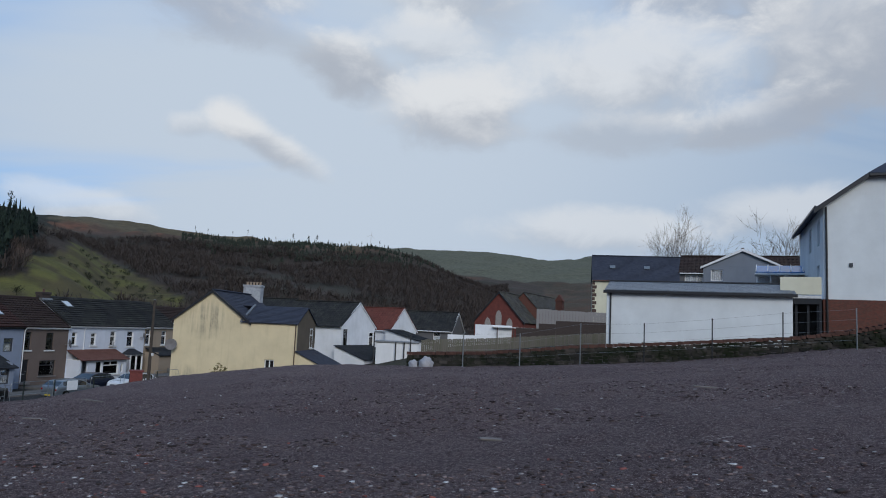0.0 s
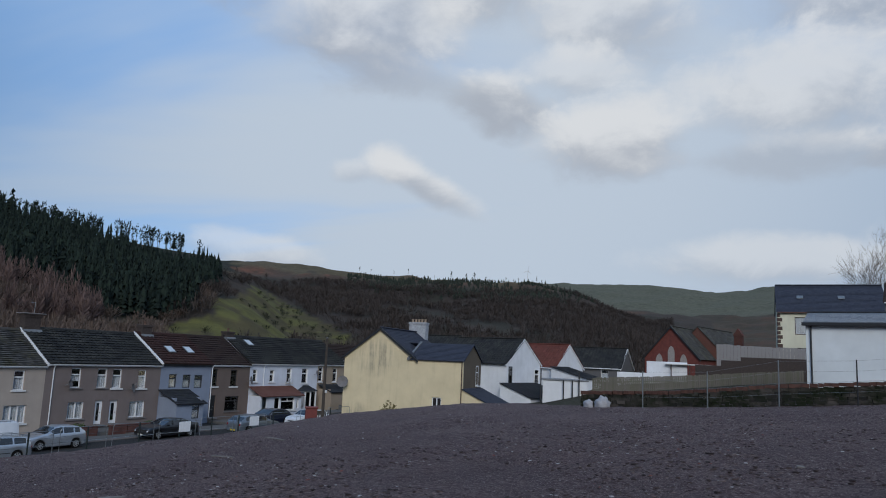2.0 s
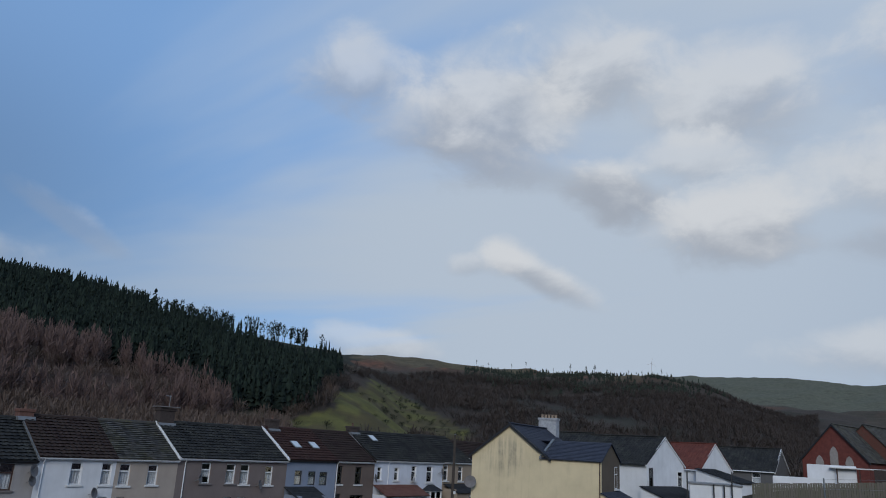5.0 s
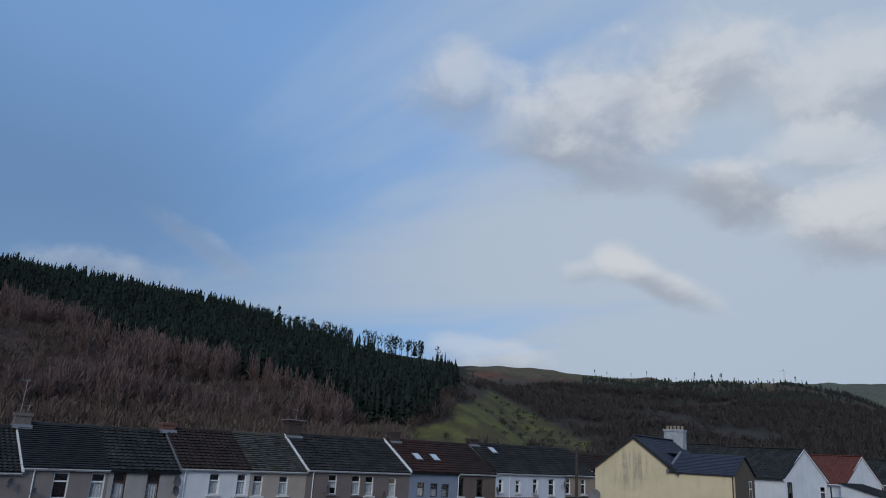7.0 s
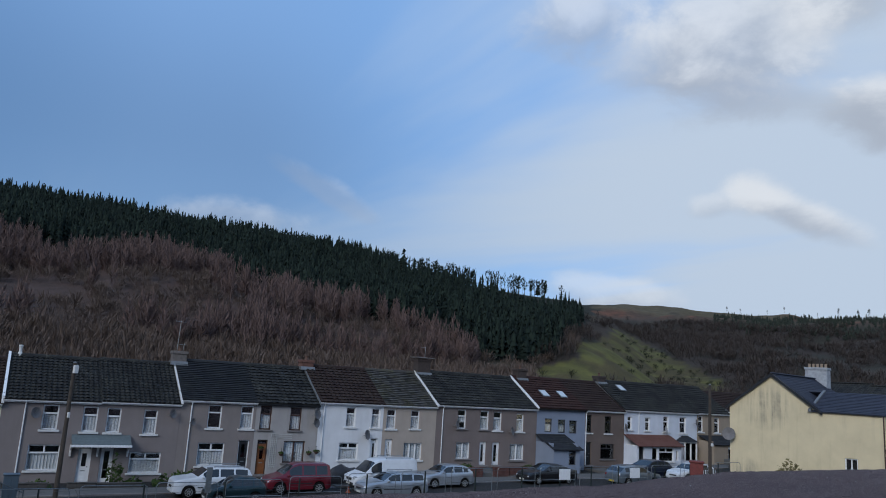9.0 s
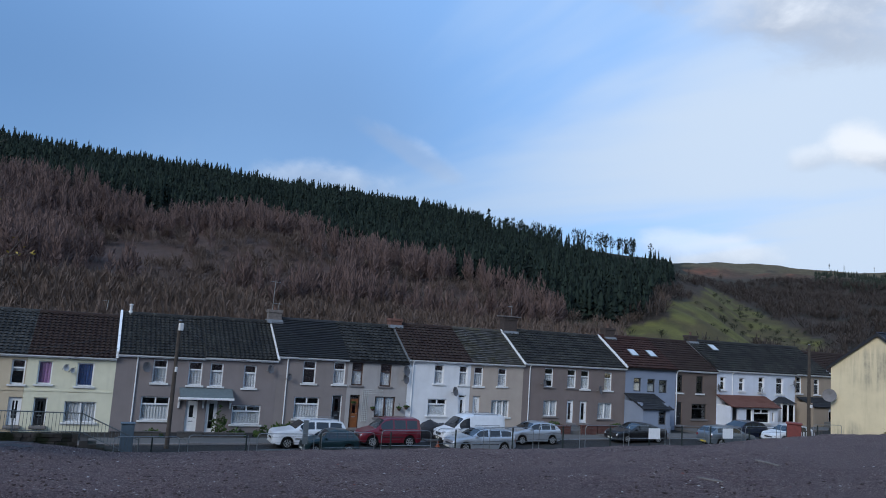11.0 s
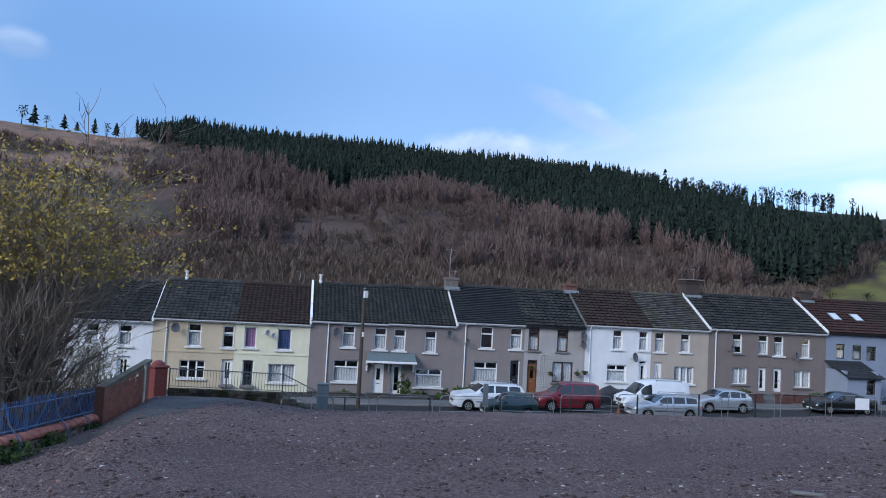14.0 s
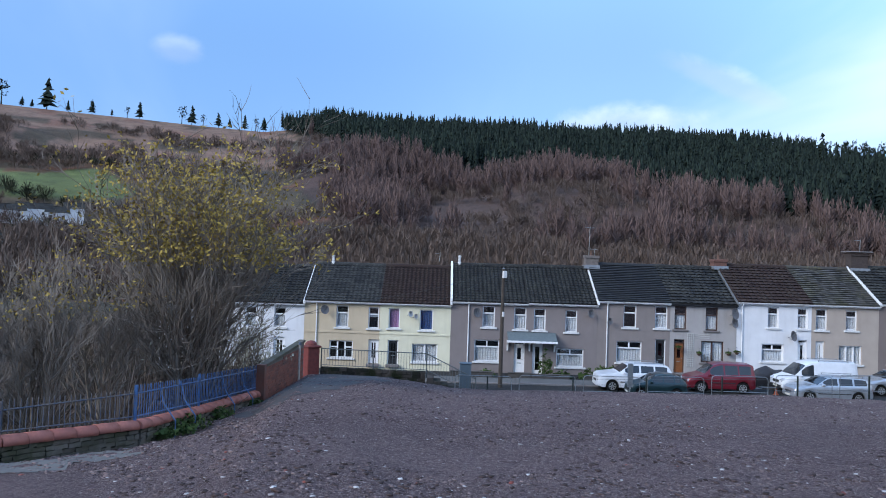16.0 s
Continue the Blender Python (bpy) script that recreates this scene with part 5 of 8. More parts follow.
MR = at_bearing(3.9, 88, -32.0, 0, -0.33)
rh = gable_house("red_roofed_house", MR, "white house with orange-red tiled roof", -6.5, 0, 0, 6.2, -5.0, 1.0, 3.75, "x", W_WHITE, R_ORANGE, style=RIB, verge=WHITE_UPVC)
bm = bmesh.new(); prism(bm, [(0.02, -5.0), (0.02, 1.05), (4.6, -0.1), (4.6, -5.0)], -1.0, 2.5, "y"); part("wing", bm, W_WHITE, rh)
bm = bmesh.new(); roof_slope(bm, -1.2, 2.7, -4.8, -0.05, 0.0, 1.15, 0.24, 0.32, 0.03, 0.0, seed=6)
bmesh.ops.transform(bm, matrix=pose(0, 0, 0, 0, 0, 90), verts=bm.verts); part("wing_roof", bm, R_SLATE, rh)

# low white store with dark door posts
st = thing("white_store", at_bearing(3.9, 74, 0), "low flat-roofed white store with dark posts", "shed")
bm = bmesh.new(); box(bm, -1.6, 2.65, 0, 4, -4.2, -0.12, bevel=0.02); part("body", bm, W_WHITE, st)
bm = bmesh.new(); box(bm, -1.75, 2.75, -0.1, 4.1, -0.12, 0.02, bevel=0.02); part("flat_roof", bm, LEAD, st)
for x in (-1.78, 0.38, 1.22, 1.85):
    bm = bmesh.new(); box(bm, x - 0.06, x + 0.06, -0.35, -0.23, -4.2, 0.9 if x in (1.85, -1.78) else 0.0, bevel=0.01); part("post", bm, BLACK_PAINT, st)

MB = at_bearing(0.7, 98, -18.0, 0, 2.4)
gable_house("bungalow", MB, "grey dashed bungalow with grey tiled roof", -7.5, 0, 0, 6.0, -4.0, 1.15, 3.75, "x", W_GREYB, R_DARK, front=[(-2.6, -1.6, -0.6, 0.95, "sash", WHITE_UPVC, CURTAIN, None)], style=RIB, verge=WHITE_UPVC)

# brick chapel
BRICK = Mat("red_brick", 0.9, spec=0.2)
bt = BRICK.t.nodes.new("ShaderNodeTexBrick")
bt.inputs["Color1"].default_value, bt.inputs["Color2"].default_value, bt.inputs["Mortar"].default_value = (0.16, 0.058, 0.044, 1), (0.095, 0.048, 0.038, 1), (0.12, 0.09, 0.078, 1)
bt.inputs["Scale"].default_value, bt.inputs["Mortar Size"].default_value = 4.4, 0.012
swz = BRICK.t.nodes.new("ShaderNodeMapping")
swz.inputs[2].default_value = (radians(90), 0, 0)
BRICK.link(BRICK.co, swz.inputs[0]); BRICK.link(swz.outputs[0], bt.inputs[0])
BRICK.colour(BRICK.mix(BRICK.math("MULTIPLY", BRICK.noise(1.2), 0.5), bt.outputs[0], (0.10, 0.045, 0.035)))
BRICK = BRICK.m
CHAPEL_BRICK = plain("chapel_brick", (0.155, 0.042, 0.033), 0.9, vary=0.4, scale=2.5)
MC = at_bearing(-4.1, 100, -20.0, 0, -2.9)
ch = gable_house("chapel", MC, "small red brick chapel with steep slate roof", 0, 6.9, 0, 14, -3, 2.7, 6.75, "y", CHAPEL_BRICK, R_OLD, style=SLATE, verge=BLACK_PAINT, category="chapel")
PALE_STONE = plain("pale_stone", (0.32, 0.29, 0.27), 0.9, vary=0.3)
for xm, zt in ((1.9, 3.3), (3.45, 4.3), (5.0, 3.3)):
    bm = bmesh.new()
    prism(bm, [(xm - 0.42, zt - 2.2), (xm + 0.42, zt - 2.2), (xm + 0.42, zt - 0.7), (xm + 0.25, zt - 0.25), (xm, zt), (xm - 0.25, zt - 0.25), (xm - 0.42, zt - 0.7)], -0.06, 0.01, "y")
    part("lancet_window", bm, PALE_STONE, ch, "blocked pointed window with pale surround")
bm = bmesh.new(); box(bm, 7.9, 8.9, 12, 13, -2, 6.2); prism(bm, [(7.75, 6.2), (9.05, 6.2), (8.4, 7.2)], 11.9, 13.1, "y"); part("bellcote", bm, BRICK, ch)
w2 = gable_house("chapel_annexe", at_bearing(-4.1, 106, -20.0, 0, 0.2), "slate-roofed annexe behind the chapel", 0, 7.6, 0, 16, -3, 2.9, 7.1, "y", BRICK, R_OLD, style=SLATE, category="annexe")
lw = thing("low_white_wall", at_bearing(-4.1, 90, 0), "low white painted wall in front of the chapel", "wall")
bm = bmesh.new(); box(bm, -2.5, 1.95, 0, 0.3, -2, 2.2, bevel=0.02); part("upper_panel", bm, W_WHITE, lw)
bm = bmesh.new(); box(bm, -5.7, -0.5, -2.3, -2.0, -2, 0.86, bevel=0.02); part("lower_panel", bm, W_WHITE, lw)
bm = bmesh.new(); box(bm, -0.4, 4.5, -0.6, 3.5, 1.9, 2.02, bevel=0.02); part("lean_roof", bm, SILL, lw)
for x in (0.2, 2.2, 4.2):
    bm = bmesh.new(); tube(bm, (x, -0.4, -1), (x, -0.4, 1.9), 0.06); part("post", bm, BROWN_WOOD, lw)

# fences between
BOARD = Mat("weathered_board", 0.9, spec=0.2)
BOARD.colour(BOARD.mix(BOARD.obrand(), BOARD.mix(BOARD.noise(3, 5, 0.6, (3, 3, 0.25)), (0.21, 0.19, 0.165), (0.09, 0.082, 0.07)), BOARD.mix(BOARD.noise(4, 4, 0.6, (3, 3, 0.25)), (0.15, 0.135, 0.11), (0.10, 0.105, 0.07))))
BOARD = BOARD.m
SHEET = Mat("grey_sheeting", 0.7, spec=0.3)
SHEET.colour(SHEET.mix(SHEET.noise(1.5, 5, 0.6, (1, 1, 0.2)), (0.30, 0.29, 0.29), (0.18, 0.17, 0.17)))
SHEET = SHEET.m


def board_fence(m, label, runs, height, width, material, name="board_fence", piece="board"):
    """Upright boards side by side. runs: (x, top) knots; the boards step along them."""
    f = thing(name, m, label, "fence")
    me = {}
    x = runs[0][0]
    tops = interp(runs)
    rng = random.Random(5)
    meshes = []
    for k in range(4):
        bm = bmesh.new()
        box(bm, 0.006, width - 0.006, rng.uniform(0, 0.012), rng.uniform(0.022, 0.03), -height, rng.uniform(-0.03, 0.03), bevel=0.004)
        d = bpy.data.meshes.new(piece)
        bm.to_mesh(d); bm.free()
        d.materials.append(material)
        meshes.append(d)
    while x < runs[-1][0]:
        ob = new(piece, rng.choice(meshes))
        ob.parent = f
        ob.location = (x, rng.uniform(-0.01, 0.01), float(tops(x)))
        x += width
    bm = bmesh.new(); prism(bm, [(runs[0][0], float(tops(runs[0][0])) - 0.45), (runs[-1][0], float(tops(runs[-1][0])) - 0.45), (runs[-1][0], float(tops(runs[-1][0])) - 0.35), (runs[0][0], float(tops(runs[0][0])) - 0.35)], 0.045, 0.09, "y"); part("rail", bm, material, f)
    return f


board_fence(at_bearing(-3.5, 60), "weathered grey upright board fence above the stone wall", [(-5.4, 0.55), (0, 0.9), (9.6, 1.75)], 1.6, 0.15, BOARD)
board_fence(at_bearing(-8.7, 75), "tall pale grey sheet fence with ragged top", [(-1.95, 3.95), (1.2, 3.8), (5.6, 3.75)], 2.8, 0.3, SHEET, "sheet_fence", "sheet")
bw = thing("dark_block_wall", at_bearing(-8.7, 66), "stepped dark block wall below the sheet fence", "wall")
for i, (a, b, z) in enumerate(((-3.5, -1.5, 1.9), (-1.5, 0.0, 2.35), (0.0, 5.6, 2.65))):
    bm = bmesh.new(); box(bm, a + 0.003, b, 0, 0.25, -2, z, bevel=0.01); part("wall_step", bm, BRICK_DARK, bw)

# long white garage
MG = grown(1.05) @ at_bearing(-19.4, 45)
ga = thing("garage", MG, "long white rendered garage with grey ribbed metal roof", "garage")
bm = bmesh.new(); box(bm, -5.45, 4.75, 0, 5.0, 0.3, 4.2, bevel=0.01); part("body", bm, W_PALE, ga)
bm = bmesh.new(); box(bm, -5.62, 4.98, -0.32, -0.18, 4.12, 4.3, bevel=0.02); part("gutter", bm, BLACK_PAINT, ga)
bm = bmesh.new(); box(bm, -5.5, 4.85, -0.176, -0.004, 4.16, 4.3); part("fascia", bm, BLACK_PAINT, ga)
METAL_ROOF = plain("grey_metal_roof", (0.26, 0.29, 0.33), 0.45, 0.2, 0.2)
bm = bmesh.new(); roof_slope(bm, -5.55, 4.9, -0.25, 4.33, 2.5, 5.02, 0.27, 0.5, 0.02, 0.006, seed=8); part("roof", bm, METAL_ROOF, ga)
bm = bmesh.new(); roof_slope(bm, -5.55, 4.9, 5.25, 4.33, 2.5, 5.02, 0.27, 0.5, 0.02, 0.006, seed=8); part("roof", bm, METAL_ROOF, ga)
bm = bmesh.new(); box(bm, -5.6, 4.92, 2.35, 2.65, 5.0, 5.1, bevel=0.03); part("ridge_cap", bm, BLACK_PAINT, ga)
for xa in (-5.46, 4.6):
    bm = bmesh.new(); prism(bm, [(0.01, 4.2), (4.99, 4.2), (2.5, 4.98)], xa, xa + 0.15, "x"); part("gable", bm, W_PALE, ga)
bm = bmesh.new(); tube(bm, (-5.2, -0.07, 4.1), (-5.2, -0.07, 0.5), 0.045); part("downpipe", bm, BLACK_PAINT, ga)

# dark-roofed cream house
MD = at_bearing(-14.5, 95, 4)
dh = gable_house("cream_house", MD, "cream rendered house with dark blue slate roof and brown windows", -5.1, 6.0, 0, 8, 0.5, 8.5, 12.0, "x", W_CREAM, R_NEWSL, front=[(-3.3, -0.6, 5.9, 7.9, "pair", BROWN_WOOD, CURTAIN, None), (-3.1, -0.4, 2.8, 4.4, "pair", BROWN_WOOD, CURTAIN, None)], style=SLATE, gutter=BRICK_RED)
for x in (-2.6, 1.7):
    bm = bmesh.new(); box(bm, -0.35, 0.35, -0.3, 0.3, 0.02, 0.10, bevel=0.02)
    s = part("skylight", bm, GREY_METAL, dh); s.matrix_basis = pose(x, 1.9, 10.35, 39.5, 0, 0)
for k in range(9):
    bm = bmesh.new(); box(bm, -5.16, -5.1 + (0.5 if k % 2 else 0.3), -0.03, 0.3, 8.3 - k * 0.5 - 0.42, 8.3 - k * 0.5, bevel=0.02); part("quoin", bm, BROWN_WOOD, dh)

MN = at_bearing(-21.3, 80)
gable_house("brown_roofed_house", MN, "house with brown tiled roof behind the garage", -4.9, 6.6, 0, 7, 1, 8.4, 10.5, "x", W_GREYB, R_BROWN, front=[(-4.4, -2.6, 7.0, 8.2, "triple", WHITE_UPVC, CURTAIN, None)], style=RIB)
MGG = at_bearing(-22, 72)
gable_house("grey_gable_house", MGG, "grey-blue rendered gable house with white bargeboards", -3.2, 3.6, 0, 6, 1, 8.35, 9.95, "y", render_wall("slate_blue_render", (0.22, 0.25, 0.30), 0.2), R_BROWN, front=[(-2.55, -1.5, 7.0, 8.05, "none", WHITE_UPVC, CURTAIN, None)], style=RIB, verge=WHITE_UPVC)

# glazed garden room, deck and car port
cg = thing("conservatory", at_bearing(-24.5, 60), "white framed conservatory with blue glazed roof", "conservatory")
BLUE_GL = plain("blue_polycarbonate", (0.07, 0.20, 0.45), 0.25, 0, 0.2)
bm = bmesh.new(); prism(bm, [(-0.2, 6.75), (2.2, 7.45), (2.2, 7.52), (-0.2, 6.83)], -1.55, 3.4, "x"); part("roof", bm, BLUE_GL, cg)
for i in range(7):
    x = -1.55 + i * 0.8
    bm = bmesh.new(); prism(bm, [(-0.25, 6.84), (2.2, 7.535), (2.2, 7.6), (-0.25, 6.9)], x, x + 0.06, "x"); part("glazing_bar", bm, WHITE_UPVC, cg)
bm = bmesh.new(); box(bm, -1.6, 3.4, -0.3, 2.3, 6.6, 6.74, bevel=0.02); part("eaves_beam", bm, WHITE_UPVC, cg)
bm = bmesh.new(); box(bm, -1.5, 3.3, 0, 2.2, 2.0, 6.0, bevel=0.02); part("base", bm, W_WHITE, cg)
for i in range(6):
    x = -1.5 + i * 0.95
    bm = bmesh.new(); box(bm, x, x + 0.08, -0.03, 0.05, 6.0, 6.6); part("mullion", bm, WHITE_UPVC, cg)
bm = bmesh.new(); box(bm, -1.45, 3.25, 0.06, 0.075, 6.0, 6.6); p = part("pane", bm, GLASS, cg); p.visible_shadow = False
bm = bmesh.new(); box(bm, -1.45, 3.25, 1.9, 1.95, 6.0, 6.6); part("blind", bm, CURTAIN, cg)

dk = thing("deck_with_car_port", grown(1.15) @ at_bearing(-26.4, 41.8), "raised deck with cream panel over a dark car port", "deck")
bm = bmesh.new(); box(bm, -1.3, 0.62, 0, 5, 3.9, 4.05, bevel=0.01); part("deck_slab", bm, SILL, dk)
bm = bmesh.new(); box(bm, -1.3, 0.62, 0.05, 0.1, 4.1, 5.0, bevel=0.01); part("cream_panel", bm, W_CREAM, dk)
# back and side wall are black: the shade under the deck as colour
bm = bmesh.new(); box(bm, -1.3, 0.62, 2.6, 2.8, 0.8, 3.9); part("back_wall", bm, BLACK_PAINT, dk)
bm = bmesh.new(); box(bm, 0.5, 0.62, 0.1, 2.6, 0.8, 3.9); part("side_wall", bm, BLACK_PAINT, dk)
bm = bmesh.new(); box(bm, -1.2, 0.5, 0.0, 0.06, 3.6, 3.9, bevel=0.01); part("beam", bm, BLACK_PAINT, dk)
for x in (-0.55, 0.0, 0.45):
    bm = bmesh.new(); box(bm, x - 0.06, x + 0.06, 0.2, 0.32, 0.8, 3.9, bevel=0.01); part("post", bm, BLACK_PAINT, dk)

# tall pale house on brick base
MH = grown(1.25) @ at_bearing(-28, 40, 7.8, 0, -0.42)
bh = thing("tall_house", MH, "tall pale rendered house on a red brick base", "house")
for nm, ya, yb in (("front_wall", 0.0, 0.28), ("back_wall", 10.22, 10.5)):
    bm = bmesh.new(); prism(bm, [(0, 3.78), (10.4, 3.78), (10.4, 8.45), (8.45, 9.86), (1.95, 9.86), (0, 8.45)], ya, yb, "y"); part(nm, bm, W_PALE, bh)
bm = bmesh.new()
panel_wall(bm, -10.217, -0.283, 3.78, 8.45, [(-a_ - 1.1, -a_, c_, d_) for a_, c_, d_ in ((1.2, 6.6, 7.9), (4.6, 6.6, 7.9), (1.5, 4.2, 5.6), (6.5, 4.2, 5.5))], 0.0, 0.28)
bmesh.ops.transform(bm, matrix=pose(0, 0, 0, 0, 0, -90), verts=bm.verts); part("side_wall", bm, W_PALE, bh)
bm = bmesh.new(); box(bm, 10.12, 10.4, 0.283, 10.217, 3.78, 8.45); part("side_wall", bm, W_PALE, bh)
# added sheet, coloured as dark as the shaded rooms behind the panes
bm = bmesh.new(); box(bm, 0.9, 0.95, 0.3, 10.2, 3.8, 8.4); part("unlit_room_backing", bm, UNLIT_ROOM, bh)
EAVE_, CUT_, TOP_ = (-0.42, 8.22), (1.95, 9.93), (5.2, 12.28)
bm = bmesh.new()
hip = 3.1
ring_ = [bm.verts.new(p) for p in ((EAVE_[0], -0.25, EAVE_[1]), (EAVE_[0], 10.75, EAVE_[1]), (CUT_[0], 10.75, CUT_[1]), (TOP_[0], 10.5 - hip, TOP_[1]), (TOP_[0], hip, TOP_[1]), (CUT_[0], -0.25, CUT_[1]))]
oth_ = [bm.verts.new((10.4 - v.co.x, v.co.y, v.co.z)) if abs(v.co.x - 5.2) > 0.01 else v for v in ring_]
bm.faces.new(ring_); bm.faces.new(oth_[::-1])
bm.faces.new((ring_[5], ring_[4], oth_[5])); bm.faces.new((ring_[2], oth_[2], ring_[3]))
bmesh.ops.recalc_face_normals(bm, faces=bm.faces)
bmesh.ops.solidify(bm, geom=list(bm.faces), thickness=0.12)
part("roof", bm, R_NEWSL, bh, "dark slate roof with clipped gable ends")
for sx in (0, 1):
    bm = bmesh.new()
    ol = [(EAVE_[0], EAVE_[1] - 0.06), (EAVE_[0], EAVE_[1] - 0.26), (CUT_[0], CUT_[1] - 0.26), (CUT_[0], CUT_[1] - 0.06)]
    prism(bm, [((10.4 - x) if sx else x, z) for x, z in ol], -0.34, -0.253, "y"); part("bargeboard", bm, BLACK_PAINT, bh)
bm = bmesh.new(); box(bm, CUT_[0], 10.4 - CUT_[0], -0.36, -0.255, CUT_[1] - 0.2, CUT_[1] - 0.05, bevel=0.02); part("gutter", bm, BLACK_PAINT, bh)
bm = bmesh.new(); panel_wall(bm, -0.04, 10.44, 0.5, 3.777, [], -0.04, 0.3); part("brick_base", bm, BRICK, bh)
bm = bmesh.new(); box(bm, -0.04, 0.26, 0.31, 10.5, 0.5, 3.777); part("brick_base", bm, BRICK, bh)
bm = bmesh.new(); tube(bm, (0.12, -0.09, 8.3), (0.12, -0.09, 2.0), 0.05); part("downpipe", bm, BLACK_PAINT, bh)
bm = bmesh.new(); box(bm, 1.1, 1.25, -0.06, 0.0, 5.35, 5.55, bevel=0.01); part("wall_vent", bm, DARK_FRAME, bh)
bm = bmesh.new(); box(bm, -0.42, -0.3, -0.2, 10.7, 8.2, 8.36, bevel=0.03); part("gutter", bm, BLACK_PAINT, bh)
for a, zb2, zt2 in ((1.2, 6.6, 7.9), (4.6, 6.6, 7.9), (1.5, 4.2, 5.6), (6.5, 4.2, 5.5)):
    w = add_window(bh, -a - 1.1, -a, zb2, zt2, 0.0, "pair", WHITE_UPVC, None, None); w.matrix_basis = pose(0, 0, 0, 0, 0, -90)


# ---- details on the terrace ----
def hp(i):
    return HOUSES[i]


def dish(i, x, z, r=0.32, material=None, yaw=35):
    h, x0 = hp(i)[0], hp(i)[1]
    bm = bmesh.new()
    lathe(bm, [(0.02, 0.0), (r * 0.5, 0.03), (r * 0.85, 0.08), (r, 0.13), (r * 0.98, 0.14), (r * 0.5, 0.05), (0.02, 0.02)], 14)
    d = part("satellite_dish", bm, material or DISH, h)
    d.matrix_basis = pose(x - x0, -0.32, z, 78, 0, yaw)
    bm = bmesh.new()
    tube(bm, (0, 0, 0.0), (0.0, -0.05, -0.3), 0.022, sides=6)
    tube(bm, (0, 0.0, 0.05), (0, r * 0.9, 0.42), 0.014, sides=6)
    part("bracket", bm, GREY_METAL, d)


DISH = plain("dish_grey", (0.16, 0.15, 0.15), 0.6, vary=0.3)
DISH_W = plain("dish_pale", (0.5, 0.5, 0.5), 0.6, vary=0.3)
for i, x, z, r, m in ((2, -5.77, -1.65, 0.32, DISH), (4, 4.55, -1.52, 0.34, DISH), (5, 12.25, -1.33, 0.3, DISH), (6, 13.55, -1.8, 0.24, DISH), (7, 22.0, -1.02, 0.4, DISH), (7, 22.0, -1.62, 0.36, DISH), (8, 26.0, -2.38, 0.36, DISH), (10, 33.7, -1.46, 0.3, DISH), (11, 39.06, -1.84, 0.36, DISH), (13, 51.8, -1.28, 0.4, DISH), (15, 57.0, -1.41, 0.4, DISH_W), (15, 61.16, -0.64, 0.4, DISH), (3, 0.05, -1.75, 0.2, DISH_W), (3, 0.4, -1.9, 0.16, DISH_W)):
    dish(i, x, z, r, m)

STACK_PALE = plain("cement_stack", (0.16, 0.14, 0.13), 0.9, vary=0.4)
for i, x, w, top, m, pots in ((6, 13.1, 0.95, 0.85, STACK_PALE, 1), (8, 22.5, 0.95, 0.65, BRICK_RED, 1), (10, 32.7, 1.25, 1.25, BRICK_DARK, 0), (12, 42.9, 1.0, 0.95, BRICK_DARK, 1), (14, 52.5, 1.0, 0.7, BRICK_DARK, 1)):
    h, x0, x1, zb, ze, zr = hp(i)
    chimney(h, x - x0, 4.0, zr - 0.4, zr + top - 0.25, w, 0.75, m, pots)
    bm = bmesh.new()
    prism(bm, [(3.35, zr - 0.36), (4.65, zr - 0.36), (4.5, zr - 0.1), (3.5, zr - 0.1)], x - x0 - w / 2 - 0.08, x - x0 + w / 2 + 0.08, "x")
    part("flashing", bm, LEAD, h)
# capping slab on the widest stack
h, x0, x1, zb, ze, zr = hp(10)
bm = bmesh.new(); box(bm, -0.2, 1.55, 3.4, 4.6, zr + 1.06, zr + 1.14, bevel=0.02); part("capping_slab", bm, SILL_GREY, h)
for i, x in ((2, -5.9), (4, 3.4)):
    h, x0, x1, zb, ze, zr = hp(i)
    bm = bmesh.new(); lathe(bm, [(0.16, -0.1), (0.15, 0.1), (0.09, 0.18), (0.09, 0.5), (0.13, 0.54), (0.13, 0.62), (0.05, 0.64)], 10, (x - x0, 4.0, zr)); part("ridge_vent", bm, SILL, h)


def aerial(i, x, top, arms):
    h, x0, x1, zb, ze, zr = hp(i)
    bm = bmesh.new()
    tube(bm, (x - x0, 4.2, zr + 0.4), (x - x0 + 0.06, 4.2, top), 0.022, sides=6)
    a = part("aerial_mast", bm, GREY_METAL, h)
    bm = bmesh.new()
    for k in range(arms):
        z = top - 0.06 - 0.02 * k
        tube(bm, (x - x0 - 0.25 + 0.16 * k, 3.95, z), (x - x0 - 0.25 + 0.16 * k, 4.45, z), 0.012, sides=5)
    tube(bm, (x - x0 - 0.3, 4.2, top - 0.1), (x - x0 + 0.16 * arms - 0.2, 4.2, top - 0.1), 0.014, sides=5)
    part("aerial_array", bm, GREY_METAL, a)


aerial(6, 12.95, 4.9, 4)
aerial(6, 13.35, 3.3, 3)
aerial(10, 33.0, 4.6, 2)
aerial(3, 1.9, 2.6, 1)

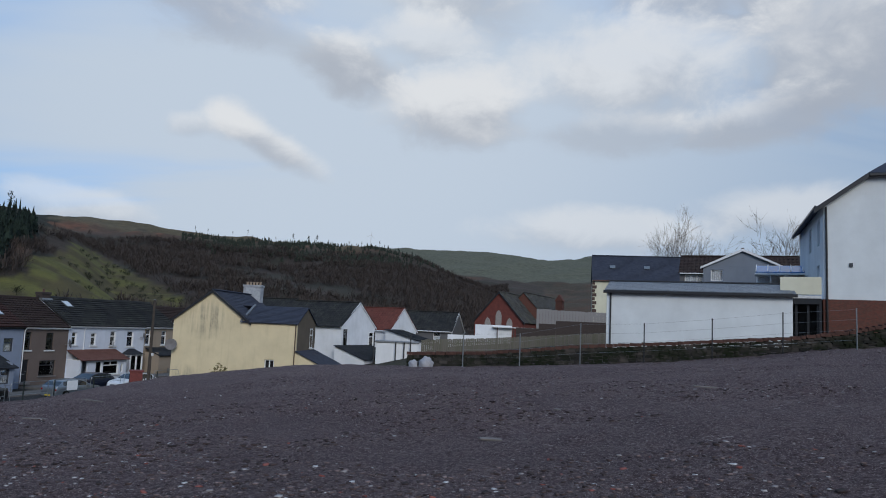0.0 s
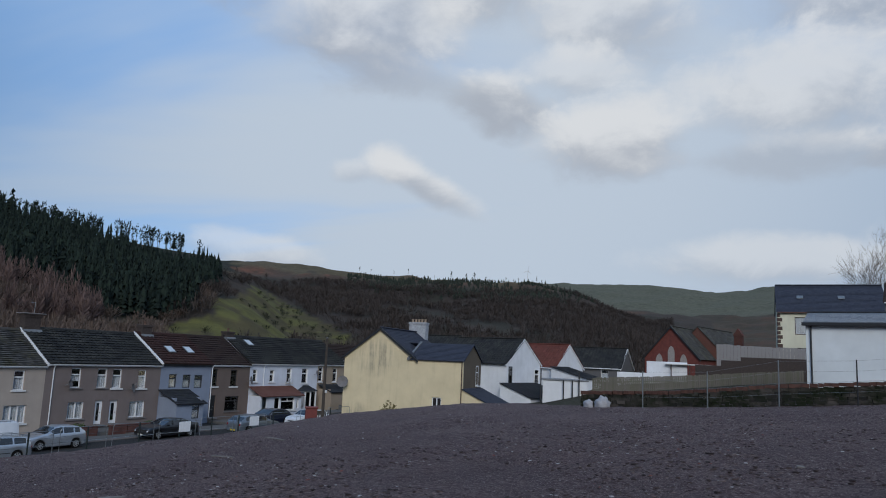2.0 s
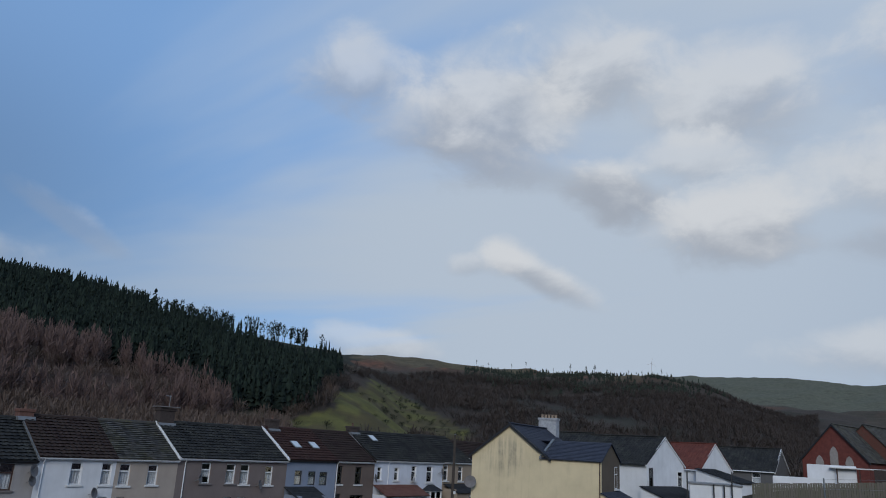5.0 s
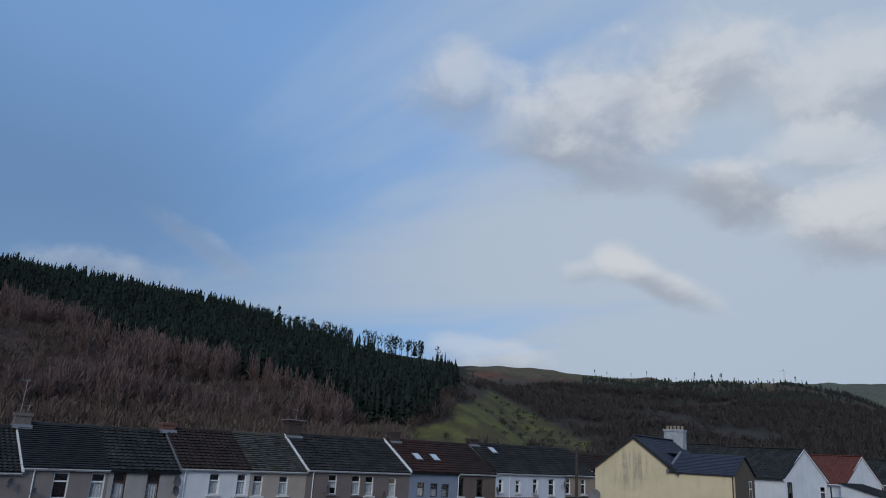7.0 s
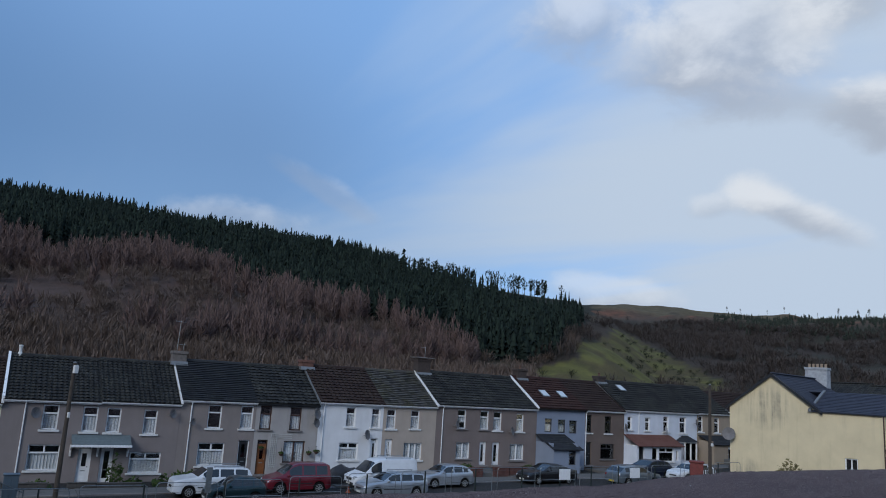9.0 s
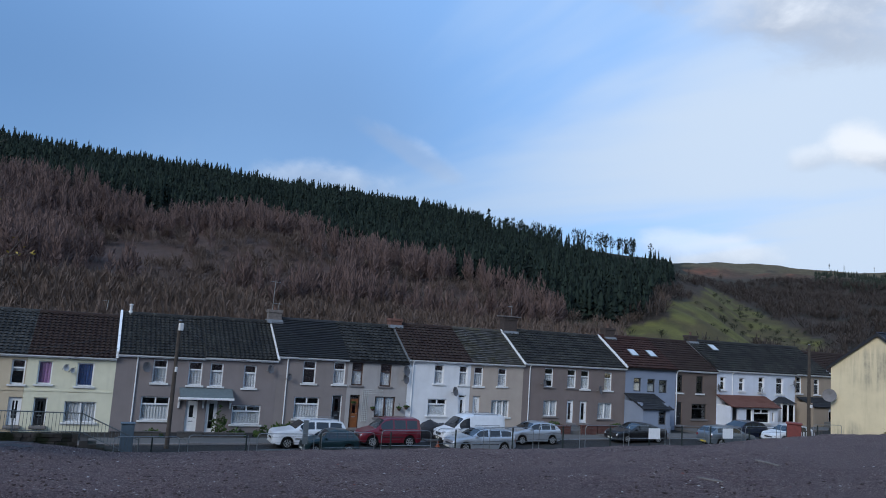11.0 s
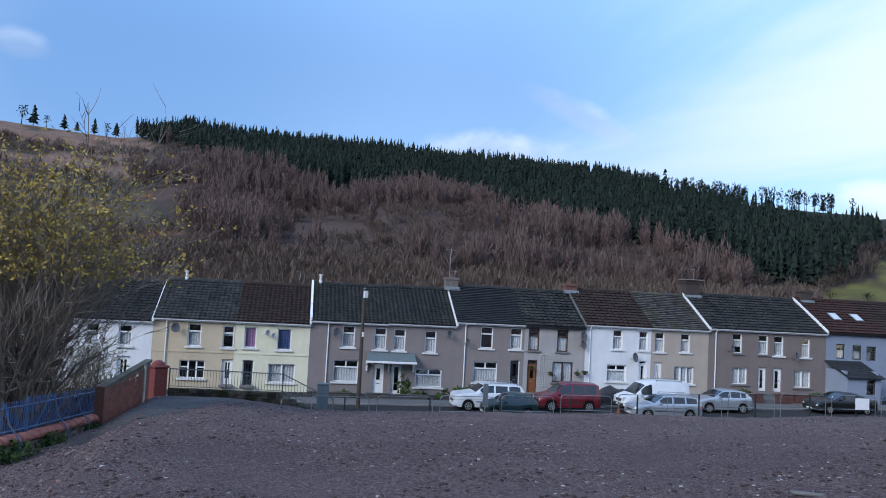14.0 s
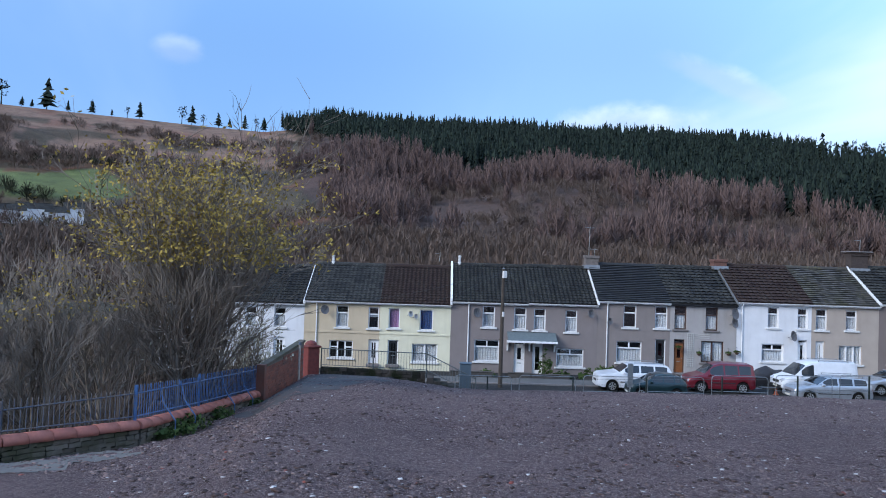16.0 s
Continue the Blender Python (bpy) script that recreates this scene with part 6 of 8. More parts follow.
# canopy over two doors
h, x0, *_ = hp(4)
CAN = plain("blue_grey_canopy", (0.12, 0.15, 0.16), 0.6, vary=0.3)
bm = bmesh.new(); prism(bm, [(-0.95, -3.30), (-0.95, -3.22), (-0.004, -2.72), (-0.004, -2.85)], 6.7 - x0, 10.0 - x0, "x"); can = part("door_canopy", bm, CAN, h, "blue-grey felted canopy over both front doors")
bm = bmesh.new(); box(bm, 6.65 - x0, 10.05 - x0, -0.98, -0.93, -3.38, -3.24, bevel=0.01); part("fascia", bm, WHITE_UPVC, can)
for x in (6.75, 8.25, 9.95):
    bm = bmesh.new(); prism(bm, [(-0.85, -3.32), (-0.004, -3.32), (-0.004, -4.0), (-0.12, -4.0), (-0.2, -3.6)], x - x0 - 0.05, x - x0 + 0.05, "x"); part("bracket", bm, WHITE_UPVC, can)
# string course on the cream pair
for i in (2, 3):
    h, x0, x1, *_ = hp(i)
    bm = bmesh.new(); box(bm, 0.01, x1 - x0 - 0.01, -0.035, -0.003, -3.2, -3.1); part("string_course", bm, W_A1 if i == 2 else W_A2, h)
# trellis on the pebbledashed house
h, x0, *_ = hp(7)
TREL = plain("white_trellis", (0.5, 0.5, 0.48), 0.7)
bm = bmesh.new()
for k in range(4):
    box(bm, 19.0 - x0 + k * 0.13, 19.03 - x0 + k * 0.13, -0.03, -0.004, -4.7, -2.45)
for k in range(16):
    box(bm, 18.98 - x0, 19.44 - x0, -0.05, -0.031, -4.65 + k * 0.145, -4.62 + k * 0.145)
for k in range(3):
    box(bm, 19.45 - x0, 20.5 - x0, -0.03, -0.004, -2.75 + k * 0.13, -2.72 + k * 0.13)
part("trellis", bm, TREL, h, "white wooden trellis on the wall")
POTTERY = plain("terracotta", (0.24, 0.09, 0.06), 0.8)
LEAVES = leaf_mat("green_leaves", (0.03, 0.055, 0.018), (0.09, 0.13, 0.04))


def tuft(name, m, label, r, hgt, material, seed, count=160, category="plant", size=0.07):
    """A small bushy plant of many separate leaves."""
    rs = np.random.RandomState(seed)
    v, f = [], []
    for _ in range(count):
        a, u = rs.rand() * 6.283, rs.rand() ** 0.5
        c = np.array((r * u * math.cos(a), r * u * math.sin(a), hgt * (0.1 + 0.9 * rs.rand() * (1.1 - 0.6 * u))))
        d1, d2 = rs.normal(size=3) * size, rs.normal(size=3) * size
        b = len(v)
        v += [c - d1, c + d2, c + d1, c - d2]
        f.append((b, b + 1, b + 2, b + 3))
    me = bpy.data.meshes.new(name)
    me.from_pydata([tuple(p) for p in v], [], f)
    me.materials.append(material)
    ob = tagged(new(name, me), label, category)
    ob.matrix_world = m
    return ob


for x, z in ((19.75, -3.75), (21.75, -3.7), (22.3, -3.6), (18.35, -3.4)):
    b = thing("hanging_basket", TERR @ Matrix.Translation((x, -0.25, z)), "hanging flower basket on the house wall", "basket", "hanging baskets")
    bm = bmesh.new(); lathe(bm, [(0.03, -0.16), (0.13, -0.1), (0.17, 0.0), (0.15, 0.0)], 10); part("bowl", bm, BROWN_WOOD, b)
    bm = bmesh.new(); tube(bm, (0, 0.24, 0.35), (0, 0.0, 0.35), 0.012, sides=5); tube(bm, (0, 0, 0.35), (0, 0, 0), 0.008, sides=5); part("bracket", bm, BLACK_PAINT, b)
    o = tuft("flowers", TERR @ Matrix.Translation((x, -0.25, z)), "", 0.18, 0.16, LEAVES, int(x), 40, "", 0.04)
    o.parent = b; o.matrix_basis = Matrix.Identity(4)

# porch of the blue house
h, x0, *_ = hp(12)
bm = bmesh.new(); panel_wall(bm, 41.95 - x0, 44.75 - x0, -5.6, -3.0, [(43.55 - x0, 44.35 - x0, -4.3, -3.15)], -2.3, -2.1); po = part("porch", bm, W_BLUE, h)
bm = bmesh.new(); box(bm, 41.95 - x0, 42.1 - x0, -2.097, -0.003, -5.6, -2.6); part("porch_side", bm, W_BLUE, po)
bm = bmesh.new(); box(bm, 44.6 - x0, 44.75 - x0, -2.097, -0.003, -5.6, -2.6); part("porch_side", bm, W_BLUE, po)
w = add_window(h, 43.55 - x0, 44.35 - x0, -4.3, -3.15, -2.3, "sash", DARK_FRAME, CURTAIN, None)
bm = bmesh.new(); roof_slope(bm, 41.8 - x0, 44.95 - x0, -2.55, -3.05, -0.003, -2.0, 0.3, 0.33, 0.03, 0.0, seed=4); part("porch_roof", bm, R_SLATE, po)
# wide porch with the red roof
h, x0, *_ = hp(14)
bm = bmesh.new(); panel_wall(bm, 52.05 - x0, 57.7 - x0, -5.6, -2.7, [(52.25 - x0, 52.95 - x0, -4.5, -2.75), (53.9 - x0, 54.7 - x0, -4.1, -2.85), (54.8 - x0, 56.75 - x0, -4.1, -2.85), (57.0 - x0, 57.35 - x0, -4.0, -3.1)], -1.6, -1.4); po = part("porch", bm, W_W, h)
add_window(h, 53.9 - x0, 54.7 - x0, -4.1, -2.85, -1.6, "none", N, CURTAIN, None)
add_window(h, 54.8 - x0, 56.75 - x0, -4.1, -2.85, -1.6, "transom", N, CURTAIN, SILL)
add_window(h, 57.0 - x0, 57.35 - x0, -4.0, -3.1, -1.6, "none", N, None, None)
bm = bmesh.new(); box(bm, 52.06 - x0, 57.69 - x0, -1.397, -0.003, -2.75, -2.7); part("porch_ceiling", bm, WHITE_UPVC, po)
for xa in (52.06, 57.55):
    bm = bmesh.new(); box(bm, xa - x0, xa + 0.14 - x0, -1.397, -0.003, -5.6, -2.753); part("porch_side", bm, W_W, po)
bm = bmesh.new(); roof_slope(bm, 51.95 - x0, 57.85 - x0, -1.9, -2.72, -0.003, -1.85, 0.3, 0.3, 0.03, 0.02, seed=4); part("porch_roof", bm, tile_mat("faded_red_tiles", (0.12, 0.055, 0.045), (0.16, 0.08, 0.065), 0.3), po)
# bay window
h, x0, *_ = hp(15)
bm = bmesh.new(); prism(bm, [(58.75 - x0, -0.003), (59.2 - x0, -0.75), (60.8 - x0, -0.75), (61.25 - x0, -0.003)], -5.6, -4.1, "z"); bay = part("bay_base", bm, W_W, h)
bm = bmesh.new(); prism(bm, [(58.75 - x0, -0.003), (59.2 - x0, -0.75), (60.8 - x0, -0.75), (61.25 - x0, -0.003)], -2.5, -2.38, "z"); part("bay_head", bm, WHITE_UPVC, bay)
for xm in (59.2, 60.0, 60.8):
    bm = bmesh.new(); box(bm, xm - 0.06 - x0, xm + 0.06 - x0, -0.76, -0.66, -4.1, -2.5); part("bay_mullion", bm, WHITE_UPVC, bay)
bm = bmesh.new(); box(bm, 59.2 - x0, 60.8 - x0, -0.71, -0.695, -4.1, -2.5); p = part("pane", bm, GLASS, bay); p.visible_shadow = False
bm = bmesh.new(); box(bm, 59.2 - x0, 60.8 - x0, -0.62, -0.6, -4.1, -2.5); part("curtain", bm, CURTAIN, bay)
bm = bmesh.new()
v = [bm.verts.new(p) for p in ((58.55 - x0, -0.003, -2.4), (59.1 - x0, -0.95, -2.38), (60.9 - x0, -0.95, -2.38), (61.45 - x0, -0.003, -2.4), (59.6 - x0, -0.003, -1.85), (60.4 - x0, -0.003, -1.85))]
for q in ((0, 1, 4), (1, 2, 5, 4), (2, 3, 5), (0, 3, 2, 1), (0, 4, 5, 3)):
    bm.faces.new([v[i] for i in q])
part("bay_roof", bm, R_SLATE, bay)
# lean-to porch of the tan house
h, x0, *_ = hp(16)
bm = bmesh.new(); panel_wall(bm, 62.0 - x0, 66.5 - x0, -5.6, -2.45, [(64.0 - x0, 64.75 - x0, -4.4, -2.7)], -1.8, -1.6); po = part("porch", bm, W_T, h)
add_door(h, 64.0 - x0, 64.75 - x0, -4.4, -2.7, -1.8, N, N, None, "full")
for xa in (62.0, 66.36):
    bm = bmesh.new(); box(bm, xa - x0, xa + 0.14 - x0, -1.597, -0.003, -5.6, -2.2); part("porch_side", bm, W_T, po)
bm = bmesh.new(); roof_slope(bm, 61.9 - x0, 66.6 - x0, -2.0, -2.5, -0.003, -1.75, 0.3, 0.3, 0.03, 0.0, seed=4); part("porch_roof", bm, R_SLATE, po)
# roof lights
for i, x, k in ((12, 43.9, 0.45), (12, 45.9, 0.45), (14, 54.3, 0.75)):
    h, x0, x1, zb, ze, zr = hp(i)
    bm = bmesh.new(); box(bm, -0.38, 0.38, -0.5, 0.5, 0.03, 0.12, bevel=0.02); s = part("roof_light", bm, GREY_METAL, h)
    s.matrix_basis = pose(x - x0, -0.22 + 4.22 * k, ze + 0.02 + (zr - ze) * k, math.degrees(math.atan2(zr - ze, 4.22)), 0, 0)
    bm = bmesh.new(); box(bm, -0.3, 0.3, -0.42, 0.42, 0.121, 0.128); part("pane", bm, plain("skylight_glass", (0.5, 0.55, 0.6), 0.08, 0, 0.1), s)

# ---- street: pavement, kerb, forecourts and low walls ----
PAVE = Mat("concrete_paving", 0.9, spec=0.2)
PAVE.colour(PAVE.mix(PAVE.noise(1.2, 6, 0.65), (0.15, 0.145, 0.14), (0.085, 0.084, 0.082)))
PAVE = PAVE.m


def street_z(s):
    p = TERR @ Vector((s, -6.5, 0))
    return float(ground_z(p.x, p.y, False))


pav = thing("pavement", TERR, "grey concrete pavement in front of the terrace", "pavement", kind="structure")
for k in range(16):
    s0, s1 = -13 + k * 5, -8 + k * 5
    bm = bmesh.new(); prism(bm, [(-4.8, street_z(s0) - 0.4), (-2.9, street_z(s0) - 0.4), (-2.9, street_z(s0) + 0.12), (-4.8, street_z(s0) + 0.10)], s0 + 0.005, s1, "x"); part("paving_slab", bm, PAVE, pav)
    bm = bmesh.new(); box(bm, s0 + 0.01, s1 - 0.005, -4.95, -4.803, street_z(s0) - 0.3, street_z(s0) + 0.115, bevel=0.02); part("kerb", bm, SILL_GREY, pav)

WALL_BLOCK = plain("dark_block", (0.075, 0.07, 0.066), 0.9, vary=0.5, scale=3)
WALL_RED = plain("dark_red_brickwork", (0.115, 0.050, 0.042), 0.9, vary=0.5, scale=4)
WALL_WHITE = plain("white_stone_wall", (0.42, 0.43, 0.44), 0.9, vary=0.5, scale=4)
for i, m, lab, hgt in ((4, WALL_BLOCK, "low dark block garden wall", 0.75), (5, WALL_BLOCK, "low dark block garden wall with shrubs", 0.7), (6, WALL_BLOCK, "low dark block garden wall", 0.5), (7, WALL_BLOCK, "low dark block garden wall", 0.45), (8, WALL_BLOCK, "low dark garden wall", 0.4), (9, WALL_BLOCK, "low dark garden wall", 0.5), (10, WALL_RED, "low dark red brick garden wall", 0.5), (11, WALL_RED, "low dark red brick garden wall", 0.5), (13, WALL_BLOCK, "low dark garden wall", 0.4), (14, WALL_WHITE, "low white stone garden wall", 0.4), (15, WALL_WHITE, "low white stone garden wall", 0.5)):
    h, x0, x1, zb, ze, zr = hp(i)
    g = thing("garden_wall", TERR @ Matrix.Translation((x0, 0, 0)), lab, "wall", "garden walls of the terrace")
    gate = 0.62 * (x1 - x0)
    zt = zb - 0.25 + hgt
    for a, b in ((0.05, gate - 0.5), (gate + 0.5, x1 - x0 - 0.05)):
        n = max(1, int((b - a) / 0.44))
        bm = bmesh.new()
        rows = 4
        for r in range(rows + 2):
            for k in range(n + 1):
                xa = a + (k - 0.5 * (r % 2)) * (b - a) / n
                xb = xa + (b - a) / n - 0.012
                xa, xb = max(xa, a), min(xb, b)
                if xb - xa > 0.03:
                    z0 = zt - 0.06 - (r + 1) * 0.215
                    box(bm, xa, xb, -2.85 + random.Random(k * 7 + r).uniform(-0.012, 0.0), -2.65, z0, z0 + 0.203)
        part("block_courses", bm, m, g)
        bm = bmesh.new(); box(bm, a - 0.03, b + 0.03, -2.9, -2.6, zt - 0.06, zt, bevel=0.015); part("coping", bm, m, g)
    bm = bmesh.new(); box(bm, 0.06, x1 - x0 - 0.06, -2.64, -0.005, zb - 1.2, zb - 0.2); part("forecourt", bm, PAVE, g)
for s, y, hgt, r, sd in ((5.2, -2.2, 0.8, 0.7, 1), (9.2, -1.2, 2.1, 0.45, 2), (10.2, -2.2, 0.9, 0.6, 3), (12.0, -2.2, 1.1, 0.8, 4), (12.9, -2.4, 0.9, 0.6, 5), (13.9, -0.5, 0.6, 0.4, 6), (17.0, -0.4, 0.5, 0.3, 7), (33.5, -2.3, 0.7, 0.6, 8), (39.5, -2.3, 0.6, 0.6, 9)):
    z = [q[3] for q in HOUSES if q[1] <= s < q[2]][0] - 0.2
    tuft("garden_shrub", TERR @ Matrix.Translation((s, y, z)), "small green shrub in a front garden", r, hgt, LEAVES, sd, 220, "shrub")
# covered motorbike-like heap under a dark sheet beside the white house
bm = bmesh.new()
bmesh.ops.create_icosphere(bm, subdivisions=3, radius=1.0)
for v in bm.verts:
    k = 0.25 * noise.noise(v.co * 1.7)
    v.co = Vector((v.co.x * 1.25 * (1 + k), v.co.y * 0.5, max(-0.2, v.co.z) * (0.62 + 0.25 * math.exp(-((v.co.x + 0.55) * 2.2) ** 2) + k)))
me = bpy.data.meshes.new("tarpaulin_heap"); bm.to_mesh(me); bm.free(); me.materials.append(plain("black_tarpaulin", (0.022, 0.02, 0.022), 0.45))
tp = tagged(new("tarpaulin_heap", me), "heap covered with a black tarpaulin by the road", "cover")
tp.matrix_world = TERR @ Matrix.Translation((22.9, -3.9, street_z(22) + 0.25))
tp.scale = (1.0, 1.0, 1.35)

# ---- parked cars ----
TYRE = plain("tyre", (0.010, 0.010, 0.010), 0.95, spec=0.1)
ALLOY = plain("alloy", (0.36, 0.37, 0.38), 0.4, 0.4)
CAR_GLASS = plain("car_glass", (0.015, 0.018, 0.022), 0.05, 0.0, 0.2, spec=0.8)
LAMP = plain("headlamp", (0.6, 0.62, 0.65), 0.1, 0.3)
TAIL = plain("tail_lamp", (0.22, 0.01, 0.01), 0.2)
TRIM = plain("black_trim", (0.02, 0.02, 0.022), 0.6)
PLATE, PLATE_REAR = plain("plate", (0.6, 0.6, 0.55), 0.5), plain("yellow_plate", (0.55, 0.42, 0.05), 0.5)


def paint(name, c, metal=0.3):
    m = Mat(name, 0.28, metal)
    m.colour(m.mix(m.math("MULTIPLY", m.ramp(m.noise(2.5, 5, 0.6), 0.4, 0.8), 0.35), c, dim(c, 0.6)))
    m.b.inputs["Coat Weight"].default_value = 0.5
    return m.m


# line of the bonnet, screens and roof: share of length against share of height; belt line; screens; side panes
CAR_FORMS = {
    "hatch": ([(0, .34), (.012, .48), (.06, .565), (.22, .65), (.27, .68), (.44, .95), (.56, 1), (.78, .965), (.86, .92), (.965, .70), (.99, .60), (1, .38)], .63, (.275, .43), (.875, .96), (.37, .57, .76, .86)),
    "suv": ([(0, .36), (.012, .54), (.05, .60), (.24, .66), (.28, .69), (.40, .94), (.50, 1), (.86, .975), (.93, .93), (.982, .68), (1, .40)], .64, (.285, .395), (.935, .98), (.35, .55, .74, .91)),
    "mpv": ([(0, .32), (.012, .45), (.06, .525), (.20, .60), (.23, .63), (.38, .93), (.48, 1), (.92, .985), (.975, .93), (.992, .58), (1, .36)], .57, (.235, .375), (.976, .991), (.32, .53, .74, .93)),
    "van": ([(0, .28), (.012, .41), (.05, .48), (.14, .54), (.16, .565), (.31, .90), (.38, .97), (.50, 1), (.96, 1), (.988, .965), (1, .36)], .53, (.165, .305), None, (.25, .41)),
    "saloon": ([(0, .34), (.012, .48), (.06, .57), (.25, .66), (.28, .69), (.44, .96), (.54, 1), (.68, .97), (.86, .76), (.93, .735), (.985, .70), (1, .40)], .65, (.285, .43), (.70, .85), (.37, .57, .77)),
    "estate": ([(0, .34), (.012, .48), (.06, .57), (.25, .655), (.28, .68), (.42, .95), (.52, 1), (.84, .965), (.92, .92), (.98, .68), (1, .40)], .63, (.285, .415), (.925, .975), (.36, .55, .74, .91)),
}


def car(label, s, y, length, height, width, col, kind="hatch", flip=False, category="car"):
    """A parked car; the nose points to -x, along the street. The shell is lofted over cross sections, with open wheel arches."""
    p = TERR @ Vector((s, y, 0))
    m = TERR @ Matrix.Translation((s, y, float(ground_z(p.x, p.y, False)))) @ pose(0, 0, 0, 0, 0, 180 if flip else 0)
    c = thing("parked_van" if category == "van" else "parked_car", m, label, category, "cars parked along the street")
    L, H, W = length, height, width
    line, belt_k, screen, rear, cuts = CAR_FORMS[kind]
    top_at = interp(line)
    r = 0.105 * H + 0.155
    fa, ra, arch, low = 0.19 * L, 0.80 * L, r + 0.055, 0.12 * H + 0.04
    o = -L / 2
    us = {0.0, 0.004, 1.0, 0.996, *[k[0] for k in line], *screen, *cuts, *(rear or ())}
    for k in cuts[1:-1]:
        us |= {k - 0.011, k + 0.011}
    us |= set(np.linspace(0.02, 0.98, 25).round(4))
    for cx in (fa, ra):
        us |= {(cx + arch * math.cos(t)) / L for t in np.linspace(0.02, math.pi - 0.02, 11)}
    us = sorted(float(u) for u in us)
    us = [us[0]] + [b_ for a_, b_ in zip(us, us[1:]) if b_ - a_ > 0.0015]

    def section(u):
        x, end = u * L, abs(2 * u - 1)
        w = W / 2 * (1 - 0.05 * end ** 2 - 0.13 * end ** 10)
        top = float(top_at(u)) * H
        sh = min((belt_k + 0.035 * u) * H, top - 0.035)
        bot = low + 0.10 * max(0.0, end - 0.9) / 0.1
        for cx in (fa, ra):
            if abs(x - cx) < arch:
                bot = max(bot, r + math.sqrt(arch ** 2 - (x - cx) ** 2) * 0.97)
        bot = min(bot, sh - 0.10)
        h = top - sh
        tum = (0.30 if kind != "van" else 0.15) * h
        mid = bot + 0.55 * (sh - bot)
        ys = [w * 0.90, w * 0.985, w, w * 0.985, w * 0.955, w * 0.945 - tum * 0.06, w * 0.945 - tum * 0.88, w * 0.93 - tum * 1.02, w * 0.70 - tum * 0.6, 0.0]
        zs = [bot, bot + 0.03, mid, sh - 0.05, sh, sh + 0.07 * h, sh + 0.80 * h, sh + 0.93 * h, top - 0.012, top]
        return [(o + x, yy, z) for yy, z in zip(ys, zs)]

    rows = [section(u) for u in us]
    shells = {}

    def put(key, quad):
        shells.setdefault(key, []).append(quad)

    for i in range(len(us) - 1):
        um = (us[i] + us[i + 1]) / 2
        pane = None
        for k, (a, b) in enumerate(zip(cuts, cuts[1:])):
            lo, hi = a + (0.011 if k else 0), b - (0.011 if k < len(cuts) - 2 else 0)
            if lo < um < hi:
                pane = k
        for j in range(9):
            key = "body"
            if j == 5 and pane is not None:
                key = ("side_window", pane)
            elif j >= 7 and screen[0] < um < screen[1]:
                key = "windscreen"
            elif j >= 7 and rear and rear[0] < um < rear[1]:
                key = "rear_window"
            for sg in (-1, 1):
                q = [(px, sg * py, pz) for px, py, pz in (rows[i][j], rows[i + 1][j], rows[i + 1][j + 1], rows[i][j + 1])]
                put((*key, sg) if isinstance(key, tuple) else key, q)
    for ring, rev in ((rows[0], False), (rows[-1], True)):
        loop = [(px, -py, pz) for px, py, pz in ring] + [(px, py, pz) for px, py, pz in ring[-2::-1]]
        put("body", loop[::-1] if rev else loop)
    body = None
    for key in ["body"] + [k for k in shells if k != "body"]:
        bm = bmesh.new()
        for q in shells[key]:
            bm.faces.new([bm.verts.new(v) for v in q])
        bmesh.ops.remove_doubles(bm, verts=bm.verts, dist=0.0006)
        nm = key if isinstance(key, str) else key[0]
        ob = part(nm, bm, col if key == "body" else CAR_GLASS, body or c, smooth_faces=True)
        if key == "body":
            body = ob
            ob.data.set_sharp_from_angle(angle=radians(38))
    bm = bmesh.new()
    box(bm, o + 0.12, o + fa - arch, -W * 0.43, W * 0.43, low - 0.02, 0.42 * H)
    box(bm, o + fa - arch, o + ra + arch, -W * 0.28, W * 0.28, low - 0.02, 0.42 * H)
    box(bm, o + fa + arch, o + ra - arch, -W * 0.44, W * 0.44, low - 0.03, 0.40 * H)
    box(bm, o + ra + arch, o + L - 0.12, -W * 0.43, W * 0.43, low - 0.02, 0.42 * H)
    part("underbody", bm, TRIM, c)
    for cx in (fa, ra):
        for sgn in (-1, 1):
            bm = bmesh.new()
            lathe(bm, [(r * 0.60, -0.09), (r * 0.94, -0.10), (r, -0.06), (r, 0.06), (r * 0.94, 0.10), (r * 0.60, 0.09)], 22)
            t = part("wheel", bm, TYRE, c)
            t.matrix_basis = pose(o + cx, sgn * (W / 2 - 0.115), r, 90, 0, 0)
            bm = bmesh.new()
            for k in range(7):
                box(bm, -0.022, 0.022, 0.03, r * 0.60, -0.098, 0.098, pose(0, 0, 0, 0, 0, 360 * k / 7))
            lathe(bm, [(0.0, -0.085), (r * 0.66, -0.085), (r * 0.66, -0.099), (r * 0.58, -0.097), (r * 0.58, 0.097), (r * 0.66, 0.099), (r * 0.66, 0.085), (0.0, 0.085)], 22)
            part("rim", bm, ALLOY, t)
    zl, zt = 0.40 * H, 0.50 * H
    for sgn in (-1, 1):
        bm = bmesh.new(); box(bm, -0.15, 0.17, -0.15, 0.15, -0.055 * H, 0.045 * H, pose(o + 0.16, sgn * (W * 0.345), zl + 0.02, 0, -16, sgn * 18), bevel=0.05); part("headlamp", bm, LAMP, c)
        bm = bmesh.new(); box(bm, -0.16, 0.06, -0.09, 0.09, -0.07 * H, 0.07 * H, pose(o + L - 0.075, sgn * (W * 0.37), zt, 0, 6, -sgn * 14), bevel=0.03); part("tail_lamp", bm, TAIL, c)
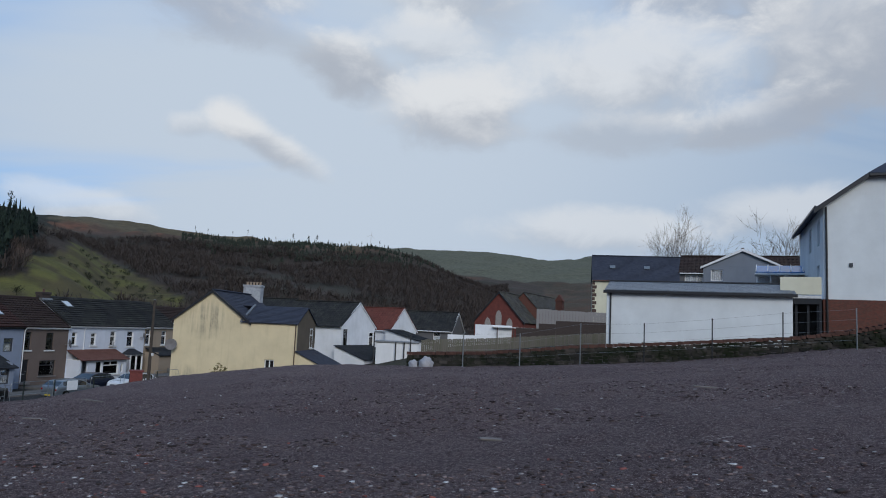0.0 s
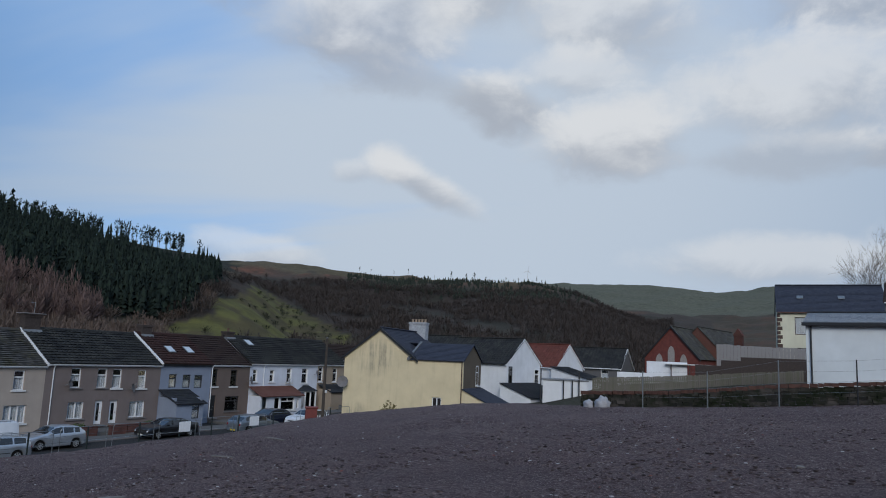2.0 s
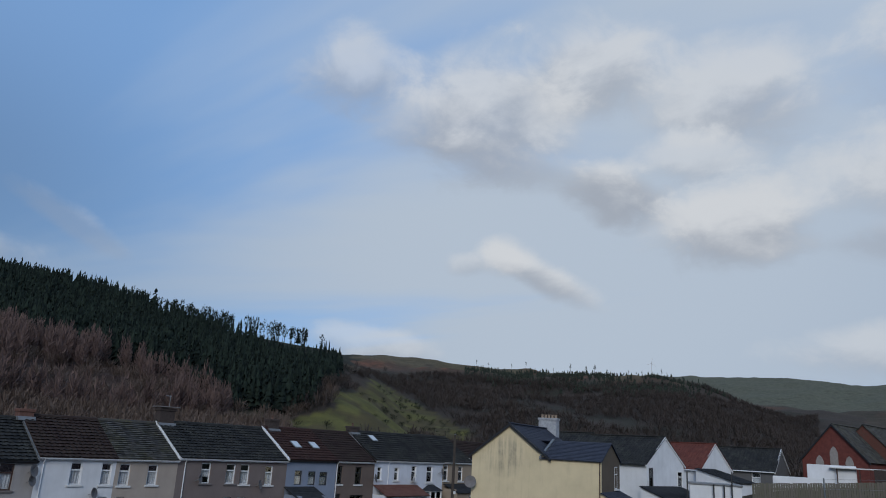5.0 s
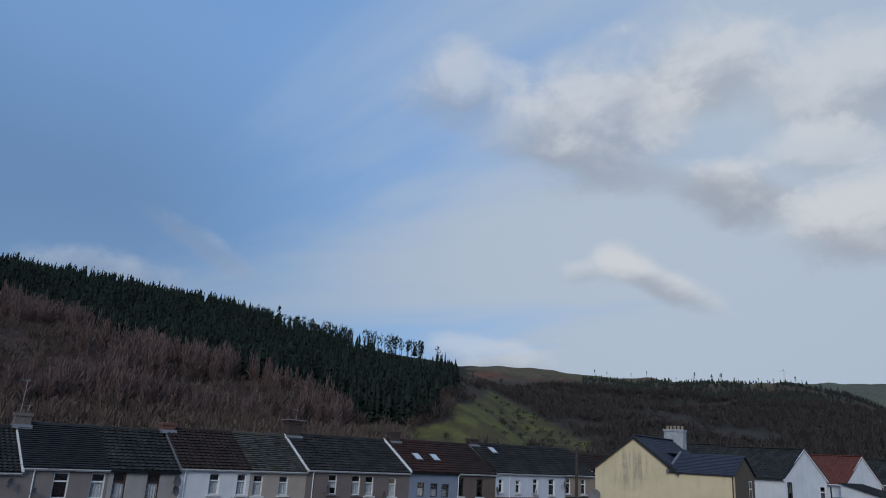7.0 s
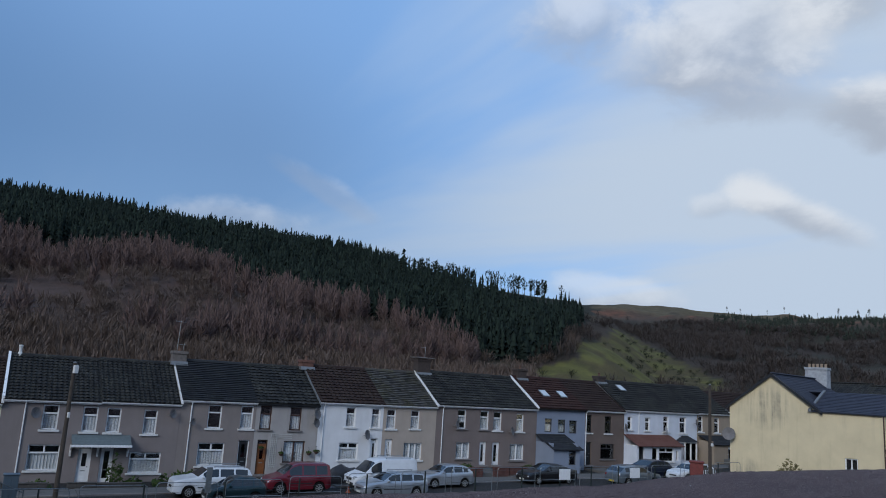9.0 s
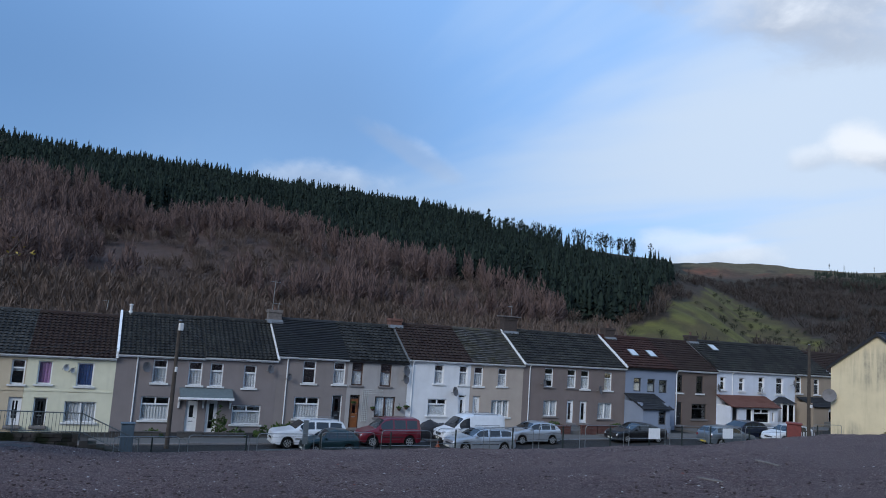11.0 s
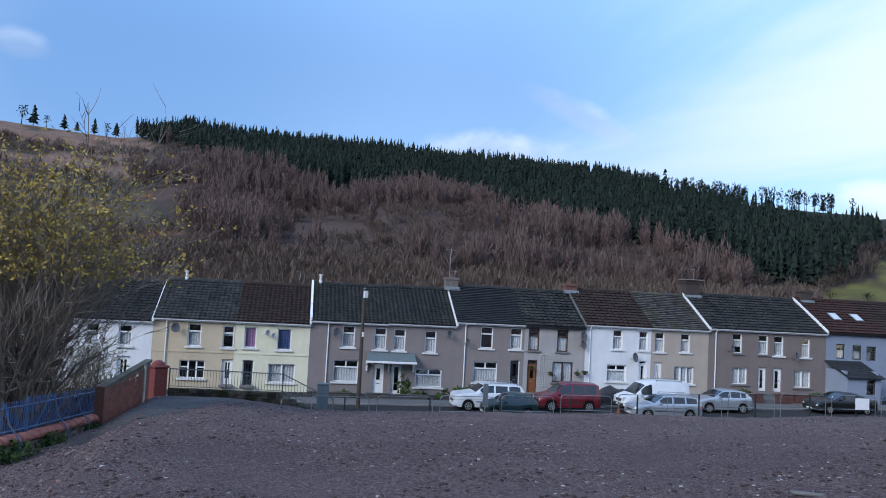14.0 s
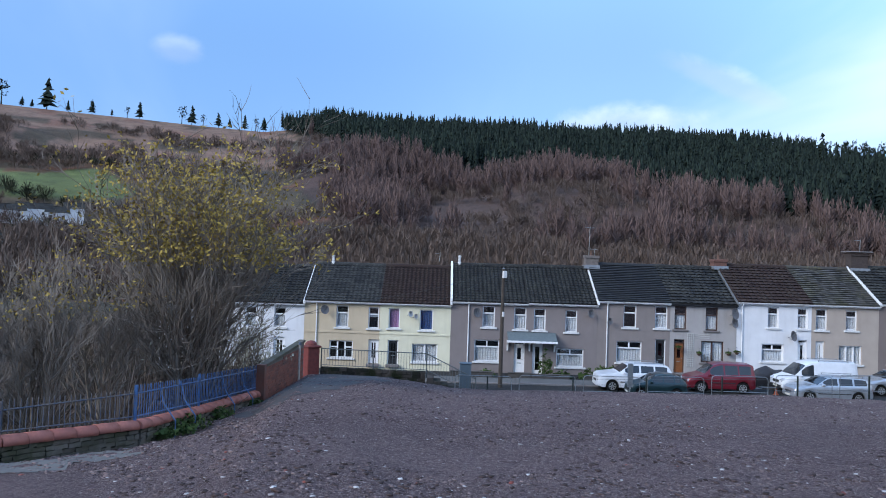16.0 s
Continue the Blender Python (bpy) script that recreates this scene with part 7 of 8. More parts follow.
        xm = o + L * (screen[0] + 0.25 * (screen[1] - screen[0])) + 0.16
        bm = bmesh.new(); box(bm, xm - 0.08, xm + 0.06, sgn * (W / 2 + 0.05) - 0.10, sgn * (W / 2 + 0.05) + 0.09, belt_k * H + 0.0, belt_k * H + 0.14, bevel=0.04); part("door_mirror", bm, col, c)
        if kind in ("mpv", "van", "suv", "estate"):
            bm = bmesh.new(); box(bm, o + fa + arch + 0.06, o + ra - arch - 0.06, sgn * W / 2 - 0.012, sgn * W / 2 + 0.012, 0.34 * H, 0.37 * H, bevel=0.008); part("side_strip", bm, TRIM, c)
        for k in cuts[1:-1] or (cuts[-1],):
            bm = bmesh.new(); xh = o + (k - 0.035) * L; box(bm, xh - 0.09, xh + 0.09, sgn * W * 0.485 - 0.02, sgn * W * 0.485 + 0.025, (belt_k - 0.07) * H, (belt_k - 0.055) * H, bevel=0.008); part("door_handle", bm, TRIM if kind == "van" else col, c)
    for nm, xa, xb in (("front_bumper", o - 0.025, o + 0.14), ("rear_bumper", o + L - 0.14, o + L + 0.025)):
        bm = bmesh.new(); box(bm, xa, xb, -W * 0.38, W * 0.38, low + 0.02, 0.27 * H, bevel=0.05); part(nm, bm, TRIM if kind in ("van", "mpv") else col, c)
    bm = bmesh.new(); box(bm, o - 0.012, o + 0.08, -0.36, 0.36, 0.31 * H, 0.39 * H, bevel=0.02); part("grille", bm, TRIM, c)
    bm = bmesh.new(); box(bm, o - 0.037, o - 0.027, -0.26, 0.26, 0.19 * H, 0.19 * H + 0.11); part("plate", bm, PLATE, c)
    bm = bmesh.new(); box(bm, o + L + 0.027, o + L + 0.037, -0.26, 0.26, 0.19 * H, 0.19 * H + 0.11); part("plate", bm, PLATE_REAR, c)
    if kind in ("suv", "estate", "van"):
        yr = W * 0.34
        for sgn in (-1, 1):
            bm = bmesh.new(); tube(bm, (o + 0.48 * L, sgn * yr, H + 0.035), (o + 0.88 * L, sgn * yr, H + 0.03), 0.02, sides=6)
            for k in (0.49, 0.87):
                tube(bm, (o + k * L, sgn * yr, H - 0.08), (o + k * L, sgn * yr, H + 0.035), 0.02, sides=6)
            part("roof_rail", bm, GREY_METAL, c)
    return c


C_WHITE, C_SILVER, C_RED, C_BLACK = paint("white_paint", (0.62, 0.64, 0.67), 0.0), paint("silver_paint", (0.42, 0.45, 0.49), 0.6), paint("dark_red_paint", (0.15, 0.012, 0.022), 0.3), paint("black_car_paint", (0.012, 0.012, 0.014), 0.2)
C_TEAL, C_GREY, C_NAVY = paint("dark_teal_paint", (0.012, 0.032, 0.038), 0.3), paint("grey_blue_paint", (0.16, 0.19, 0.22), 0.5), paint("navy_paint", (0.012, 0.016, 0.034), 0.3)
car("white off-road car with black window surrounds", 13.75, -6.0, 4.5, 1.66, 1.85, C_WHITE, "suv")
car("dark teal hatchback with mud-splashed windscreen", 14.4, -8.5, 3.2, 1.42, 1.65, C_TEAL, "hatch")
car("dark red boxy family car with alloy wheels", 18.85, -6.0, 4.0, 1.78, 1.7, C_RED, "mpv")
car("white panel van with roof rails", 24.6, -6.0, 4.55, 1.98, 1.9, C_WHITE, "van", category="van")
car("pale silver estate car parked close to the field", 24.0, -8.7, 4.4, 1.45, 1.7, C_SILVER, "estate")
car("silver hatchback parked at the kerb", 29.4, -6.0, 3.9, 1.5, 1.7, C_SILVER, "hatch")
car("black saloon with polished wheels", 38.3, -6.0, 4.6, 1.4, 1.8, C_BLACK, "saloon")
car("grey hatchback seen from behind", 44.4, -8.7, 4.4, 1.45, 1.75, C_GREY, "hatch", True)
car("dark blue hatchback at the kerb", 49.0, -5.8, 4.2, 1.45, 1.75, C_NAVY, "hatch")
car("white saloon by the red post box", 50.5, -8.9, 4.2, 1.4, 1.7, C_WHITE, "hatch")

# ---- barrier between field and street ----
def ground_at(s, y):
    p = TERR @ Vector((s, y, 0))
    return float(ground_z(p.x, p.y, False))


HOOP_TOP = interp([(-2, -4.05), (4, -4.02), (14.5, -3.72), (28, -3.2), (45, -3.05), (60, -2.6)])
s = 3.0
k = 0
while s < 52:
    zt = float(HOOP_TOP(s + 1.5))
    h = thing("hoop_barrier", TERR @ Matrix.Translation((s, -12.2, zt - 1.15)), "galvanised hoop barrier along the road", "barrier", "hoop barriers")
    path = [(0, -0.35), (0, 0.98), (0.05, 1.10), (0.17, 1.15), (2.73, 1.15), (2.85, 1.10), (2.9, 0.98), (2.9, -0.35)]
    bm = bmesh.new()
    for a, b in zip(path, path[1:]):
        tube(bm, (a[0], 0, a[1]), (b[0], 0, b[1]), 0.020, sides=7)
    part("hoop", bm, GREY_METAL, h)
    bm = bmesh.new(); tube(bm, (0, 0, 0.35), (2.9, 0, 0.35), 0.02, sides=6); part("lower_rail", bm, GREY_METAL, h)
    s += 3.3
    k += 1
POST_GREEN = plain("dark_green_post", (0.012, 0.02, 0.018), 0.5)
WIRE = plain("fence_wire", (0.10, 0.11, 0.11), 0.5, 0.6)
mf = thing("mesh_fence", TERR, "dark green mesh fence posts along the field edge", "fence")
PS = [4.6, 8.9, 12.6, 16.4, 20.2, 23.8, 27.2, 30.6, 33.6, 36.2, 38.6, 42.0, 45.5, 48.5]
for q in PS:
    zt = float(HOOP_TOP(q)) + 0.12
    bm = bmesh.new(); box(bm, q - 0.035, q + 0.035, -13.1, -13.03, zt - 1.6, zt, bevel=0.008); part("post", bm, POST_GREEN, mf)
for a, b in zip(PS, PS[1:]):
    for dz in (0.02, 0.3, 0.6):
        bm = bmesh.new(); tube(bm, (a, -13.06, float(HOOP_TOP(a)) - dz), (b, -13.06, float(HOOP_TOP(b)) - dz), 0.006, sides=4); part("wire", bm, WIRE, mf)
for q in (33.9, 40.0):
    sg = thing("notice_board", TERR @ Matrix.Translation((q, -13.15, float(HOOP_TOP(q)) - 0.02)), "blank white notice board on the mesh fence", "sign", "notice boards")
    bm = bmesh.new(); box(bm, -0.45, 0.45, -0.02, 0.0, -0.65, 0.0, bevel=0.005); part("board", bm, WHITE_UPVC, sg)
    for dx in (-0.4, 0.4):
        bm = bmesh.new(); box(bm, dx - 0.02, dx + 0.02, 0.001, 0.03, -1.2, 0.05); part("batten", bm, POST_GREEN, sg)

# boards and sheets dumped at the edge
PLANK = plain("grey_plank", (0.17, 0.15, 0.14), 0.9, vary=0.4)
for i, (q, y, l, a) in enumerate(((27.6, -13.9, 2.4, 8), (28.7, -13.7, 1.8, -5), (29.6, -14.0, 1.6, 14), (26.6, -13.8, 1.5, -12))):
    bm = bmesh.new(); box(bm, -l / 2, l / 2, -0.35, 0.35, 0, 0.03, bevel=0.006)
    me = bpy.data.meshes.new("loose_sheet"); bm.to_mesh(me); bm.free(); me.materials.append(PLANK)
    ob = tagged(new("loose_sheet", me), "weathered loose sheet lying at the field edge", "sheet", "loose sheets")
    ob.matrix_world = TERR @ Matrix.Translation((q, y, ground_at(q, y) + 0.1)) @ pose(0, 0, 0, 6 - i * 3, 4 - i * 2, a)

# ---- poles and wires ----
WOODPOLE = plain("pole_wood", (0.065, 0.052, 0.042), 0.9, vary=0.4, scale=5)


def pole(x, y, top, label, boxes, bands=True):
    z = float(ground_z(x, y, False)) - 0.1
    p = thing("utility_pole", Matrix.Translation((x, y, z)), label, "pole", "utility poles")
    bm = bmesh.new(); tube(bm, (0, 0, 0), (0, 0, top - z), 0.13, 0.09, 12); part("shaft", bm, WOODPOLE, p)
    for dz, w, hh in boxes:
        bm = bmesh.new(); box(bm, 0.08, 0.08 + w, -w / 2, w / 2, top - z - dz - hh, top - z - dz, bevel=0.02); part("terminal_box", bm, SILL, p)
    bm = bmesh.new(); tube(bm, (0, 0, top - z - 0.02), (0, 0, top - z + 0.05), 0.11, 0.02, 12); part("cap", bm, LEAD, p)
    return p


pole(-43.1, 21.0, 1.55, "weathered wooden telegraph pole with white terminal box", ((0.15, 0.22, 0.42), (2.6, 0.12, 0.28)))
pole(-21.9, 55.5, 2.75, "dark wooden pole beside the yellow house", ((4.0, 0.15, 0.2),))
wires = thing("overhead_wires", Matrix.Identity(4), "thin black overhead wires from pole to houses", "cables")
for tx, tz in ((-6.0, -1.3), (0.0, -1.25), (6.4, -0.9), (11.0, -0.9), (16.0, -0.6), (21.0, -0.6)):
    a, b = Vector((-43.1, 21.0, 1.4)), TERR @ Vector((tx, -0.05, tz))
    prev = a
    bm = bmesh.new()
    for q in range(1, 9):
        u = q / 8
        pt = a.lerp(b, u) - Vector((0, 0, 0.35 * math.sin(math.pi * u)))
        tube(bm, prev, pt, 0.009, sides=4)
        prev = pt
    part("wire", bm, BLACK_PAINT, wires)

# blue service cabinet, post box, cone
cb = thing("service_cabinet", TERR @ Matrix.Translation((3.65, -8.2, ground_at(3.65, -8.2))), "blue-grey steel service cabinet on the verge", "cabinet")
CAB = plain("blue_grey_steel", (0.10, 0.135, 0.165), 0.5, 0.2)
bm = bmesh.new(); box(bm, -0.32, 0.32, -0.25, 0.25, 0, 1.62, bevel=0.02); part("body", bm, CAB, cb)
bm = bmesh.new(); box(bm, -0.36, 0.36, -0.29, 0.29, 1.621, 1.68, bevel=0.015); part("lid", bm, CAB, cb)
for dx in (-0.30, 0.01):
    bm = bmesh.new(); box(bm, dx, dx + 0.29, -0.268, -0.251, 0.1, 1.55, bevel=0.006); part("door", bm, CAB, cb)
pb_p = at_bearing(22.35, 61)
zb_ = float(ground_z(pb_p.translation.x, pb_p.translation.y, False))
pb = thing("red_pillar", Matrix.Translation((pb_p.translation.x, pb_p.translation.y, zb_)) @ pose(0, 0, 0, 0, 0, 22), "square red-brown pillar beside the pole", "pillar")
REDP = plain("red_pillar_paint", (0.17, 0.035, 0.03), 0.7, vary=0.4)
bm = bmesh.new(); box(bm, -0.45, 0.45, -0.45, 0.45, 0, 1.9, bevel=0.02); part("shaft", bm, REDP, pb)
bm = bmesh.new(); box(bm, -0.52, 0.52, -0.52, 0.52, 1.9, 2.02, bevel=0.03); part("cap", bm, REDP, pb)
sb = thing("sign_post", TERR @ Matrix.Translation((12.62, -9.8, ground_at(12.62, -9.8))), "grey steel sign seen edge-on beside the road", "sign")
bm = bmesh.new(); tube(bm, (0, 0, -0.2), (0, 0, 2.0), 0.03, sides=8); part("post", bm, GREY_METAL, sb)
bm = bmesh.new(); box(bm, -0.15, 0.15, -0.05, -0.032, 0.75, 2.05, bevel=0.006); part("panel", bm, GREY_METAL, sb)
cn_z = street_z(22)
cn = thing("traffic_cone", TERR @ Matrix.Translation((21.95, -6.9, cn_z)), "small orange cone beside the van", "cone")
bm = bmesh.new(); lathe(bm, [(0.17, 0.0), (0.17, 0.03), (0.11, 0.04), (0.03, 0.36), (0.02, 0.36)], 12); part("cone_body", bm, plain("orange_plastic", (0.28, 0.06, 0.02), 0.6), cn)


# ---- stone walls ----
STONE = Mat("mossy_stone", 0.95, spec=0.15)
_t = STONE.mix(STONE.island(), (0.085, 0.078, 0.068), (0.17, 0.155, 0.135))
STONE.colour(STONE.mix(STONE.math("MULTIPLY", STONE.ramp(STONE.noise(1.1, 5, 0.65), 0.4, 0.65), 0.8), _t, (0.042, 0.05, 0.024)))
STONE.bump(STONE.noise(14, 5, 0.7), 0.5, 0.02)
STONE = STONE.m


def stone_courses(bm, p0, p1, t0, t1, b0, b1, thick, seed, size=(0.42, 0.17)):
    """Rough coursed stone between two plan points, with tops t and bottoms b at the ends."""
    rng = random.Random(seed)
    p0, p1 = Vector(p0), Vector(p1)
    d = (p1 - p0)
    ln = d.length
    d.normalize()
    nrm = Vector((-d.y, d.x))
    hmax = max(t0 - b0, t1 - b1)
    rows = max(1, round(hmax / size[1]))
    for r in range(rows):
        x = -rng.uniform(0, size[0] * 0.5)
        while x < ln:
            w = size[0] * rng.uniform(0.55, 1.5)
            xa, xb = max(0, x), min(ln, x + w)
            if xb - xa > 0.04:
                u = (xa + xb) / 2 / ln
                top, bot = t0 + (t1 - t0) * u, b0 + (b1 - b0) * u
                z0 = bot + (top - bot) * r / rows
                z1 = bot + (top - bot) * (r + 1) / rows - 0.015
                out = rng.uniform(-0.03, 0.03)
                c = p0 + d * xa
                m = Matrix(((d.x, nrm.x, 0, c.x), (d.y, nrm.y, 0, c.y), (0, 0, 1, 0), (0, 0, 0, 1)))
                vs = box(bm, 0.008, xb - xa - 0.008, -thick / 2 + out, thick / 2 + out, z0, z1)
                for v in vs:
                    v.co += Vector((rng.uniform(-0.015, 0.015), rng.uniform(-0.012, 0.012), rng.uniform(-0.012, 0.012)))
                    v.co = m @ v.co
            x += w


def frame_xy(m, x, y=0.0):
    p = m @ Vector((x, y, 0))
    return (p.x, p.y)


MWALL = at_bearing(-12, 44)
STONE_D = Mat("ivy_dark_stone", 0.95, spec=0.1)
_t = STONE_D.mix(STONE_D.island(), (0.018, 0.018, 0.017), (0.075, 0.066, 0.06))
STONE_D.colour(STONE_D.mix(STONE_D.ramp(STONE_D.noise(0.9, 5, 0.65), 0.42, 0.6), _t, (0.014, 0.018, 0.010)))
STONE_D = STONE_D.m
wl = thing("stone_wall", Matrix.Identity(4), "dark mossy stone retaining wall along the field", "wall")
ks = [(-11.5, -0.15, -0.95), (-6.6, 0.12, -0.7), (-3.3, 0.5, -0.5), (-0.95, 0.78, -0.32), (4.4, 1.2, 0.1), (7.45, 1.5, 0.42), (10.4, 1.75, 0.75), (13.3, 2.2, 1.15), (15.2, 2.65, 1.4), (24, 4.4, 3.0)]
MOSSY_RED = plain("bracken_topping", (0.095, 0.045, 0.034), 0.95, vary=0.6, scale=5)
for i, (a, b) in enumerate(zip(ks, ks[1:])):
    bm = bmesh.new()
    stone_courses(bm, frame_xy(MWALL, a[0]), frame_xy(MWALL, b[0]), a[1], b[1], a[2] - 0.6, b[2] - 0.6, 0.4, i + 3)
    part("stone_course", bm, STONE_D, wl)
    bm = bmesh.new()
    n = max(1, int((b[0] - a[0]) / 0.6))
    for k in range(n):
        u0, u1 = k / n, (k + 1) / n
        q0, q1 = frame_xy(MWALL, a[0] + (b[0] - a[0]) * u0), frame_xy(MWALL, a[0] + (b[0] - a[0]) * u1)
        stone_courses(bm, q0, q1, a[1] + (b[1] - a[1]) * u0 + 0.2, a[1] + (b[1] - a[1]) * u1 + 0.2, a[1] + (b[1] - a[1]) * u0 + 0.004, a[1] + (b[1] - a[1]) * u1 + 0.004, 0.5, i * 31 + k, (0.6, 0.2))
    part("coping", bm, MOSSY_RED, wl, "rust-red weathered brick coping")
MP = at_bearing(-12, 42.9)
pf = thing("post_and_wire_fence", Matrix.Identity(4), "tall grey steel posts with wires before the wall", "fence")
pl = [(-7.85, 1.33, -0.66), (-4.5, 1.48, -0.5), (-1.05, 2.2, -0.25), (2.47, 2.36, 0.12), (6.1, 2.76, 0.44), (9.74, 3.24, 0.8), (13.4, 3.6, 1.2)]
for i, (x, t, b) in enumerate(pl):
    q = frame_xy(MP, x)
    bm = bmesh.new(); tube(bm, (q[0], q[1], b - 0.5), (q[0], q[1], t), 0.035, sides=8); part("post", bm, BLACK_PAINT if 2 < i < 6 else GREY_METAL, pf)
for (x0, t0, b0), (x1, t1, b1) in zip(pl, pl[1:]):
    for k in (0.05, 0.5, 0.95, 1.4):
        q0, q1 = frame_xy(MP, x0, 0.04), frame_xy(MP, x1, 0.04)
        bm = bmesh.new(); tube(bm, (q0[0], q0[1], t0 - k * (t0 - b0) / 2), (q1[0], q1[1], t1 - k * (t1 - b1) / 2), 0.005, sides=4); part("wire", bm, GREY_METAL, pf)
# rubble bag and heap by the store
RUB = plain("pale_bag", (0.36, 0.36, 0.38), 0.8, vary=0.3)
for dx, sc in ((0, 0.42), (-0.75, 0.28)):
    bm = bmesh.new(); bmesh.ops.create_icosphere(bm, subdivisions=3, radius=1.0)
    for v in bm.verts:
        v.co *= 1 + 0.35 * noise.noise(v.co * 2.1 + Vector((dx, 0, 0)))
        v.co.z = max(v.co.z, -0.5)
    me = bpy.data.meshes.new("rubble_sack"); bm.to_mesh(me); bm.free(); me.materials.append(RUB)
    for f in me.polygons:
        f.use_smooth = True
    ob = tagged(new("rubble_sack", me), "crumpled pale rubble sack at the field edge", "sack", "rubble sacks")
    q = at_bearing(1.2, 44, 0, 0, dx).translation
    ob.matrix_world = Matrix.Translation((q.x, q.y, float(ground_z(q.x, q.y, False)) + 0.25 * sc)) @ Matrix.Diagonal((sc, sc, sc * 1.1, 1))
# palings and white box by the yellow house
for dx, w_, h_ in ((7.3, 0.9, 0.75),):
    bx = thing("white_tank", MY @ Matrix.Translation((dx, -3.0, -3.55)), "small white tank beside the yellow house", "tank")
    bm = bmesh.new(); box(bm, -w_ / 2, w_ / 2, -0.4, 0.4, 0, h_, bevel=0.03); part("tank_body", bm, WHITE_UPVC, bx)
    bm = bmesh.new(); box(bm, -w_ / 2 - 0.03, w_ / 2 + 0.03, -0.43, 0.43, h_ + 0.003, h_ + 0.05, bevel=0.02); part("tank_lid", bm, WHITE_UPVC, bx)
tuft("bare_bush", MY @ Matrix.Translation((5.7, -3.0, -3.7)), "thin yellowish bush before the yellow wall", 0.9, 1.7, leaf_mat("straw_leaves", (0.16, 0.13, 0.06), (0.25, 0.21, 0.10)), 77, 260, "bush", 0.06)
d_ = bmesh.new(); lathe(d_, [(0.02, 0.0), (0.3, 0.05), (0.5, 0.14), (0.5, 0.16), (0.02, 0.04)], 16)
d_ = part("satellite_dish", d_, DISH, yh); d_.matrix_basis = pose(0.1, -0.4, -0.85, 78, 0, 20)
pg = thing("paling_fence", MY, "row of dark short palings below the yellow wall", "fence")
for k in range(34):
    bm = bmesh.new(); box(bm, -1.6 + k * 0.2, -1.5 + k * 0.2, -3.2, -3.17, -5.0, -3.42 + 0.05 * math.sin(k * 2.3), bevel=0.004); part("paling", bm, WALL_BLOCK, pg)


# ---- west side: blue railings on the stone wall, brick wall, lane railing ----
BLUE = Mat("chipped_blue_paint", 0.5)
BLUE.colour(BLUE.mix(BLUE.ramp(BLUE.noise(7, 5, 0.65), 0.5, 0.66), (0.04, 0.105, 0.25), (0.12, 0.12, 0.13)))
BLUE = BLUE.m
GREYRAIL = Mat("rusty_grey_rail", 0.6)
GREYRAIL.colour(GREYRAIL.mix(GREYRAIL.ramp(GREYRAIL.noise(6, 5, 0.65), 0.4, 0.62), (0.045, 0.07, 0.12), (0.12, 0.105, 0.095)))
GREYRAIL = GREYRAIL.m
PINK = Mat("salmon_coping", 0.85, spec=0.25)
PINK.colour(PINK.mix(PINK.math("MULTIPLY", PINK.ramp(PINK.noise(2.2, 6, 0.65), 0.4, 0.7), 0.7), PINK.mix(PINK.obrand(), (0.36, 0.125, 0.10), (0.43, 0.17, 0.135)), (0.22, 0.10, 0.08)))
PINK.bump(PINK.noise(20, 4, 0.6), 0.3, 0.01)
PINK = PINK.m
# knots along the wall: plan, coping top, rail top, ground
KN = [(-19.6, -6.6, -2.55, -1.75, -3.2), (-23.4, -1.05, -2.98, -2.28, -3.72), (-25.8, 1.9, -3.22, -2.32, -4.0), (-29.82, 3.7, -3.62, -2.62, -4.55), (-35.7, 6.2, -4.12, -3.07, -4.8)]
sw = thing("boundary_wall", Matrix.Identity(4), "low mossy stone wall with rounded salmon coping", "wall")
rails = [thing("grey_railing", Matrix.Identity(4), "rusted grey-blue steel railing on the wall", "railing"), thing("blue_railing", Matrix.Identity(4), "bright blue painted steel railing on the wall", "railing")]


def picket_mesh(name, hgt, r, material):
    bm = bmesh.new(); tube(bm, (0, 0, 0), (0, 0, hgt), r, r, 6); lathe(bm, [(r, 0.0), (r * 1.3, 0.02), (r * 0.4, 0.06)], 6, (0, 0, hgt))
    me = bpy.data.meshes.new(name); bm.to_mesh(me); bm.free(); me.materials.append(material)
    return me


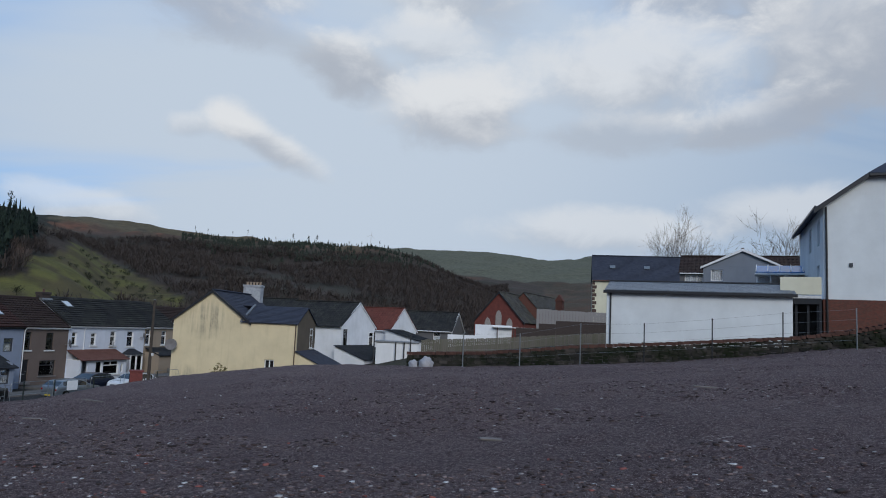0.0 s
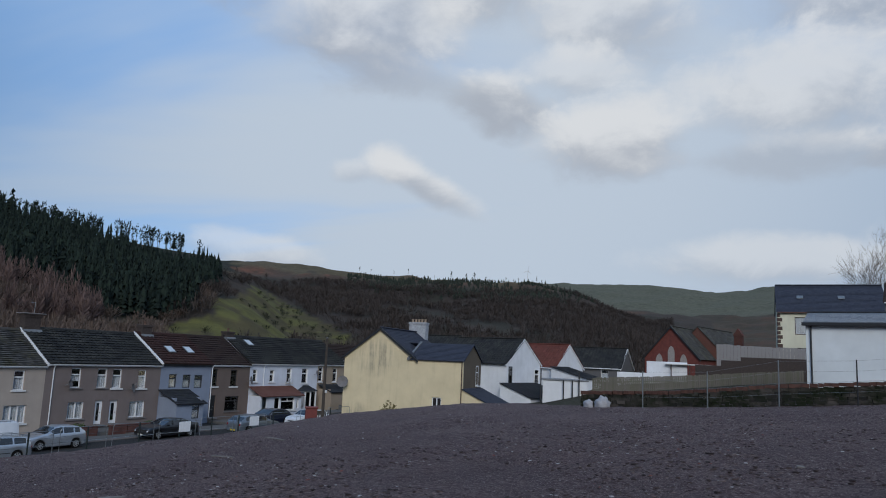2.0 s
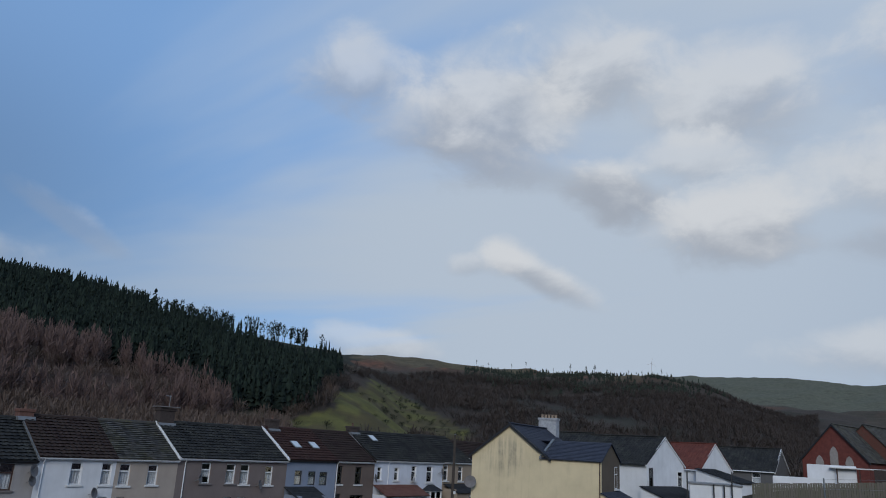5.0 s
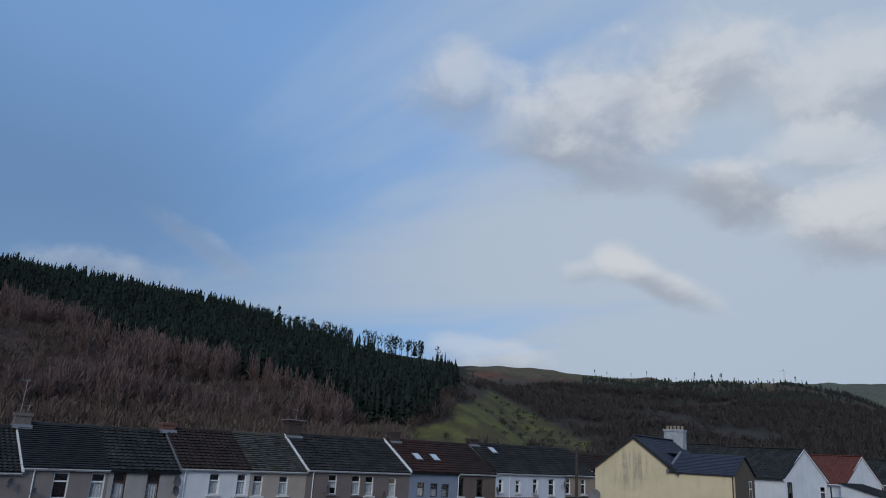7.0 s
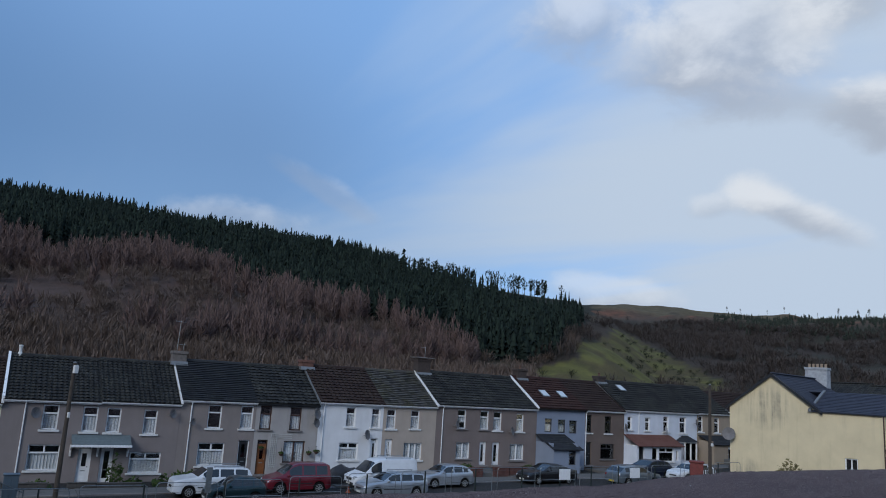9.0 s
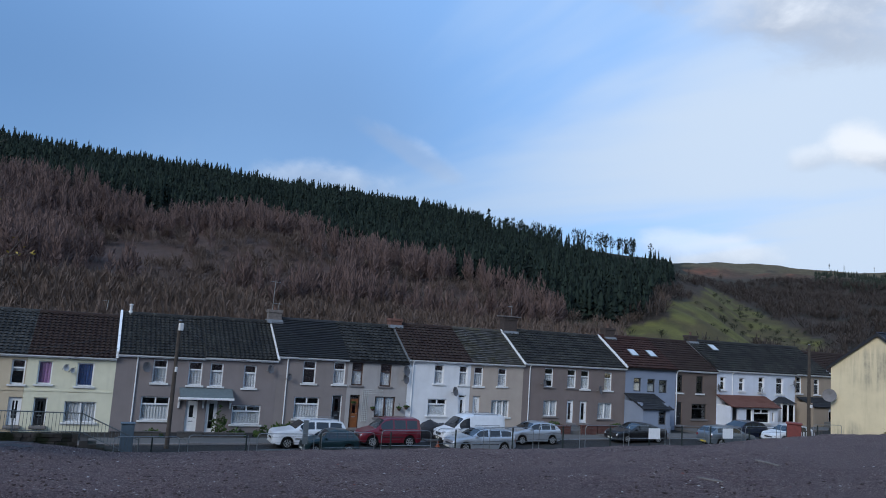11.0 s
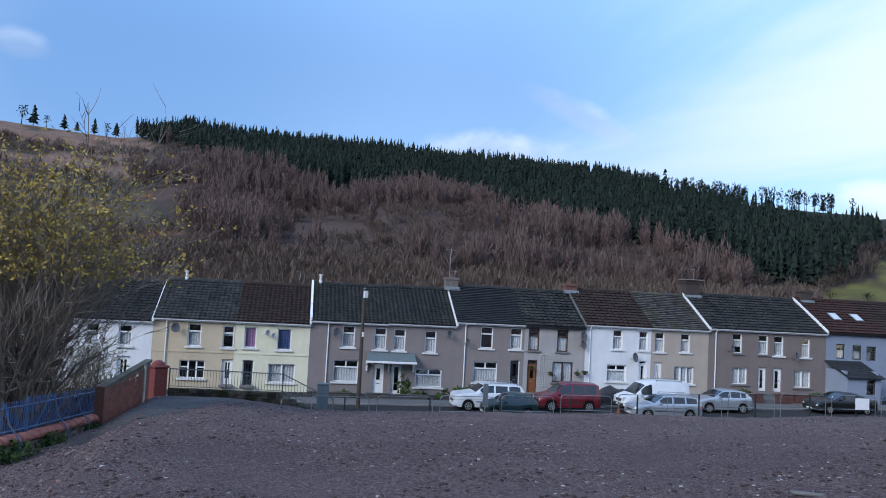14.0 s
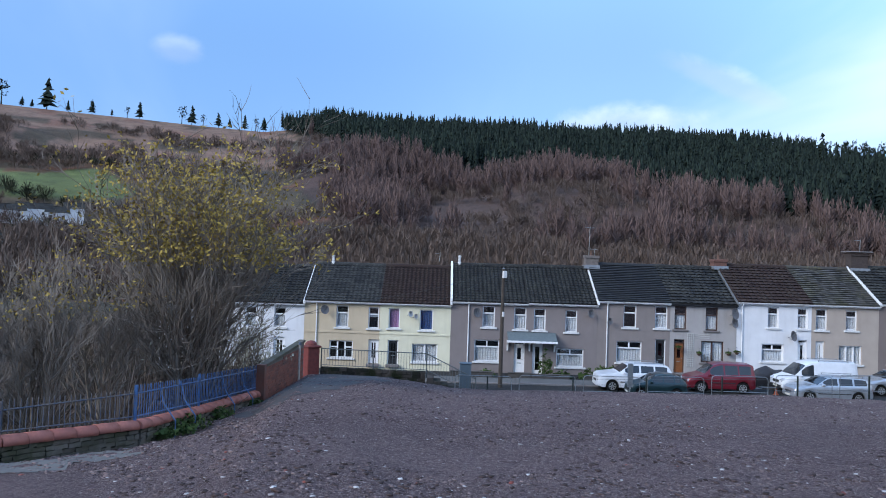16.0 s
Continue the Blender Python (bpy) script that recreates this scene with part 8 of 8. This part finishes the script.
for i, (a, b) in enumerate(zip(KN, KN[1:])):
    pa, pb2 = Vector(a[:2]), Vector(b[:2])
    d = pb2 - pa
    ln = d.length
    ang = math.degrees(math.atan2(d.y, d.x))
    bm = bmesh.new()
    stone_courses(bm, pa, pb2, a[2] - 0.24, b[2] - 0.24, a[4] - 0.5, b[4] - 0.5, 0.4, 90 + i, (0.34, 0.13))
    part("stone_course", bm, STONE, sw)
    n = max(1, round(ln / 0.62))
    slope = math.degrees(math.atan2(b[2] - a[2], ln))
    bm = bmesh.new()
    L = ln / n / math.cos(radians(slope))
    prism(bm, [(0.25 * math.cos(t), 0.24 * math.sin(t) ** 0.7 if math.sin(t) > 0 else 0) for t in np.linspace(0, math.pi, 9)], 0.006, L - 0.006, "x")
    cm = bpy.data.meshes.new("coping_block"); bmesh.ops.recalc_face_normals(bm, faces=bm.faces); bm.to_mesh(cm); bm.free(); cm.materials.append(PINK)
    for f in cm.polygons:
        f.use_smooth = len(f.vertices) == 4
    rg = random.Random(i)
    for k in range(n):
        u = k / n
        ob = new("coping_block", cm)
        ob.parent = sw
        ob.matrix_basis = pose(a[0] + d.x * u, a[1] + d.y * u, a[2] - 0.24 + (b[2] - a[2]) * u + rg.uniform(-0.01, 0.01), rg.uniform(-1.5, 1.5), -slope, ang + rg.uniform(-0.7, 0.7))
    mat = GREYRAIL if i < 2 else BLUE
    rl = rails[0] if i < 2 else rails[1]
    ha, hb = a[3] - a[2], b[3] - b[2]
    pm = picket_mesh("picket", (ha + hb) / 2 - 0.02, 0.013, mat)
    n = round(ln / 0.145)
    for k in range(n):
        u = (k + 0.5) / n
        ob = new("picket", pm)
        ob.parent = rl
        ob.matrix_basis = pose(a[0] + d.x * u, a[1] + d.y * u, a[2] + (b[2] - a[2]) * u + 0.03, rg.uniform(-1, 1), rg.uniform(-1, 1), 0)
    for zf in (0.12, 0.86):
        bm = bmesh.new(); tube(bm, (a[0], a[1], a[2] + ha * zf), (b[0], b[1], b[2] + hb * zf), 0.022, sides=6); part("rail", bm, mat, rl)
    bm = bmesh.new(); box(bm, a[0] - 0.045, a[0] + 0.045, a[1] - 0.045, a[1] + 0.045, a[2] - 0.1, a[3] + 0.12, bevel=0.01); part("post", bm, mat, rl)
    if i >= 2:
        for u in (0.33, 0.66):
            c0 = (a[0] + d.x * u, a[1] + d.y * u)
            off = (0.55 * d.y / ln, -0.55 * d.x / ln)
            bm = bmesh.new()
            zc, zr_ = a[2] + (b[2] - a[2]) * u, a[3] + (b[3] - a[3]) * u
            tube(bm, (c0[0], c0[1], zr_), (c0[0] + off[0] * 0.3, c0[1] + off[1] * 0.3, zc + 0.35), 0.022, sides=6)
            tube(bm, (c0[0] + off[0] * 0.3, c0[1] + off[1] * 0.3, zc + 0.35), (c0[0] + off[0], c0[1] + off[1], zc - 0.15), 0.022, sides=6)
            tube(bm, (c0[0] + off[0], c0[1] + off[1], zc - 0.15), (c0[0] + off[0], c0[1] + off[1], zc - 0.95), 0.022, sides=6)
            part("stay", bm, mat, rl)

# red-brown brick wall: separate bricks on a mortar core
BRK = Mat("weathered_brick", 0.9, spec=0.2)
BRK.colour(BRK.mix(BRK.math("MULTIPLY", BRK.ramp(BRK.noise(1.3, 5, 0.6), 0.45, 0.7), 0.6), BRK.mix(BRK.obrand(), (0.22, 0.085, 0.06), (0.13, 0.06, 0.05)), (0.13, 0.115, 0.10)))
BRK.bump(BRK.noise(22, 4, 0.7), 0.4, 0.01)
BRK = BRK.m
MORTAR = plain("mortar", (0.13, 0.115, 0.105), 0.95, vary=0.4)
bwl = thing("brick_wall", Matrix.Identity(4), "weathered red-brown brick wall beside the lane", "wall")
b0, b1 = Vector((-35.75, 6.4)), Vector((-42.3, 9.05))
bd = b1 - b0
bl = bd.length
bang = math.degrees(math.atan2(bd.y, bd.x))
MBW = pose(b0.x, b0.y, 0, 0, 0, bang)
bwl.matrix_world = MBW
bm = bmesh.new(); prism(bm, [(0, -5.3), (bl, -5.2), (bl, -2.75), (0, -3.15)], -0.1, 0.1, "y"); part("mortar_core", bm, MORTAR, bwl)
bm = bmesh.new(); prism(bm, [(-0.05, -3.147), (bl + 0.05, -2.747), (bl + 0.05, -2.62), (-0.05, -3.02)], -0.17, 0.17, "y"); part("coping", bm, STONE, bwl)
bm = bmesh.new(); box(bm, -0.30, -0.003, -0.2, 0.2, -5.3, -3.0, bevel=0.015); part("end_pier", bm, BRK, bwl)
bmx = bmesh.new(); box(bmx, 0, 0.42, -0.016, 0.016, 0, 0.135, bevel=0.004)
brick_me = bpy.data.meshes.new("brick"); bmx.to_mesh(brick_me); bmx.free(); brick_me.materials.append(BRK)
rg = random.Random(4)
for r in range(13):
    for k in range(17):
        x = k * 0.435 - (0.21 if r % 2 else 0)
        z = -4.95 + r * 0.15
        if x < 0 or x + 0.42 > bl or z + 0.14 > -3.17 + 0.4 * x / bl:
            continue
        ob = new("brick", brick_me)
        ob.parent = bwl
        ob.matrix_basis = pose(x, -0.105 + rg.uniform(-0.006, 0.006), z, 0, 0, 0)
        ob = new("brick", brick_me)
        ob.parent = bwl
        ob.matrix_basis = pose(x, 0.105 + rg.uniform(-0.006, 0.006), z, 0, 0, 0)
dpz = thing("white_post", Matrix.Translation((b0.x + bd.x * 0.72 + 0.1, b0.y + bd.y * 0.72 + 0.35, -4.75)), "rusty white steel post against the brick wall", "post")
bm = bmesh.new(); tube(bm, (0, 0, -0.2), (0, 0, 2.05), 0.055, sides=8); part("shaft", bm, plain("rusty_white", (0.5, 0.46, 0.42), 0.7, vary=0.5, scale=10), dpz)
bm = bmesh.new(); lathe(bm, [(0.06, 0), (0.09, 0.03), (0.06, 0.12), (0.02, 0.16)], 8, (0, 0, 2.05)); part("finial", bm, GREYRAIL, dpz)
gp = thing("gate_pier", Matrix.Translation((-43.35, 9.7, -4.9)) @ pose(0, 0, 0, 0, 0, 20), "red painted brick gate pier with capped top", "pier")
bm = bmesh.new(); box(bm, -0.36, 0.36, -0.36, 0.36, 0, 1.75, bevel=0.03); part("shaft", bm, REDP, gp)
bm = bmesh.new(); box(bm, -0.43, 0.43, -0.43, 0.43, 1.753, 1.87, bevel=0.03); part("cap", bm, REDP, gp)
bm = bmesh.new(); lathe(bm, [(0.34, 1.873), (0.31, 2.0), (0.18, 2.1), (0.03, 2.14)], 12); part("dome", bm, REDP, gp)

# railing and steps in front of the cream houses
MRL = TERR @ Matrix.Translation((0, -9.25, 0))
RAILC = plain("grey_green_rail", (0.10, 0.115, 0.12), 0.5, 0.3)
rt = thing("retaining_wall", MRL, "low dark stone retaining wall beside the lane", "wall")
bm = bmesh.new(); stone_courses(bm, (-4.4, 0), (1.4, 0), -4.22, -4.3, -5.6, -5.6, 0.4, 55, (0.4, 0.2)); part("stone_course", bm, STONE_D, rt)
lr = thing("lane_railing", MRL, "grey steel railing with upright bars and a sloping end", "railing")
pts = [(-4.4, -4.22, -3.22), (1.45, -4.32, -3.32), (4.2, -5.55, -4.62)]
for a, b in zip(pts, pts[1:]):
    for z0, z1, r in ((a[2], b[2], 0.03), (a[1] + 0.1, b[1] + 0.1, 0.02)):
        bm = bmesh.new(); tube(bm, (a[0], 0, z0), (b[0], 0, z1), r, sides=6); part("rail", bm, RAILC, lr)
    n = round((b[0] - a[0]) / 0.16)
    pm = picket_mesh("bar", 0.88, 0.011, RAILC)
    for k in range(n + 1):
        u = k / n
        ob = new("bar", pm); ob.parent = lr
        ob.matrix_basis = Matrix.Translation((a[0] + (b[0] - a[0]) * u, 0, a[1] + (b[1] - a[1]) * u + 0.1))
for x, z in ((-4.4, -4.3), (-1.5, -4.3), (1.45, -4.35), (4.2, -5.6)):
    bm = bmesh.new(); tube(bm, (x, 0, z - 0.3), (x, 0, z + 1.12), 0.035, sides=8); part("post", bm, RAILC, lr)
sp = thing("stone_steps", MRL, "short flight of worn stone steps to the street", "steps")
for k in range(7):
    bm = bmesh.new(); box(bm, 1.5 + k * 0.38, 1.5 + (k + 1) * 0.38 - 0.004, -1.3, -0.1, -5.8, -4.45 - k * 0.17, bevel=0.02); part("step", bm, STONE_D, sp)

# patches of old tarmac on the lane
TARM = Mat("wet_tarmac", 0.75, spec=0.3)
TARM.colour(TARM.mix(TARM.noise(1.4, 6, 0.7), (0.026, 0.025, 0.027), (0.085, 0.076, 0.076)))
TARM.bump(TARM.noise(30, 4, 0.7), 0.4, 0.01)
TARM = TARM.m


def patch(label, outline, material, res=0.5, lift=0.008):
    """A thin worn skin of paving that follows the ground, with a ragged edge."""
    xs, ys = [p[0] for p in outline], [p[1] for p in outline]
    gx, gy = np.arange(min(xs) - 1, max(xs) + 1, res), np.arange(min(ys) - 1, max(ys) + 1, res)
    X, Y = np.meshgrid(gx, gy)
    wx = X + vnoise(X, Y, 1.3, 61) * 1.6 + vnoise(X, Y, 0.6, 63) * 0.7
    wy = Y + vnoise(X, Y, 1.3, 62) * 1.6 + vnoise(X, Y, 0.6, 64) * 0.7
    inside = poly_mask(wx, wy, outline)
    Z = ground_z(X, Y) + lift
    idx = -np.ones(X.shape, int)
    v, f = [], []
    for i in range(X.shape[0] - 1):
        for j in range(X.shape[1] - 1):
            if inside[i, j]:
                q = []
                for a, b in ((i, j), (i, j + 1), (i + 1, j + 1), (i + 1, j)):
                    if idx[a, b] < 0:
                        idx[a, b] = len(v)
                        v.append((X[a, b], Y[a, b], Z[a, b]))
                    q.append(int(idx[a, b]))
                f.append(q)
    me = bpy.data.meshes.new("tarmac_patch")
    me.from_pydata(v, [], f)
    me.materials.append(material)
    return tagged(new("tarmac_patch", me), label, "paving", kind="structure")


patch("worn dark tarmac lane beside the brick wall", [(-42.8, 10.0), (-35.5, 7.4), (-29.8, 5.0), (-25.5, 4.6), (-29, 8), (-34, 10.5), (-40, 14.0)], TARM, 0.22)
patch("pale broken concrete at the foot of the wall", [(-23.2, -0.4), (-24.2, 1.6), (-21.6, 2.2), (-19.4, 0.6), (-19.5, -3.5), (-21.5, -3.0)], PAVE, 0.16)

# ---- the willow and thicket behind the railings ----
BARK = Mat("grey_bark", 0.95, spec=0.15)
BARK.colour(BARK.mix(BARK.noise(3, 5, 0.6), (0.125, 0.105, 0.088), (0.23, 0.20, 0.17)))
BARK = BARK.m
YLEAF = leaf_mat("yellow_green_leaves", (0.28, 0.205, 0.05), (0.48, 0.36, 0.10))
WLEAF = leaf_mat("pale_leaves", (0.30, 0.30, 0.24), (0.5, 0.48, 0.38))


def branching(name, x, y, z, hgt, spread, stems, seed, label, leaf=None, leaf_from=0.6, leaf_n=0, twig=3, lean=(0, 0), leaf_size=0.07, category="tree"):
    """A many-stemmed leafless tree: tapered stems that fork into fine twigs, with sparse leaves near the top."""
    rs = np.random.RandomState(seed)
    V, F, tips = [], [], []

    def limb(p, d, ln, r, depth):
        seg = 4 if depth < 2 else 3
        sides = 6 if depth == 0 else (4 if depth == 1 else 3)
        pts = [np.array(p)]
        dd = np.array(d, float)
        for k in range(seg):
            dd = dd + rs.normal(size=3) * 0.10 + np.array((0, 0, 0.06))
            dd /= np.linalg.norm(dd)
            pts.append(pts[-1] + dd * ln / seg)
        rad = [r * (1 - 0.75 * k / seg) for k in range(seg + 1)]
        base = len(V)
        for k, q in enumerate(pts):
            ax = pts[min(k + 1, seg)] - pts[max(k - 1, 0)]
            ax /= np.linalg.norm(ax)
            u = np.cross(ax, (0.31, 0.95, 0.1)); u /= np.linalg.norm(u)
            w = np.cross(ax, u)
            for s_ in range(sides):
                a = 2 * math.pi * s_ / sides
                V.append(tuple(q + rad[k] * (math.cos(a) * u + math.sin(a) * w)))
        for k in range(seg):
            for s_ in range(sides):
                t2 = (s_ + 1) % sides
                F.append((base + k * sides + s_, base + k * sides + t2, base + (k + 1) * sides + t2, base + (k + 1) * sides + s_))
        if depth >= twig:
            tips.append(pts[-1]); tips.append(pts[-2])
            return
        n = (7, 6, 5, 3)[depth]
        for k in range(n):
            u = rs.uniform(0.25, 1.0)
            i = min(int(u * seg), seg - 1)
            q = pts[i] + (pts[i + 1] - pts[i]) * (u * seg - i)
            side = rs.normal(size=3); side -= side.dot(dd) * dd; side /= np.linalg.norm(side)
            nd = dd * rs.uniform(0.7, 1.1) + side * rs.uniform(0.35, 0.75)
            limb(q, nd / np.linalg.norm(nd), ln * rs.uniform(0.36, 0.58), max(0.014, rad[i] * 0.62), depth + 1)

    for k in range(stems):
        a = rs.rand() * 6.283
        t = rs.uniform(0.05, 1.0) * spread
        d = np.array((math.cos(a) * t + lean[0], math.sin(a) * t + lean[1], 1.0))
        d /= np.linalg.norm(d)
        limb((rs.normal() * 0.35, rs.normal() * 0.35, -0.2), d, hgt * rs.uniform(0.62, 0.85), rs.uniform(0.045, 0.09), 0)
    t = thing(name, Matrix.Translation((x, y, z)), label, category)
    me = bpy.data.meshes.new("crown")
    me.from_pydata(V, [], F)
    me.materials.append(BARK)
    o = new("crown", me); o.parent = t
    if leaf:
        v, f = [], []
        cand = [p for p in tips if leaf_from * hgt < p[2] < 1.12 * hgt]
        for k in range(leaf_n):
            p = cand[rs.randint(len(cand))] + rs.normal(size=3) * 0.12
            d1 = rs.normal(size=3); d1 *= leaf_size / np.linalg.norm(d1)
            d2 = np.cross(d1, rs.normal(size=3)); d2 *= leaf_size * 0.5 / np.linalg.norm(d2)
            b = len(v)
            v += [tuple(p - d1), tuple(p + d2), tuple(p + d1), tuple(p - d2)]
            f.append((b, b + 1, b + 2, b + 3))
        me = bpy.data.meshes.new("foliage")
        me.from_pydata(v, [], f)
        me.materials.append(leaf)
        o = new("foliage", me); o.parent = t
    return t


branching("willow_tree", -33.0, 3.3, -5.0, 10.2, 0.46, 24, 3, "tall many-stemmed willow with yellowing leaves at the top", YLEAF, 0.62, 8500, 3, (0.02, 0.04), 0.09)
branching("thicket_tree", -30.2, -1.6, -5.0, 5.4, 0.5, 10, 8, "leafless tangled thicket behind the railings", YLEAF, 0.8, 260, 3)
branching("thicket_tree", -28.5, -4.5, -5.0, 5.8, 0.5, 10, 9, "leafless tangled thicket with a few pale leaves", WLEAF, 0.75, 420, 3)
branching("thicket_tree", -34.0, 4.4, -5.4, 6.0, 0.7, 8, 10, "low leafless shrub before the white house", WLEAF, 0.3, 200, 3)
branching("thicket_tree", -38.6, 6.2, -5.4, 4.4, 0.6, 8, 12, "low shrub with pale leaves before the white house", WLEAF, 0.3, 900, 2, (0, 0), 0.09, "shrub")
branching("thicket_tree", -27.6, -8.2, -4.6, 5.2, 0.5, 9, 11, "leafless thicket beyond the railings", YLEAF, 0.8, 200, 3)
branching("thicket_tree", -32.6, 0.2, -5.2, 6.4, 0.55, 9, 14, "leafless stems of a second willow", YLEAF, 0.75, 500, 3)
# bare trees on the skyline by the cream house
for az, d, top, sp_, sd in ((-17.9, 110, 17.5, 0.28, 20), (-18.6, 112, 16.0, 0.28, 21), (-24.6, 95, 13.9, 0.7, 22)):
    q = at_bearing(az, d).translation
    z = float(ground_z(q.x, q.y, False))
    branching("bare_tree", q.x, q.y, z, (top - z) * 1.02, sp_, 6, sd, "leafless tree standing behind the roofs", None, 1, 0, 3)

# far houses in the valley
for az, d, w, sd in ((100.9, 300, 9, 1), (99.6, 305, 12, 2), (98.2, 300, 8, 3), (97.2, 310, 7, 4), (102.2, 250, 9, 5)):
    q = at_bearing(az, d).translation
    z = 1.6 + d * math.tan(radians(0.1))
    gz = float(ground_z(q.x, q.y, False))
    gable_house("far_house", at_bearing(az, d), "small pale far house across the valley", -w / 2, w / 2, 0, 7, gz - 1, gz + 5, gz + 7.5, "x", W_D1, R_DARK, front=[(-w / 4 - 0.6, -w / 4 + 0.6, gz + 2.8, gz + 4.2, "none", N, None, None), (w / 4 - 0.6, w / 4 + 0.6, gz + 2.8, gz + 4.2, "none", N, None, None)], style=(0.8, 1.5, 0.0, 0.0))

# ---- stones, chips and litter on the field ----
def rock_form(seed):
    rs = np.random.RandomState(seed)
    v = np.array([(x, y, z) for x in (-1, 1) for y in (-1, 1) for z in (-0.6, 0.6)], float) * 0.5
    v += rs.uniform(-0.2, 0.2, v.shape)
    t = np.array([(0, 1, 3), (0, 3, 2), (4, 6, 7), (4, 7, 5), (0, 4, 5), (0, 5, 1), (2, 3, 7), (2, 7, 6), (0, 2, 6), (0, 6, 4), (1, 5, 7), (1, 7, 3)])
    return v, t


def strew(name, n, r1, size, flatness, material, label, seed, patchy=0.0, az=(-48, 112), r0=2.2, power=1.0):
    rs = np.random.RandomState(seed)
    a = rs.uniform(az[0], az[1], n)
    r = r0 + (r1 - r0) * rs.rand(n) ** power
    x, y = CX - np.sin(np.radians(a)) * r, CY + np.cos(np.radians(a)) * r
    keep = (r < EDGE_R(a) - 0.3) & (vnoise(x, y, 3.5, 71) + vnoise(x, y, 1.2, 72) * 0.6 > patchy - 0.5 + 0.5 * 0)
    x, y = x[keep], y[keep]
    s_ = size[0] * (size[1] / size[0]) ** (rs.rand(len(x)) ** 2.2)
    z = ground_z(x, y) + s_ * flatness * 0.15
    return scatter(name, *rock_form(seed), np.stack([x, y, z], -1), s_ * flatness, s_, material, label, "stones", seed)


def stone_mat(name, c, c2):
    m = Mat(name, 0.9, spec=0.25)
    m.colour(m.mix(m.math("MULTIPLY", m.noise(25, 4, 0.6), 0.5), m.mix(m.island(), c, c2), dim(c, 0.5)))
    return m.m


G_DARK, G_MID, G_PALE, G_RED = stone_mat("dark_gravel", (0.035, 0.024, 0.023), (0.11, 0.075, 0.07)), stone_mat("mid_gravel", (0.12, 0.084, 0.082), (0.28, 0.21, 0.20)), stone_mat("pale_chips", (0.28, 0.25, 0.245), (0.66, 0.65, 0.65)), stone_mat("brick_bits", (0.20, 0.06, 0.05), (0.30, 0.11, 0.09))
strew("gravel", 26000, 36, (0.010, 0.065), 0.6, G_DARK, "dark gravel and clods strewn over the field", 81, 0.40, power=1.7)
strew("stones", 24000, 38, (0.009, 0.055), 0.55, G_MID, "grey-brown stones strewn over the field", 82, 0.42, power=1.7)
strew("stone_chips", 11000, 43, (0.010, 0.065), 0.4, G_PALE, "pale stone and plaster chips on the soil", 83, 0.38, power=0.75)
strew("brick_fragments", 700, 30, (0.012, 0.07), 0.6, G_RED, "small red brick fragments on the soil", 84, 0.5, power=1.2)
strew("field_gravel", 28000, 40, (0.016, 0.055), 0.5, G_MID, "fine gravel over the middle of the field", 91, 0.44, r0=9, power=1.0)
strew("field_clods", 24000, 42, (0.02, 0.08), 0.5, G_DARK, "dark clods over the middle of the field", 92, 0.44, r0=9, power=1.0)
strew("edge_rubble", 4200, 34, (0.02, 0.10), 0.6, G_MID, "rubble gathered along the foot of the wall", 86, 0.3, az=(80, 112), r0=13, power=0.7)
for i, (az, d, l, a) in enumerate(((28, 26, 1.1, 20), (35, 17, 0.5, 60), (-4, 11.5, 0.35, 10), (-9, 15, 0.4, 80), (47, 12, 0.4, 30), (-20, 20, 0.9, 5), (25, 30, 0.8, -10), (60, 22, 0.6, 45))):
    q = at_bearing(az, d).translation
    bm = bmesh.new(); box(bm, -l / 2, l / 2, -0.06, 0.06, 0, 0.03, bevel=0.005)
    me = bpy.data.meshes.new("wood_scrap"); bm.to_mesh(me); bm.free(); me.materials.append(PLANK)
    ob = tagged(new("wood_scrap", me), "short grey wood scrap lying on the soil", "scrap", "wood scraps")
    ob.matrix_world = Matrix.Translation((q.x, q.y, float(ground_z(q.x, q.y)) + 0.01)) @ pose(0, 0, 0, 4, 3, a)
# weeds at the wall foot
for i, (x, y, r, hgt) in enumerate(((-30.6, 4.5, 0.5, 0.5), (-28.2, 3.5, 0.6, 0.6), (-26.6, 2.7, 0.4, 0.3), (-34.2, 6.1, 0.4, 0.3), (-27.4, 3.1, 0.5, 0.45))):
    tuft("weed_clump", Matrix.Translation((x, y, float(ground_z(x, y, False)))), "green bramble clump at the wall foot", r, hgt, LEAVES, 200 + i, 200, "weeds", 0.04)
